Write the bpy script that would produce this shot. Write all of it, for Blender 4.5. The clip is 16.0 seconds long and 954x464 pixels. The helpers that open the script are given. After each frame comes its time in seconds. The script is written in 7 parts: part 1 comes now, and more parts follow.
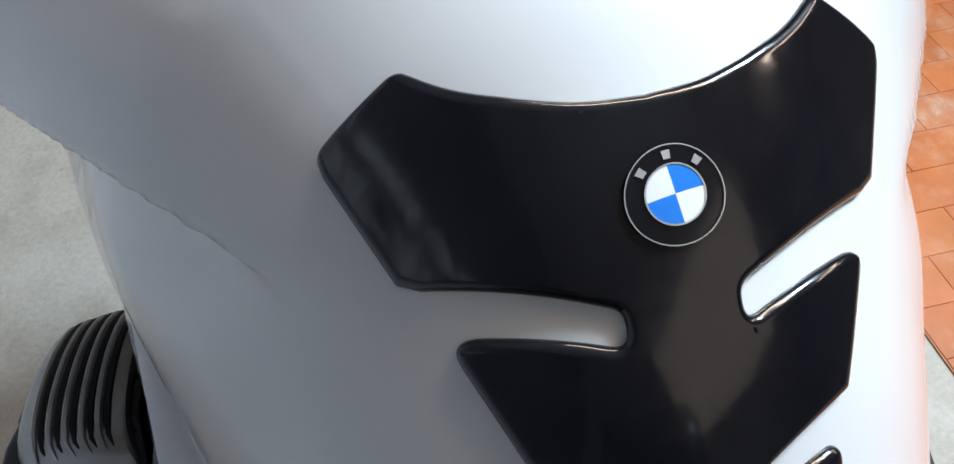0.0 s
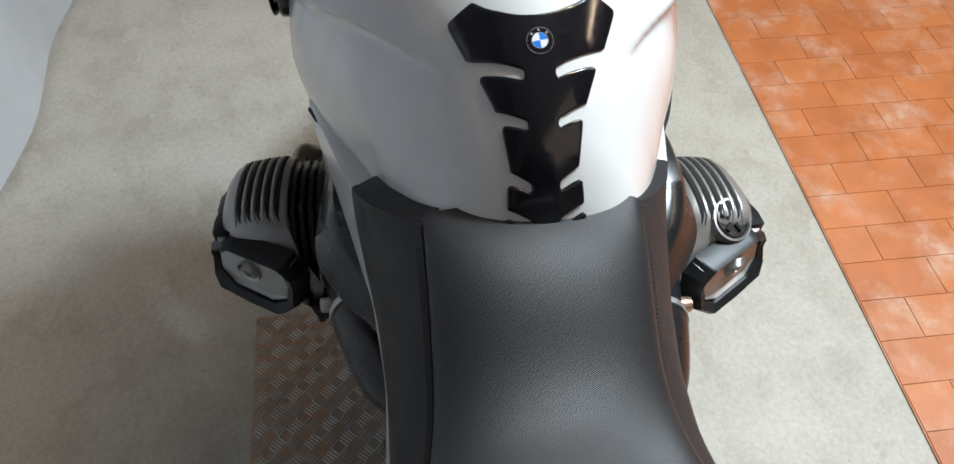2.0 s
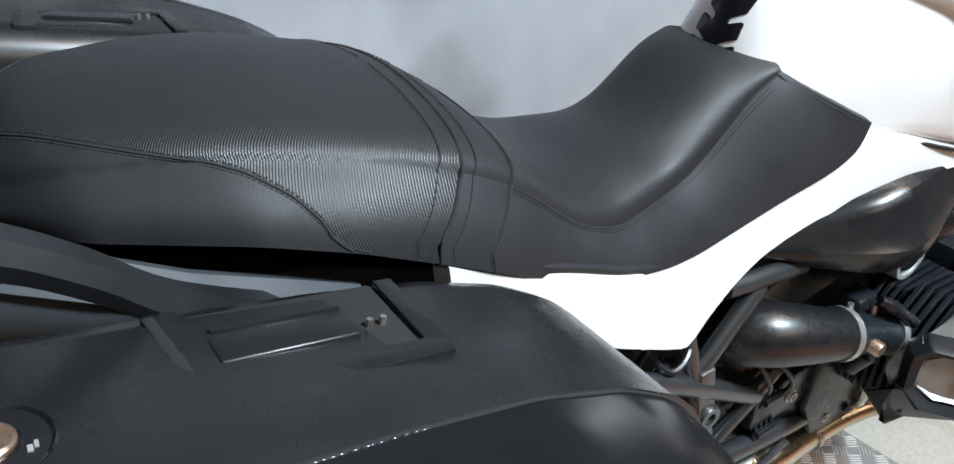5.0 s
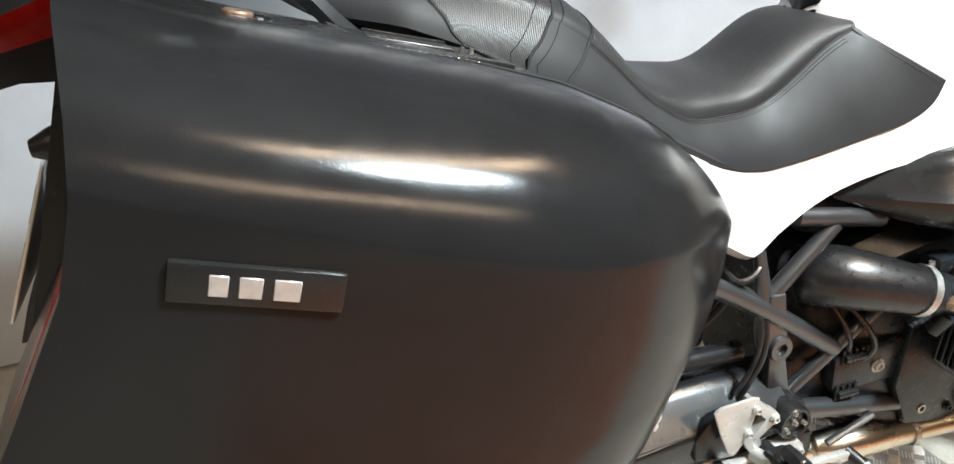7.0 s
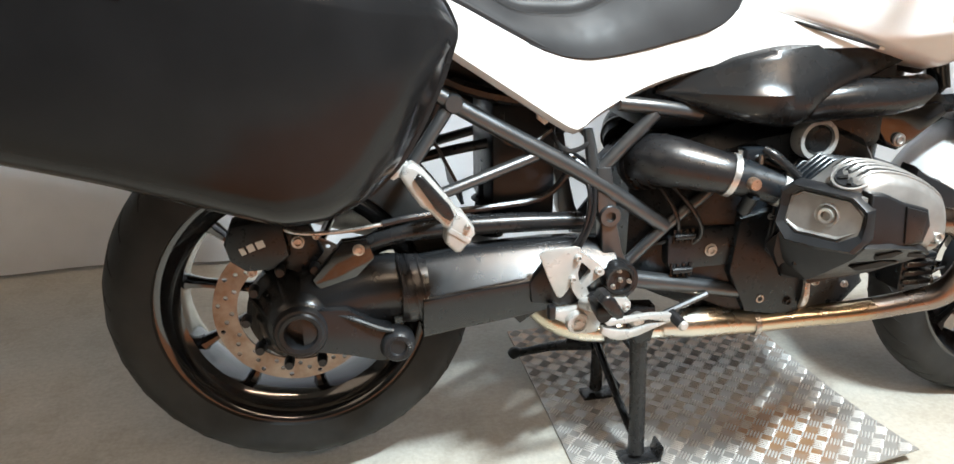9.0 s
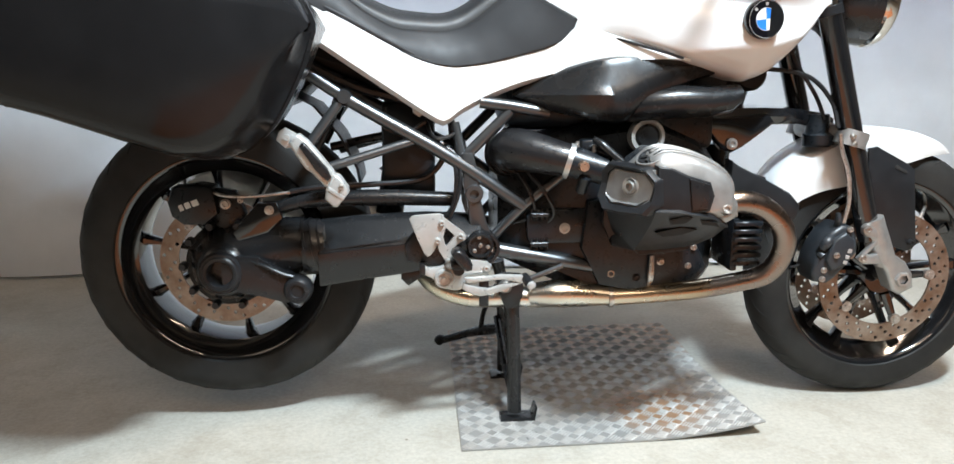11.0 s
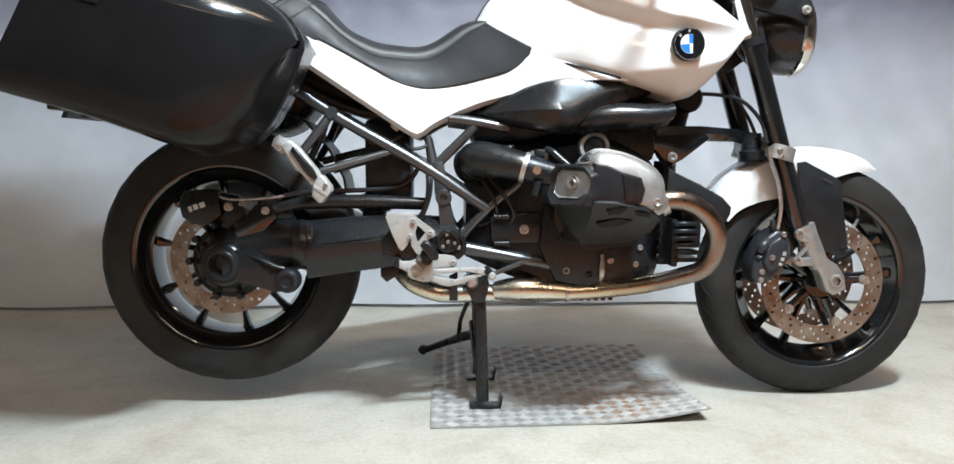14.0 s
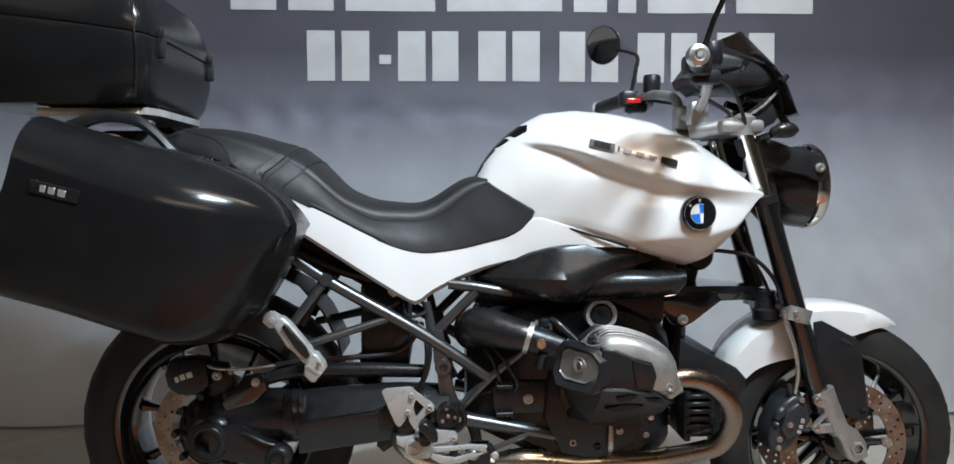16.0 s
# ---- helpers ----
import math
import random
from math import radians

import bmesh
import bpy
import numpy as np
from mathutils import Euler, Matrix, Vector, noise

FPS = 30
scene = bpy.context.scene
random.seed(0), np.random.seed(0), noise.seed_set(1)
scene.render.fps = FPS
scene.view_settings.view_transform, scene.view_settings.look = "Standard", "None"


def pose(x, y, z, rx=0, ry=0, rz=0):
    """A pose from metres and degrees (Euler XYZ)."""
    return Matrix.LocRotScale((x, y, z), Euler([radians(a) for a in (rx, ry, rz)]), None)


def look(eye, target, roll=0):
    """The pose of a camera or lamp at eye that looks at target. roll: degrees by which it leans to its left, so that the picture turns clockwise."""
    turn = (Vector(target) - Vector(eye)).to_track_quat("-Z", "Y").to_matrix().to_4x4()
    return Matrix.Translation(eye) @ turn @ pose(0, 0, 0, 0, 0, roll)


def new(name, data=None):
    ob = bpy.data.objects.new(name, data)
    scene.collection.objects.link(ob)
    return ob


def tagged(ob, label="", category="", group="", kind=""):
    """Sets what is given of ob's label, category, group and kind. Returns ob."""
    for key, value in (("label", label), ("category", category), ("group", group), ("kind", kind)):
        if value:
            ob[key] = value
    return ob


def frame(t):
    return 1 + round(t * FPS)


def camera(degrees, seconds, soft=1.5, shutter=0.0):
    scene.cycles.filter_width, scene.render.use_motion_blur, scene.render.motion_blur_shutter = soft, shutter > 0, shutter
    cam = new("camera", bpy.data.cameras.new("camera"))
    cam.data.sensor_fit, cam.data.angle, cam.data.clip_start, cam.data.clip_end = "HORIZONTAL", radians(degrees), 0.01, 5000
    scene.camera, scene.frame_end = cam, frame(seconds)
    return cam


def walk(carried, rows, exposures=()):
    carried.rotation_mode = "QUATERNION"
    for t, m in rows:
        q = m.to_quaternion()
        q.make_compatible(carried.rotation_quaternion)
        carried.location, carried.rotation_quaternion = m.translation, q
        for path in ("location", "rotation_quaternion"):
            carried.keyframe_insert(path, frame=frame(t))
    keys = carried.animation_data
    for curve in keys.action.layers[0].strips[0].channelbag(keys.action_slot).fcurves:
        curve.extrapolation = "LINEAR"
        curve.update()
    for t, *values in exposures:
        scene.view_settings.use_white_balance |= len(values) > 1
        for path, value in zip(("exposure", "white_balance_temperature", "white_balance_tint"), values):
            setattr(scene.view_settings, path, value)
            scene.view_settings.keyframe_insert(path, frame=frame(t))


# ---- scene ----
cam = camera(65.0, 16.0, soft=1.5)
PATH = [
    (0, (0.616, 0.054, 1.15), (1.849, -0.196, -0.404), -2.6),
    (0.5, (0.591, 0.067, 1.152), (1.82, -0.189, -0.405), -1.1),
    (1, (0.501, 0.092, 1.235), (1.697, -0.16, -0.349), -0.2),
    (1.5, (0.386, 0.116, 1.33), (1.587, -0.118, -0.253), -0.1),
    (2, (0.269, 0.094, 1.385), (1.488, -0.045, -0.195), 0.1),
    (2.5, (0.152, 0.043, 1.405), (1.382, 0.126, -0.17), -0.3),
    (3, (0.088, -0.027, 1.404), (1.281, 0.275, -0.173), -0.5),
    (3.2, (0.114, -0.060, 1.396), (1.252, 0.306, -0.208), -0.5),
    (4.0, (0.06, -0.26, 1.38), (1.09, 0.52, -0.06), -0.9),
    (4.7, (-0.02, -0.47, 1.285), (0.9, 0.74, 0.1), -1.4),
    (5.5, (-0.103, -0.636, 1.171), (0.727, 0.926, 0.237), -1.6),
    (6, (-0.141, -0.717, 1.153), (0.6, 0.914, 0.265), -1.7),
    (6.5, (-0.154, -0.77, 1.119), (0.509, 0.911, 0.262), -1.7),
    (7, (-0.123, -0.835, 1.082), (0.46, 0.899, 0.274), -1.5),
    (7.5, (-0.098, -0.915, 1.044), (0.405, 0.866, 0.286), -1.4),
    (8, (-0.065, -1.062, 1.02), (0.384, 0.746, 0.294), -1.1),
    (8.5, (-0.021, -1.163, 0.999), (0.406, 0.648, 0.265), -0.4),
    (9, (0.105, -1.257, 0.915), (0.453, 0.591, 0.233), -0.3),
    (9.5, (0.193, -1.361, 0.878), (0.475, 0.508, 0.225), 0.0),
    (10, (0.302, -1.491, 0.822), (0.509, 0.41, 0.235), -0.2),
    (12.3, (0.5, -1.752, 0.713), (0.627, 0.227, 0.455), 0.0),
    (12.5, (0.517, -1.776, 0.68), (0.631, 0.207, 0.444), -0.1),
    (13, (0.523, -1.818, 0.653), (0.632, 0.164, 0.407), 0.1),
    (13.5, (0.532, -1.859, 0.631), (0.632, 0.126, 0.402), 0.1),
    (14, (0.536, -1.889, 0.618), (0.626, 0.098, 0.411), 0.1),
    (14.5, (0.545, -1.903, 0.62), (0.623, 0.086, 0.423), 0.1),
    (15, (0.542, -1.898, 0.691), (0.621, 0.09, 0.49), -0.0),
    (15.5, (0.546, -1.863, 0.793), (0.623, 0.13, 0.648), -0.1),
    (16, (0.54, -1.785, 0.907), (0.628, 0.21, 0.796), -0.1),
]
EXPOSURES = [(0, -0.5, 5950, 10), (1, -0.6, 6250, 10), (2, -0.58, 6350, 10), (3, -0.08, 6000, 10), (5.5, -0.34, 6250, 10), (6.0, 0.12, 6700, 10), (6.5, 0.38, 6950, 10), (7.0, 0.3, 6850, 10), (7.5, 0.5, 6850, 10), (8, 0.86, 6900, 10), (8.5, 0.68, 6800, 10), (9, 0.35, 6650, 10), (10, 0.28, 6400, 10), (12.5, -0.12, 6300, 10), (13.2, -0.12, 6300, 10), (14.5, 0.09, 6300, 10), (15, 0.06, 6250, 10), (15.5, -0.26, 6150, 10), (16, -0.78, 6200, 10)]
walk(cam, [(t, look(eye, target, roll)) for t, eye, target, roll in PATH], EXPOSURES)

# ---- light ----
world = bpy.data.worlds.new("room_air")
scene.world = world
world.use_nodes = True
world.node_tree.nodes["Background"].inputs[0].default_value = (1.0, 0.86, 0.72, 1)
world.node_tree.nodes["Background"].inputs[1].default_value = 0.03


def area_lamp(name, place, aim, size_x, size_y, watts, colour):
    data = bpy.data.lights.new(name, "AREA")
    data.shape, data.size, data.size_y, data.energy, data.color = "RECTANGLE", size_x, size_y, watts, colour
    ob = new(name, data)
    ob.matrix_world = look(place, aim)
    return ob


# the bright cool panel over the show side, and two rows of warm tubes
area_lamp("panel_light", (1.32, -1.47, 2.9), (0.2, 0.1, 0.4), 0.6, 0.085, 205, (0.74, 0.9, 1.0))
area_lamp("tube_and_fill_light", (1.5, -1.0, 3.14), (1.2, -0.5, 0), 2.0, 0.12, 58, (1.0, 0.76, 0.55))
# broad warm fill, added to lift the rear; no tube hangs here
area_lamp("tube_and_fill_light", (-2.3, -1.7, 3.2), (0.0, 0.2, 0.3), 3.0, 2.4, 25, (1.0, 0.8, 0.62))
area_lamp("tube_and_fill_light", (1.3, -3.6, 3.14), (1.1, -2.4, 0), 2.6, 0.14, 56, (1.0, 0.76, 0.55))


# ---- materials ----
def material(name, base, rough=0.5, metal=0.0, coat=0.0, alpha=1.0):
    m = bpy.data.materials.new(name)
    m.use_nodes = True
    b = m.node_tree.nodes["Principled BSDF"]
    b.inputs["Base Color"].default_value = (*base, 1)
    b.inputs["Roughness"].default_value = rough
    b.inputs["Metallic"].default_value = metal
    b.inputs["Coat Weight"].default_value = coat
    b.inputs["Coat Roughness"].default_value = 0.06
    return m


def node(m, kind, **inputs):
    n = m.node_tree.nodes.new(kind)
    for key, value in inputs.items():
        n.inputs[key.replace("_", " ")].default_value = value
    return n


def link(m, a, b):
    m.node_tree.links.new(a, b)


def bsdf(m):
    return m.node_tree.nodes["Principled BSDF"]


def coords(m, kind="Object", scale=(1, 1, 1), turn=(0, 0, 0)):
    tc = m.node_tree.nodes.new("ShaderNodeTexCoord")
    mp = m.node_tree.nodes.new("ShaderNodeMapping")
    mp.inputs["Scale"].default_value = scale
    mp.inputs["Rotation"].default_value = turn
    link(m, tc.outputs[kind], mp.inputs["Vector"])
    return mp.outputs["Vector"]


def ramp(m, source, stops):
    r = m.node_tree.nodes.new("ShaderNodeValToRGB")
    e = r.color_ramp.elements
    while len(e) < len(stops):
        e.new(0.5)
    for el, (p, c) in zip(e, stops):
        el.position, el.color = p, (*c, 1) if len(c) == 3 else c
    link(m, source, r.inputs[0])
    return r.outputs[0]


def noisy(m, scale, detail=4.0, kind="Object", stretch=(1, 1, 1), rough=0.55):
    n = node(m, "ShaderNodeTexNoise", Scale=scale, Detail=detail, Roughness=rough)
    link(m, coords(m, kind, stretch), n.inputs["Vector"])
    return n.outputs["Fac"]


def bump(m, height, strength=0.2, distance=0.001, after=None):
    b = node(m, "ShaderNodeBump", Strength=strength, Distance=distance)
    link(m, height, b.inputs["Height"])
    if after is not None:
        link(m, after, b.inputs["Normal"])
    link(m, b.outputs[0], bsdf(m).inputs["Normal"])
    return b.outputs[0]


def mixed(m, fac, a, b, mode="MIX"):
    x = m.node_tree.nodes.new("ShaderNodeMix")
    x.data_type, x.blend_type = "RGBA", mode
    for value, slot in ((fac, 0), (a, 6), (b, 7)):
        if isinstance(value, bpy.types.NodeSocket):
            link(m, value, x.inputs[slot])
        else:
            x.inputs[slot].default_value = value if slot == 0 else (*value, 1)
    return x.outputs[2]


def worn(m, lo, hi, scale=30, rlo=None, rhi=None, fine=400, strength=0.1):
    """Two scales of variation: broad tone and gloss, fine relief."""
    f = noisy(m, scale, 5)
    link(m, ramp(m, f, [(0.35, lo), (0.68, hi)]), bsdf(m).inputs["Base Color"])
    if rlo is not None:
        g = noisy(m, scale * 2.3, 4)
        link(m, ramp(m, g, [(0.35, (rlo,) * 3), (0.68, (rhi,) * 3)]), bsdf(m).inputs["Roughness"])
    if strength:
        bump(m, noisy(m, fine, 3), strength, 0.0006)
    return m


M = {}


def dull(m, level):
    bsdf(m).inputs["Specular IOR Level"].default_value = level
    return m


M["white"] = worn(material("pearl_white_paint", (0.68, 0.68, 0.675), 0.28, 0, 0.6), (0.67, 0.67, 0.665), (0.69, 0.69, 0.685), 8, 0.235, 0.265, 900, 0.0)
M["case"] = worn(material("satin_black_case_plastic", (0.012, 0.012, 0.013), 0.3), (0.009, 0.0092, 0.0098), (0.0115, 0.0117, 0.0125), 14, 0.15, 0.2, 1500, 0.0)
M["plastic"] = worn(material("grained_black_plastic", (0.02, 0.02, 0.021), 0.5), (0.0095, 0.0102, 0.0115), (0.015, 0.016, 0.018), 25, 0.34, 0.42, 1800, 0.12)
M["gloss"] = worn(material("gloss_black_enamel", (0.006, 0.006, 0.007), 0.14, 0, 1.0), (0.005, 0.0053, 0.0062), (0.009, 0.0095, 0.0105), 20, 0.08, 0.15, 900, 0.02)
M["pad"] = worn(material("domed_black_resin", (0.004, 0.004, 0.006), 0.12, 0, 0.25), (0.004, 0.004, 0.006), (0.006, 0.006, 0.008), 60, 0.1, 0.2, 300, 0.012)
M["satin"] = worn(material("satin_black_cover", (0.016, 0.016, 0.017), 0.34), (0.01, 0.0103, 0.011), (0.014, 0.0143, 0.015), 12, 0.24, 0.3, 1200, 0.04)
M["vinyl"] = worn(material("black_seat_vinyl", (0.022, 0.023, 0.025), 0.5), (0.015, 0.016, 0.018), (0.019, 0.02, 0.022), 18, 0.5, 0.58, 700, 0.2)
M["rubber"] = worn(material("dusty_tyre_rubber", (0.03, 0.028, 0.025), 0.75), (0.0105, 0.0102, 0.0098), (0.021, 0.02, 0.0185), 9, 0.55, 0.75, 260, 0.3)
M["frame"] = worn(material("grey_frame_lacquer", (0.1, 0.105, 0.11), 0.32, 0.8), (0.1, 0.106, 0.112), (0.118, 0.124, 0.13), 12, 0.28, 0.34, 700, 0.0)
M["alu"] = worn(material("cast_aluminium", (0.55, 0.55, 0.54), 0.38, 0.85), (0.46, 0.46, 0.45), (0.6, 0.6, 0.58), 45, 0.3, 0.48, 700, 0.15)
M["cover"] = worn(material("silver_engine_lacquer", (0.36, 0.36, 0.36), 0.36, 0.75), (0.33, 0.325, 0.315), (0.42, 0.415, 0.405), 28, 0.38, 0.5, 900, 0.1)
M["paleplate"] = worn(material("pale_anodised_plate", (0.68, 0.68, 0.65), 0.36, 0.35), (0.4, 0.4, 0.385), (0.5, 0.5, 0.485), 30, 0.26, 0.4, 600, 0.06)
M["chrome"] = worn(material("chrome", (0.82, 0.8, 0.77), 0.08, 1.0), (0.76, 0.74, 0.71), (0.86, 0.85, 0.83), 40, 0.05, 0.16, 500, 0.01)
M["steel"] = worn(material("zinc_bolt_steel", (0.5, 0.48, 0.45), 0.35, 0.9), (0.36, 0.33, 0.3), (0.6, 0.58, 0.55), 120, 0.25, 0.5, 900, 0.1)
M["engine"] = worn(material("black_engine_casting", (0.018, 0.018, 0.019), 0.48), (0.0078, 0.0098, 0.0122), (0.012, 0.0148, 0.0182), 40, 0.26, 0.38, 500, 0.2)
M["hose"] = worn(material("black_rubber_hose", (0.012, 0.012, 0.013), 0.42), (0.008, 0.008, 0.009), (0.013, 0.013, 0.014), 60, 0.27, 0.38, 800, 0.06)
M["copper"] = worn(material("copper_plug", (0.62, 0.42, 0.3), 0.3, 0.9), (0.55, 0.36, 0.25), (0.7, 0.5, 0.38), 90, 0.25, 0.4, 900, 0.05)
M["disc"] = worn(material("brake_disc_steel", (0.42, 0.36, 0.31), 0.42, 0.8), (0.19, 0.115, 0.075), (0.36, 0.3, 0.25), 24, 0.3, 0.5, 500, 0.1)
M["caliper"] = worn(material("blue_grey_caliper_lacquer", (0.035, 0.04, 0.045), 0.42), (0.016, 0.019, 0.023), (0.024, 0.028, 0.033), 30, 0.34, 0.48, 600, 0.15)
# near-black for shade painted into grooves, slots and joints; also the model marks
M["hole"] = material("recess_shade_and_mark_black", (0.01, 0.01, 0.01), 0.9)
M["red"] = worn(material("red_lens_plastic", (0.5, 0.015, 0.01), 0.18, 0, 0.4), (0.42, 0.012, 0.008), (0.58, 0.02, 0.014), 40, 0.12, 0.25, 300, 0.05)
M["badge_blue"] = material("badge_blue_enamel", (0.03, 0.2, 0.7), 0.2, 0, 0.6)
M["badge_white"] = material("badge_white_enamel", (0.8, 0.8, 0.8), 0.2, 0, 0.6)
M["print"] = worn(material("pale_print", (0.7, 0.69, 0.66), 0.5), (0.64, 0.63, 0.6), (0.74, 0.73, 0.7), 30, 0.45, 0.55, 600, 0.02)
M["silverprint"] = worn(material("silver_print", (0.5, 0.49, 0.48), 0.35, 0.5), (0.42, 0.41, 0.4), (0.56, 0.55, 0.54), 90, 0.3, 0.4, 600, 0.02)
M["wood"] = worn(material("yellowed_plate_edge", (0.55, 0.42, 0.26), 0.5), (0.6, 0.5, 0.36), (0.7, 0.6, 0.45), 30, 0.45, 0.6, 300, 0.1)
M["thread"] = material("dark_thread", (0.012, 0.012, 0.012), 0.8)
M["plaster"] = worn(material("wall_plaster", (0.3, 0.28, 0.26), 0.9), (0.42, 0.41, 0.395), (0.5, 0.49, 0.475), 2, None, None, 60, 0.15)
M["mirrorglass"] = material("mirror_glass", (0.9, 0.9, 0.9), 0.02, 1.0)

bump(M["case"], noisy(M["case"], 700, 3, stretch=(1, 1, 0.1)), 0.16, 0.0004)
dull(M["case"], 0.22), dull(M["satin"], 0.38), dull(M["engine"], 0.4), dull(M["vinyl"], 0.32), dull(M["rubber"], 0.3), dull(M["plastic"], 0.34)
M["cowl"] = worn(material("grey_cowl_lacquer", (0.05, 0.055, 0.06), 0.5, 0.0), (0.045, 0.05, 0.055), (0.055, 0.06, 0.066), 10, 0.5, 0.6, 900, 0.03)
dull(M["cowl"], 0.25)
M["drive"] = worn(material("polished_black_drive_casting", (0.008, 0.008, 0.009), 0.22), (0.009, 0.0097, 0.0107), (0.012, 0.013, 0.0145), 20, 0.24, 0.28, 500, 0.0)
dull(M["drive"], 0.45)

# woven seat cloth: fine diagonal rows of relief
m = M["cloth"] = material("woven_black_seat_cloth", (0.02, 0.021, 0.022), 0.45)
w = node(m, "ShaderNodeTexWave", Scale=240.0, Distortion=0.0)
w.bands_direction = "X"
link(m, coords(m, "Object", (1, 1, 1), (0.3, 0.25, 0.785)), w.inputs["Vector"])
w2 = node(m, "ShaderNodeTexWave", Scale=240.0, Distortion=0.0)
w2.bands_direction = "Y"
link(m, coords(m, "Object", (1, 1, 1), (0.3, 0.25, 0.785)), w2.inputs["Vector"])
weave = mixed(m, 0.5, w.outputs["Fac"], w2.outputs["Fac"], "MULTIPLY")
link(m, mixed(m, weave, (0.007, 0.0075, 0.0085), (0.027, 0.0285, 0.031)), bsdf(m).inputs["Base Color"])
bump(m, weave, 0.45, 0.0006)
dull(m, 0.5)

# exhaust steel tinted by heat: blue-brown by the port, straw and then bright further on
m = M["exhaust"] = material("heat_tinted_steel", (0.6, 0.52, 0.42), 0.2, 1.0)
sx = node(m, "ShaderNodeSeparateXYZ")
link(m, coords(m), sx.inputs[0])
mr = node(m, "ShaderNodeMapRange", From_Min=0.40, From_Max=1.16)
link(m, sx.outputs["X"], mr.inputs["Value"])
ad = node(m, "ShaderNodeMath")
ad.operation = "MULTIPLY_ADD"
link(m, noisy(m, 9, 2), ad.inputs[0])
ad.inputs[1].default_value = 0.26
link(m, mr.outputs[0], ad.inputs[2])
link(m, ramp(m, ad.outputs[0], [(0.12, (0.6, 0.54, 0.4)), (0.4, (0.7, 0.67, 0.61)), (0.68, (0.6, 0.53, 0.41)), (0.92, (0.36, 0.28, 0.19)), (1.0, (0.25, 0.2, 0.17))]), bsdf(m).inputs["Base Color"])
link(m, ramp(m, noisy(m, 18, 3), [(0.35, (0.24,) * 3), (0.7, (0.34,) * 3)]), bsdf(m).inputs["Roughness"])

# clear and smoked panes
for key, tint in (("lens", (0.95, 0.95, 0.95)), ("smoke", (0.16, 0.12, 0.09))):
    m = M[key] = material(key + "_pane", tint, 0.04)
    bsdf(m).inputs["Transmission Weight"].default_value = 1.0
    bsdf(m).inputs["IOR"].default_value = 1.2

# worn concrete
m = M["concrete"] = material("worn_concrete", (0.4, 0.38, 0.34), 0.62)
broad = ramp(m, noisy(m, 1.6, 6), [(0.3, (0.385, 0.36, 0.31)), (0.7, (0.435, 0.41, 0.355))])
fine = ramp(m, noisy(m, 90, 6, rough=0.75), [(0.35, (0.84,) * 3), (0.65, (1.08,) * 3)])
spots = node(m, "ShaderNodeTexVoronoi", Scale=11.0)
link(m, coords(m), spots.inputs["Vector"])
stain = ramp(m, spots.outputs["Distance"], [(0.02, (0.3, 0.26, 0.22)), (0.05, (1, 1, 1))])
gate = ramp(m, noisy(m, 3.1, 3), [(0.52, (0, 0, 0)), (0.62, (1, 1, 1))])
tone = mixed(m, 1.0, broad, fine, "MULTIPLY")
mid = ramp(m, noisy(m, 7, 5, rough=0.65), [(0.32, (0.84, 0.82, 0.79)), (0.55, (1.0, 1.0, 1.0)), (0.72, (1.05, 1.05, 1.05))])
pits = node(m, "ShaderNodeTexVoronoi", Scale=26.0)
link(m, coords(m), pits.inputs["Vector"])
pit = ramp(m, pits.outputs["Distance"], [(0.035, (0.5, 0.45, 0.4)), (0.075, (1, 1, 1))])
gate2 = ramp(m, noisy(m, 9, 2), [(0.58, (0, 0, 0)), (0.62, (1, 1, 1))])
tone = mixed(m, gate2, mixed(m, 1.0, tone, mid, "MULTIPLY"), mixed(m, 1.0, tone, pit, "MULTIPLY"))
link(m, mixed(m, gate, tone, mixed(m, 0.8, tone, stain, "MULTIPLY")), bsdf(m).inputs["Base Color"])
link(m, ramp(m, noisy(m, 4, 5), [(0.3, (0.45,) * 3), (0.7, (0.72,) * 3)]), bsdf(m).inputs["Roughness"])
bump(m, noisy(m, 120, 5, rough=0.7), 0.25, 0.001)

# terracotta, each tile its own tone
m = M["terracotta"] = material("terracotta_tile", (0.42, 0.16, 0.07), 0.42)
oi = m.node_tree.nodes.new("ShaderNodeObjectInfo")
own = ramp(m, oi.outputs["Random"], [(0.0, (0.41, 0.125, 0.038)), (0.5, (0.44, 0.142, 0.045)), (1.0, (0.47, 0.158, 0.053))])
where = m.node_tree.nodes.new("ShaderNodeNewGeometry").outputs["Position"]


def floor_noise(scale, detail, rough):
    n = node(m, "ShaderNodeTexNoise", Scale=scale, Detail=detail, Roughness=rough)
    link(m, where, n.inputs["Vector"])
    return n.outputs["Fac"]


cloud = ramp(m, floor_noise(9, 6, 0.6), [(0.3, (0.85,) * 3), (0.7, (1.1,) * 3)])
dust = ramp(m, floor_noise(5.5, 9, 0.72), [(0.48, (0, 0, 0)), (0.58, (0.25,) * 3), (0.68, (0.8,) * 3)])
link(m, mixed(m, dust, mixed(m, 1.0, own, cloud, "MULTIPLY"), (0.55, 0.38, 0.28)), bsdf(m).inputs["Base Color"])
bump(m, floor_noise(60, 5, 0.6), 0.2, 0.001)
link(m, ramp(m, floor_noise(14, 4, 0.6), [(0.3, (0.34,) * 3), (0.7, (0.55,) * 3)]), bsdf(m).inputs["Roughness"])
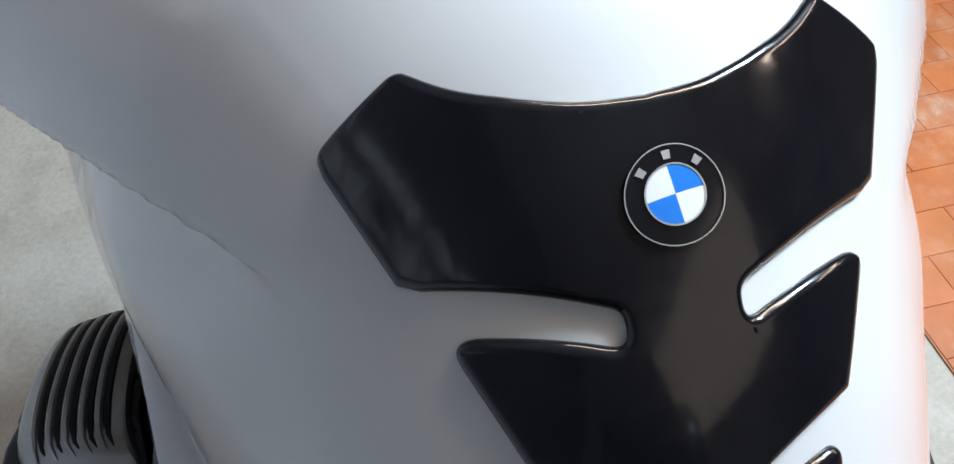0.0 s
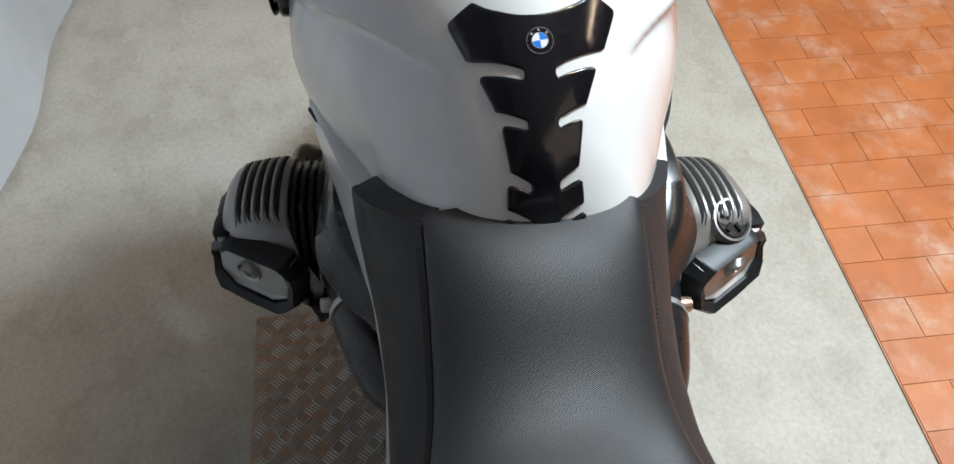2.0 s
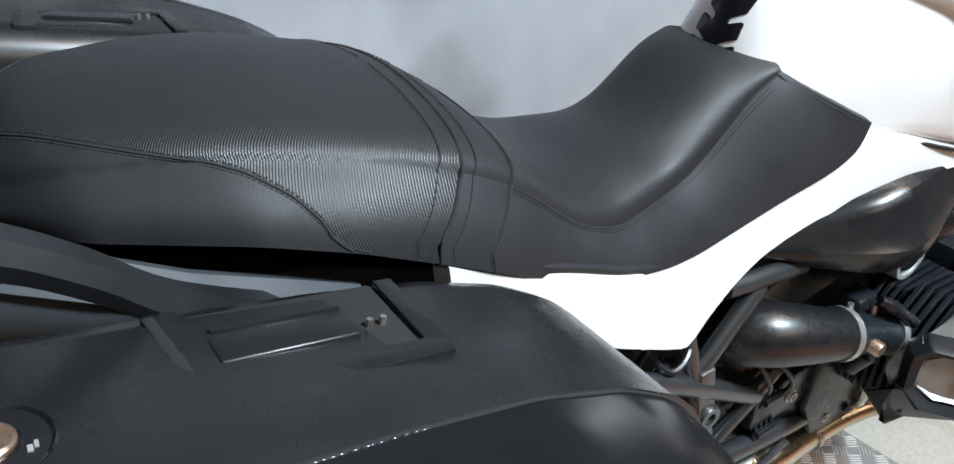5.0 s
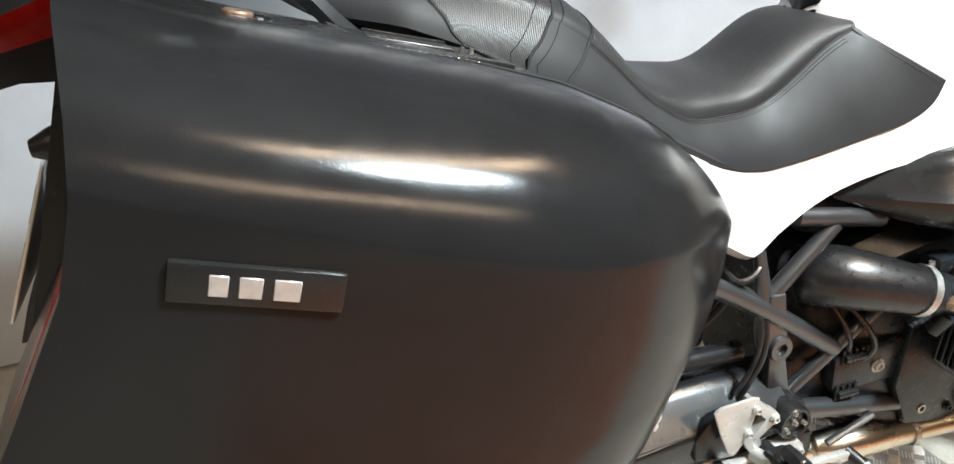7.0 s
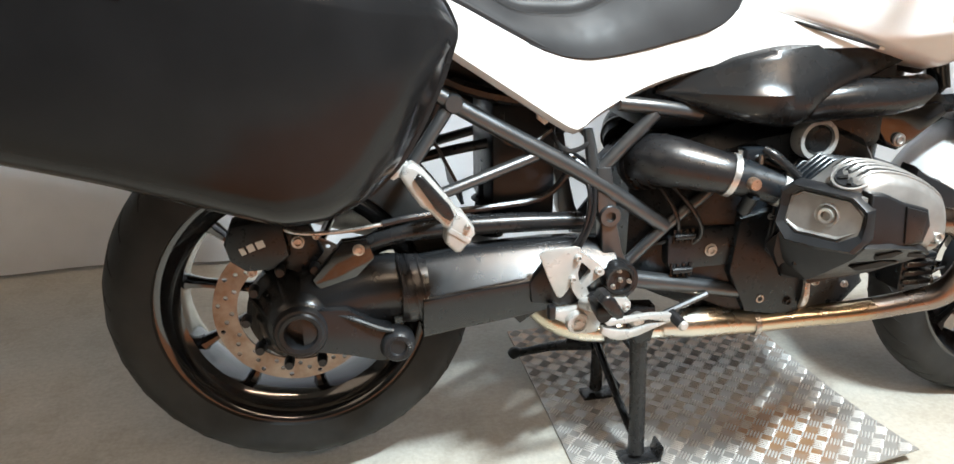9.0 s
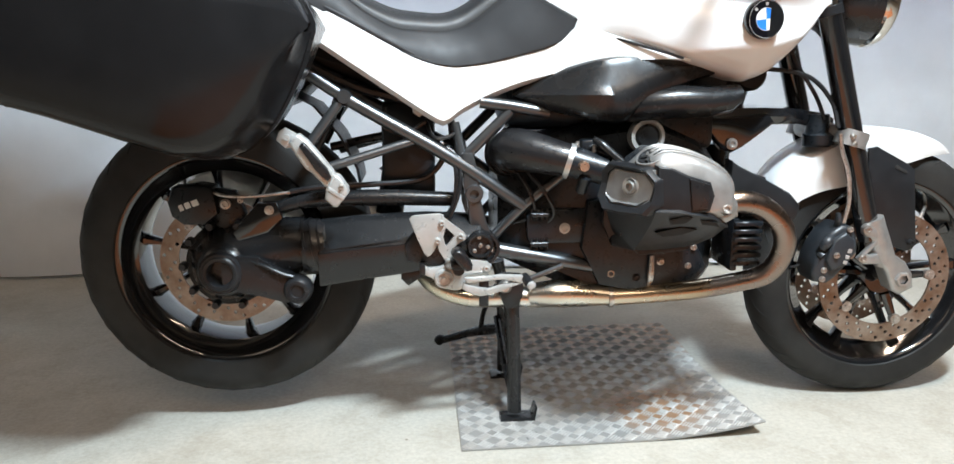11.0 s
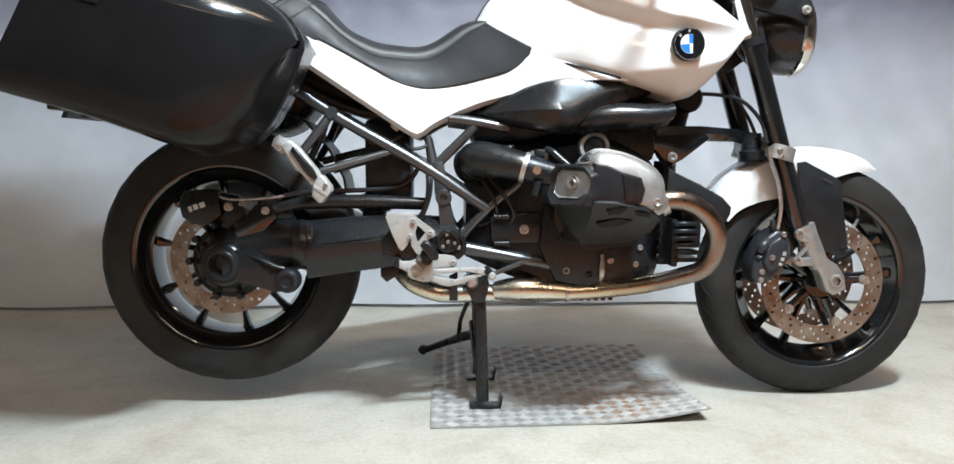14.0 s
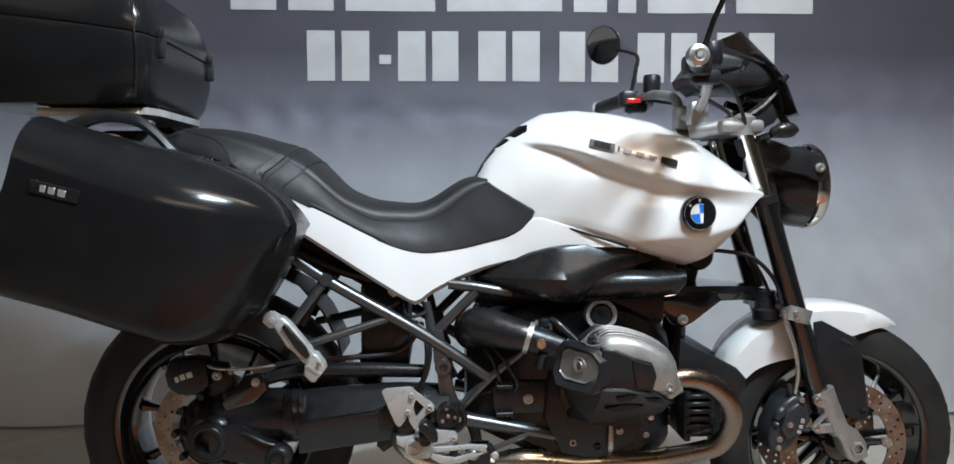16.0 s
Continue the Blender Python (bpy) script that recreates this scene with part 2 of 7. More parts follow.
M["grout"] = worn(material("brown_grout", (0.36, 0.15, 0.07), 0.9), (0.42, 0.15, 0.055), (0.6, 0.36, 0.24), 7, None, None, 200, 0.3)

# bright tread plate, rust stained
m = M["tread"] = material("tread_plate_aluminium", (0.6, 0.6, 0.58), 0.42, 0.3)
spot = node(m, "ShaderNodeTexGradient")
spot.gradient_type = "SPHERICAL"
mp = node(m, "ShaderNodeMapping")
mp.inputs["Location"].default_value = (-0.96 * 5.5, 0.09 * 5.5, 0)
mp.inputs["Scale"].default_value = (5.5, 5.5, 5.5)
tc = m.node_tree.nodes.new("ShaderNodeTexCoord")
link(m, tc.outputs["Object"], mp.inputs[0])
link(m, mp.outputs[0], spot.inputs[0])
mul = node(m, "ShaderNodeMath")
mul.operation = "MULTIPLY"
link(m, spot.outputs["Fac"], mul.inputs[0])
link(m, noisy(m, 22, 6, rough=0.7), mul.inputs[1])
rust = ramp(m, mul.outputs[0], [(0.1, (0, 0, 0)), (0.3, (0.9,) * 3)])
# the far half is mixed towards brown, more so as y grows
split = node(m, "ShaderNodeSeparateXYZ")
link(m, coords(m), split.inputs[0])
far = node(m, "ShaderNodeMapRange", From_Min=0.16, From_Max=0.34, To_Max=0.75)
link(m, split.outputs["Y"], far.inputs["Value"])
sheet_grey = ramp(m, noisy(m, 9, 6), [(0.3, (0.25, 0.24, 0.225)), (0.62, (0.32, 0.31, 0.29)), (0.8, (0.3, 0.25, 0.2))])
browned = mixed(m, far.outputs[0], sheet_grey, (0.42, 0.25, 0.14))
link(m, mixed(m, rust, browned, (0.3, 0.15, 0.06)), bsdf(m).inputs["Base Color"])
link(m, ramp(m, noisy(m, 16, 5), [(0.3, (0.26,) * 3), (0.7, (0.46,) * 3)]), bsdf(m).inputs["Roughness"])

M["bar"] = worn(material("polished_tread_bar", (0.7, 0.7, 0.69), 0.25, 0.35), (0.48, 0.465, 0.44), (0.58, 0.565, 0.54), 20, 0.36, 0.48, 500, 0.05)
M["bannerprint"] = worn(material("grey_white_banner_print", (0.5, 0.5, 0.5), 0.6), (0.4, 0.4, 0.405), (0.46, 0.46, 0.465), 8, 0.55, 0.65, 300, 0.02)
# printed banner: grey above fading to white below
m = M["banner"] = material("printed_banner_cloth", (0.7, 0.7, 0.72), 0.6)
sx = node(m, "ShaderNodeSeparateXYZ")
link(m, coords(m), sx.inputs[0])
mr = node(m, "ShaderNodeMapRange", From_Min=0.0, From_Max=2.4)
link(m, sx.outputs["Z"], mr.inputs["Value"])
grad = ramp(m, mr.outputs[0], [(0.0, (0.86, 0.88, 0.91)), (0.28, (0.8, 0.83, 0.88)), (0.4, (0.6, 0.625, 0.7)), (0.5, (0.29, 0.295, 0.36)), (0.6, (0.13, 0.128, 0.16)), (1.0, (0.075, 0.072, 0.09))])
link(m, mixed(m, 1.0, grad, ramp(m, noisy(m, 5, 5), [(0.3, (0.93,) * 3), (0.7, (1.04,) * 3)]), "MULTIPLY"), bsdf(m).inputs["Base Color"])
bump(m, noisy(m, 5, 3, stretch=(1, 1, 0.6)), 0.4, 0.012)


# ---- mesh helpers ----
def finish(bm, sharp=0.7):
    bmesh.ops.recalc_face_normals(bm, faces=bm.faces)
    for f in bm.faces:
        f.smooth = True
    for e in bm.edges:
        if len(e.link_faces) == 2 and e.calc_face_angle(0) > sharp:
            e.smooth = False
    return bm


def part(name, bm, mat, parent=None, label="", sharp=0.7):
    finish(bm, sharp)
    data = bpy.data.meshes.new(name)
    bm.to_mesh(data)
    bm.free()
    data.materials.append(mat)
    ob = new(name, data)
    if parent is not None:
        ob.parent = parent
    if label:
        tagged(ob, label)
    return ob


def thing(name, label, category, group="", at=(0, 0, 0)):
    ob = new(name)
    ob.location = at
    ob.empty_display_size = 0.1
    return tagged(ob, label, category, group)


def curve_through(points, steps=6, closed=False):
    """Catmull-Rom through points of any dimension."""
    p = [Vector(q) for q in points]
    n, out = len(p), []
    spans = n if closed else n - 1
    for i in range(spans):
        a = p[(i - 1) % n] if closed or i > 0 else p[0] * 2 - p[1]
        b, c = p[i], p[(i + 1) % n]
        d = p[(i + 2) % n] if closed or i + 2 < n else c * 2 - b
        for k in range(steps):
            t = k / steps
            out.append(0.5 * (2 * b + (c - a) * t + (2 * a - 5 * b + 4 * c - d) * t * t + (3 * b - a - 3 * c + d) * t**3))
    if not closed:
        out.append(p[-1])
    return out


def loft(rings, closed=True, caps=True):
    bm = bmesh.new()
    rows = [[bm.verts.new(v) for v in ring] for ring in rings]
    for a, b in zip(rows, rows[1:]):
        n = len(a)
        for i in range(n if closed else n - 1):
            j = (i + 1) % n
            bm.faces.new((a[i], a[j], b[j], b[i]))
    if caps and closed:
        bm.faces.new(rows[0][::-1])
        bm.faces.new(rows[-1])
    return bm


def tube(points, radius, n=12, steps=6, caps=True):
    """A round bar along a smooth line; radius: one number or one for each point."""
    r = list(radius) if isinstance(radius, (list, tuple)) else [radius] * len(points)
    line = curve_through([(*p, q) for p, q in zip(points, r)], steps) if len(points) > 2 else [Vector((*p, q)) for p, q in zip(points, r)]
    centre = [Vector(q[:3]) for q in line]
    up, rings = Vector((0.13, 0.31, 0.94)), []
    for i, c in enumerate(centre):
        way = (centre[min(i + 1, len(centre) - 1)] - centre[max(i - 1, 0)]).normalized()
        side = way.cross(up)
        if side.length < 0.05:
            side = way.cross(Vector((1, 0, 0)))
        side.normalize()
        up = side.cross(way).normalized()
        rings.append([c + line[i][3] * (math.cos(a) * side + math.sin(a) * up) for a in (k * math.tau / n for k in range(n))])
    return loft(rings, True, caps)


def lathe(profile, centre, axis="y", n=40, closed=False):
    """Turns (radius, offset) pairs about an axis through centre."""
    rings = []
    for k in range(n):
        a = k * math.tau / n
        c, s = math.cos(a), math.sin(a)
        if axis == "y":
            ring = [Vector((centre[0] + r * c, centre[1] + h, centre[2] + r * s)) for r, h in profile]
        elif axis == "x":
            ring = [Vector((centre[0] + h, centre[1] + r * c, centre[2] + r * s)) for r, h in profile]
        else:
            ring = [Vector((centre[0] + r * c, centre[1] + r * s, centre[2] + h)) for r, h in profile]
        rings.append(ring)
    bm = loft(rings + [rings[0]], closed, False)
    bmesh.ops.remove_doubles(bm, verts=bm.verts, dist=1e-5)
    return bm


def plate(outline, y0, y1, bevel=0.003, round_steps=0, segments=2):
    """A slab with its outline in x and z, from y0 to y1, its edges rounded."""
    pts = [Vector((x, 0, z)) for x, z in outline]
    if round_steps:
        pts = curve_through(pts, round_steps, True)
    bm = bmesh.new()
    a = [bm.verts.new((p.x, y0, p.z)) for p in pts]
    b = [bm.verts.new((p.x, y1, p.z)) for p in pts]
    n = len(a)
    bm.faces.new(a)
    bm.faces.new(b[::-1])
    for i in range(n):
        j = (i + 1) % n
        bm.faces.new((a[j], a[i], b[i], b[j]))
    bmesh.ops.recalc_face_normals(bm, faces=bm.faces)
    if bevel:
        rim = [e for e in bm.edges if abs(e.verts[0].co.y - e.verts[1].co.y) < 1e-6]
        bmesh.ops.bevel(bm, geom=rim, offset=bevel, segments=segments, profile=0.5, affect="EDGES", clamp_overlap=True)
    return bm


def box(x0, x1, y0, y1, z0, z1, bevel=0.003, segments=2):
    bm = bmesh.new()
    bmesh.ops.create_cube(bm, size=1.0)
    for v in bm.verts:
        v.co = Vector(((x0 + x1) / 2 + v.co.x * (x1 - x0), (y0 + y1) / 2 + v.co.y * (y1 - y0), (z0 + z1) / 2 + v.co.z * (z1 - z0)))
    if bevel:
        bmesh.ops.bevel(bm, geom=list(bm.edges), offset=bevel, segments=segments, profile=0.5, affect="EDGES", clamp_overlap=True)
    return bm


def turned(bm, m):
    bmesh.ops.transform(bm, matrix=m, verts=bm.verts)
    return bm


def joined(*some):
    out = bmesh.new()
    for b in some:
        data = bpy.data.meshes.new("piece")
        b.to_mesh(data)
        b.free()
        out.from_mesh(data)
        bpy.data.meshes.remove(data)
    return out


def flip(bm):
    """The same on the other side of the machine."""
    for v in bm.verts:
        v.co.y = -v.co.y
    bmesh.ops.reverse_faces(bm, faces=bm.faces)
    return bm


def bolt(name, place, r, parent, mat=None, depth=0.006, side=-1):
    """A socket screw with a washer, facing out sideways."""
    d = side
    prof = [(0.0, 0.003 * d), (r * 0.42, 0.003 * d), (r * 0.46, depth * d), (r * 0.68, depth * d), (r * 0.74, depth * 0.8 * d), (r * 0.74, 0.002 * d), (r, 0.0015 * d), (r, -0.004 * d)]
    return part(name, lathe(prof, place, "y", 16), mat or M["steel"], parent)


def soft_table(xs, values, wide=13):
    """A smooth function through a short table."""
    xs, values = np.array(xs), np.array(values)
    grid = np.linspace(xs[0], xs[-1], 241)
    line = np.interp(grid, xs, values)
    k = np.hanning(wide)
    h = wide // 2
    k /= k.sum()
    pad = np.r_[2 * line[0] - line[h:0:-1], line, 2 * line[-1] - line[-2:-h - 2:-1]]
    line = np.convolve(pad, k, "valid")
    return lambda x: float(np.interp(x, grid, line))


# ---- the room ----
floor = part("floor", box(-5.6, 7.0, -8.2, 1.8, -0.12, 0.0, 0), M["concrete"])
tagged(floor, "worn grey concrete floor with dark stains", "floor", kind="structure")
for name, dims in (("wall_back", (-5.7, 7.1, 1.8, 1.9, -0.1, 3.5)), ("wall_front", (-5.7, 7.1, -8.3, -8.2, -0.1, 3.5)), ("wall_left", (-5.7, -5.6, -8.2, 1.8, -0.1, 3.5)), ("wall_right", (7.0, 7.1, -8.2, 1.8, -0.1, 3.5))):
    tagged(part(name, box(*dims, 0), M["plaster"]), "plain plastered wall", "wall", kind="structure")
tagged(part("ceiling", box(-5.7, 7.1, -8.3, 1.9, 3.4, 3.5, 0), M["plaster"]), "plain plastered ceiling", "ceiling", kind="structure")

BANNER_Y = 1.12


def banner_y(x, z):
    low = max(0.0, 1 - z / 0.5)
    y = BANNER_Y + 0.004 * math.sin(2.1 * x + 0.8 * z) + 0.003 * math.sin(7.0 * x + 2.0 * math.sin(3.0 * z))
    y += low * 0.014 * math.sin(9.0 * x + 1.0) - 0.02 * low * low
    # slack diagonal folds towards the far end, puckers along one level seam
    q = x * 0.86 + z * 0.5
    y += 0.018 * math.sin(11.0 * q + 1.5 * math.sin(2.0 * z)) ** 3 * min(1.0, max(0.0, (x - 0.9) / 0.8)) * math.exp(-((z - 1.0) / 0.6) ** 2)
    y += 0.006 * math.sin(5.2 * x - 3.1 * z + 1.3 * math.sin(2.3 * z + x))
    q = x * 0.8 - z
    y += 0.008 * math.sin(13.0 * q) ** 5 * math.exp(-((x + 0.1) / 0.4) ** 2 - ((z - 1.25) / 0.25) ** 2)
    return y + 0.006 * math.exp(-((z - 1.21) / 0.035) ** 2) * (1.0 + math.sin(23 * x + 3 * math.sin(5 * x))) + 0.005 * math.exp(-(max(0.0, 1.21 - z) / 0.09) ** 2) * math.sin(31 * x + 4 * math.sin(3 * x)) * (z < 1.21)


def banner_sheet(x0, x1, z0, z1, nx, nz, lift=0.0, thick=0.0):
    rows = []
    for j in range(nz + 1):
        z = z0 + (z1 - z0) * j / nz
        rows.append([Vector((x, banner_y(x, z) - lift, z)) for x in (x0 + (x1 - x0) * i / nx for i in range(nx + 1))])
    bm = loft(rows, False, False)
    if thick:
        bmesh.ops.solidify(bm, geom=list(bm.faces), thickness=thick)
    return bm


backdrop = part("backdrop", banner_sheet(-2.4, 3.9, 0.015, 2.9, 260, 120, 0, 0.002), M["banner"])
tagged(backdrop, "printed banner cloth fading from grey to white, hung behind motorcycle", "banner", kind="structure")
# printed lines: one bar for each sign
x = 0.01
for width, gap in ((0.125, 0.0), (0.125, 0.012), (0.065, 0.0), (0.125, 0.0), (0.12, 0.05), (0.125, 0.0), (0.125, 0.05), (0.12, 0.0), (0.125, 0.05), (0.125, 0.0), (0.12, 0.05), (0.12, 0.0), (0.12, 0)):
    tall = (1.325, 1.515) if width > 0.1 else (1.39, 1.425)
    part("printed_bar", banner_sheet(x + 0.012, x + width - 0.008, *tall, 4, 5, 0.004), M["bannerprint"], backdrop)
    x += width + gap + 0.006
x = -0.26
for width in (0.17, 0.17, 0.34, 0.44, 0.13, 0.07, 0.3, 0.3):
    part("printed_bar", banner_sheet(x, x + width, 1.59, 1.69, 6, 3, 0.004), M["bannerprint"], backdrop)
    x += width + 0.045

# ---- tread plate under the stand ----
checker = thing("tread_plate", "bright aluminium tread plate with rust stain on floor", "metal plate")


def tread_point(u, v, h):
    x = 0.505 + 0.65 * u
    y = -0.252 + 0.7 * v + 0.02 * u
    z = 0.004 + h + 0.03 * max(0.0, u - 0.55) ** 2 * 5 * max(0.0, 1 - v * 1.7) ** 2
    return Vector((x, y, z))


sheet = loft([[tread_point(i / 14, j / 14, 0) for i in range(15)] + [tread_point(i / 14, j / 14, -0.0033) for i in range(14, -1, -1)] for j in range(15)])
part("sheet", sheet, M["tread"], checker)
verts, faces = [], []
nu, nv = 19, 21
for a in range(nu):
    for b in range(nv):
        cu, cv = (a + 0.5) / nu, (b + 0.5) / nv
        lean = math.radians(47 if (a + b) % 2 else -43)
        dx, dy = math.cos(lean), math.sin(lean)
        for k in range(5):
            off = (k - 2) * 0.0062
            half = 0.0135
            base = len(verts)
            ring = []
            for sx_, sy_, h in ((-1, 0, 0), (-0.6, -1, 0), (0.6, -1, 0), (1, 0, 0), (0.6, 1, 0), (-0.6, 1, 0), (-0.55, 0, 1), (0.55, 0, 1)):
                px = dx * sx_ * half - dy * (sy_ * 0.0019 + off)
                py = dy * sx_ * half + dx * (sy_ * 0.0019 + off)
                ring.append(tread_point(min(max(cu + px / 0.65, 0.003), 0.997), min(max(cv + py / 0.7, 0.003), 0.997), 0.0003 + 0.002 * h))
            verts += ring
            faces += [tuple(base + i for i in f) for f in ((0, 1, 6), (1, 2, 7, 6), (2, 3, 7), (3, 4, 7), (4, 5, 6, 7), (5, 0, 6))]
data = bpy.data.meshes.new("bar_pattern")
data.from_pydata(verts, [], faces)
data.materials.append(M["bar"])
bars = new("bar_pattern", data)
bars.parent = checker
tagged(bars, "raised five-bar pattern", kind="stuff")

# ---- the motorcycle ----
bike = thing("motorcycle", "white naked motorcycle with black seat and boxer engine, on centre stand", "motorcycle")
RX, RZ, FX, FZ = 0.015, 0.366, 1.488, 0.2985


def wheel(name, cx, cz, radius, half, rim_r, rim_half, hub_half, spokes, first, spread, label):
    top = thing(name, label, "")
    top.parent = bike
    # tyre
    prof = []
    for k in range(17):
        a = math.pi * k / 16
        y = -math.cos(a)
        crown = abs(math.sin(a)) ** 0.62
        prof.append((rim_r + (radius - rim_r) * crown, half * (1 - 0.12 * (1 - crown)) * y))
    prof = [(rim_r - 0.006, -rim_half * 0.92)] + prof + [(rim_r - 0.006, rim_half * 0.92)]
    tyre = part("tyre", lathe(prof, (cx, 0, cz), "y", 160, True), M["rubber"], top)
    # tread grooves, shallow dark cuts laid over the crown
    pieces = []
    for k in range(30):
        a0 = math.tau * k / 30
        for sgn in (-1, 1):
            pts = []
            for q in range(5):
                y = sgn * half * (0.12 + 0.17 * q)
                rr = rim_r + (radius - rim_r) * max(0.05, 1 - (y / half) ** 2) ** 0.31 - 0.0015
                a = a0 + sgn * 0.05 + 0.05 * q
                pts.append((cx + rr * math.cos(a), y, cz + rr * math.sin(a)))
            pieces.append(tube(pts, [0.0006, 0.0022, 0.0024, 0.002, 0.0005], 5, 2))
    part("tread_groove", joined(*pieces), M["hole"], tyre)
    # rim
    rp = [(rim_r + 0.004, -rim_half), (rim_r + 0.006, -rim_half + 0.004), (rim_r - 0.006, -rim_half + 0.01), (rim_r - 0.012, -rim_half + 0.02), (rim_r - 0.026, -0.02), (rim_r - 0.028, 0.0), (rim_r - 0.026, 0.02), (rim_r - 0.012, rim_half - 0.02), (rim_r - 0.006, rim_half - 0.01), (rim_r + 0.006, rim_half - 0.004), (rim_r + 0.004, rim_half)]
    rp += [(rim_r - 0.005, rim_half), (rim_r - 0.014, rim_half - 0.006), (rim_r - 0.017, rim_half - 0.016), (rim_r - 0.04, rim_half - 0.032), (rim_r - 0.048, 0.0), (rim_r - 0.04, -rim_half + 0.032), (rim_r - 0.017, -rim_half + 0.016), (rim_r - 0.014, -rim_half + 0.006), (rim_r - 0.005, -rim_half)]
    rim = part("rim", lathe(rp, (cx, 0, cz), "y", 96, True), M["gloss"], top)
    part("hub", lathe([(0.0, -hub_half), (0.04, -hub_half), (0.046, -hub_half + 0.008), (0.036, 0), (0.046, hub_half - 0.008), (0.04, hub_half), (0.0, hub_half)], (cx, 0, cz), "y", 32), M["gloss"], top)
    for k in range(spokes):
        for sgn in (-1, 1):
            a = math.radians(first) + math.tau * k / spokes
            a1 = a + sgn * spread
            p0 = Vector((cx + 0.036 * math.cos(a + sgn * 0.35), 0, cz + 0.036 * math.sin(a + sgn * 0.35)))
            p1 = Vector((cx + (rim_r - 0.03) * math.cos(a1), -0.006, cz + (rim_r - 0.03) * math.sin(a1)))
            way = (p1 - p0).normalized()
            side = Vector((-way.z, 0, way.x))
            rings = []
            for t, wd, dp in ((0, 0.014, 0.022), (0.3, 0.0085, 0.017), (0.72, 0.0075, 0.017), (0.88, 0.011, 0.021), (1.0, 0.025, 0.028)):
                c = p0.lerp(p1, t)
                rings.append([c + side * (wd * math.cos(b)) + Vector((0, dp * math.sin(b), 0)) for b in (math.tau * (i + 0.5) / 8 for i in range(8))])
            part("spoke", loft(rings), M["gloss"], top)
    va = math.radians(first + 36)
    vp = (cx + (rim_r - 0.03) * math.cos(va), -0.02, cz + (rim_r - 0.03) * math.sin(va))
    vq = (cx + (rim_r - 0.075) * math.cos(va + 0.06), -0.05, cz + (rim_r - 0.075) * math.sin(va + 0.06))
    part("valve", tube([vp, vq], [0.0035, 0.0045], 8), M["steel"], top)
    return top


def brake_disc(parent, cx, cz, y, r0, r1, holes, name="brake_disc"):
    """A flat ring with real drilled holes in three staggered rows."""
    bm = bmesh.new()

    def loop(x, z, r, n, turn=0.0):
        vs = [bm.verts.new((x + r * math.cos(math.tau * k / n + turn), y - 0.0025, z + r * math.sin(math.tau * k / n + turn))) for k in range(n)]
        return [bm.edges.new((vs[k], vs[(k + 1) % n])) for k in range(n)]

    edges = loop(cx, cz, r1, 96) + loop(cx, cz, r0, 72)
    for k in range(holes):
        a = math.tau * k / holes
        rr = r0 + (r1 - r0) * (0.22, 0.5, 0.78)[k % 3]
        edges += loop(cx + rr * math.cos(a), cz + rr * math.sin(a), 0.0041, 10, a)
    bmesh.ops.triangle_fill(bm, edges=edges, use_beauty=True)
    out = bmesh.ops.extrude_face_region(bm, geom=list(bm.faces))["geom"]
    bmesh.ops.translate(bm, vec=(0, 0.005, 0), verts=[v for v in out if isinstance(v, bmesh.types.BMVert)])
    return part(name, bm, M["disc"], parent, "drilled steel disc, browned inside", 0.4)


rear = wheel("rear_wheel", RX, RZ, 0.315, 0.09, 0.228, 0.074, 0.05, 5, 80, 0.3, "black five-spoke cast rear wheel")
front = wheel("front_wheel", FX, FZ, 0.2985, 0.06, 0.224, 0.05, 0.06, 5, 18.5, 0.24, "black five-spoke cast front wheel")
brake_disc(rear, RX, RZ, -0.078, 0.094, 0.1325, 48)
for y in (-0.068, 0.068):
    brake_disc(front, FX, FZ, y, 0.112, 0.155, 75)
    for k in range(5):
        a = math.tau * k / 5 + 0.05
        part("bobbin", lathe([(0, -0.008), (0.006, -0.008), (0.007, -0.006), (0.012, -0.006), (0.012, 0.006), (0, 0.006)], (FX + 0.107 * math.cos(a), y, FZ + 0.107 * math.sin(a)), "y", 16), M["steel"], front)
        part("disc_carrier", tube([(FX + 0.045 * math.cos(a), y * 0.8, FZ + 0.045 * math.sin(a)), (FX + 0.1 * math.cos(a), y * 0.9, FZ + 0.1 * math.sin(a))], [0.012, 0.008], 8), M["gloss"], front)

# ---- final drive and swinging arm ----
drive = part("final_drive", joined(
    lathe([(0.0, -0.06), (0.03, -0.06), (0.036, -0.078), (0.044, -0.076), (0.052, -0.066), (0.062, -0.048), (0.07, -0.03), (0.076, -0.012), (0.088, -0.006), (0.09, 0.0), (0.09, 0.03), (0.05, 0.04), (0.0, 0.04)], (RX + 0.012, -0.085, RZ - 0.002), "y", 48),
    loft([[Vector((x, y, z)) for y, z in ((-0.125, zc - h), (-0.148, zc - h * 0.5), (-0.152, zc + h * 0.2), (-0.135, zc + h * 0.8), (-0.11, zc + h), (-0.085, zc + h * 0.8), (-0.075, zc), (-0.09, zc - h))] for x, zc, h in ((0.03, 0.375, 0.07), (0.08, 0.385, 0.07), (0.13, 0.4, 0.066), (0.17, 0.405, 0.062), (0.2, 0.405, 0.058))]),
), M["drive"], bike, "", 0.9)
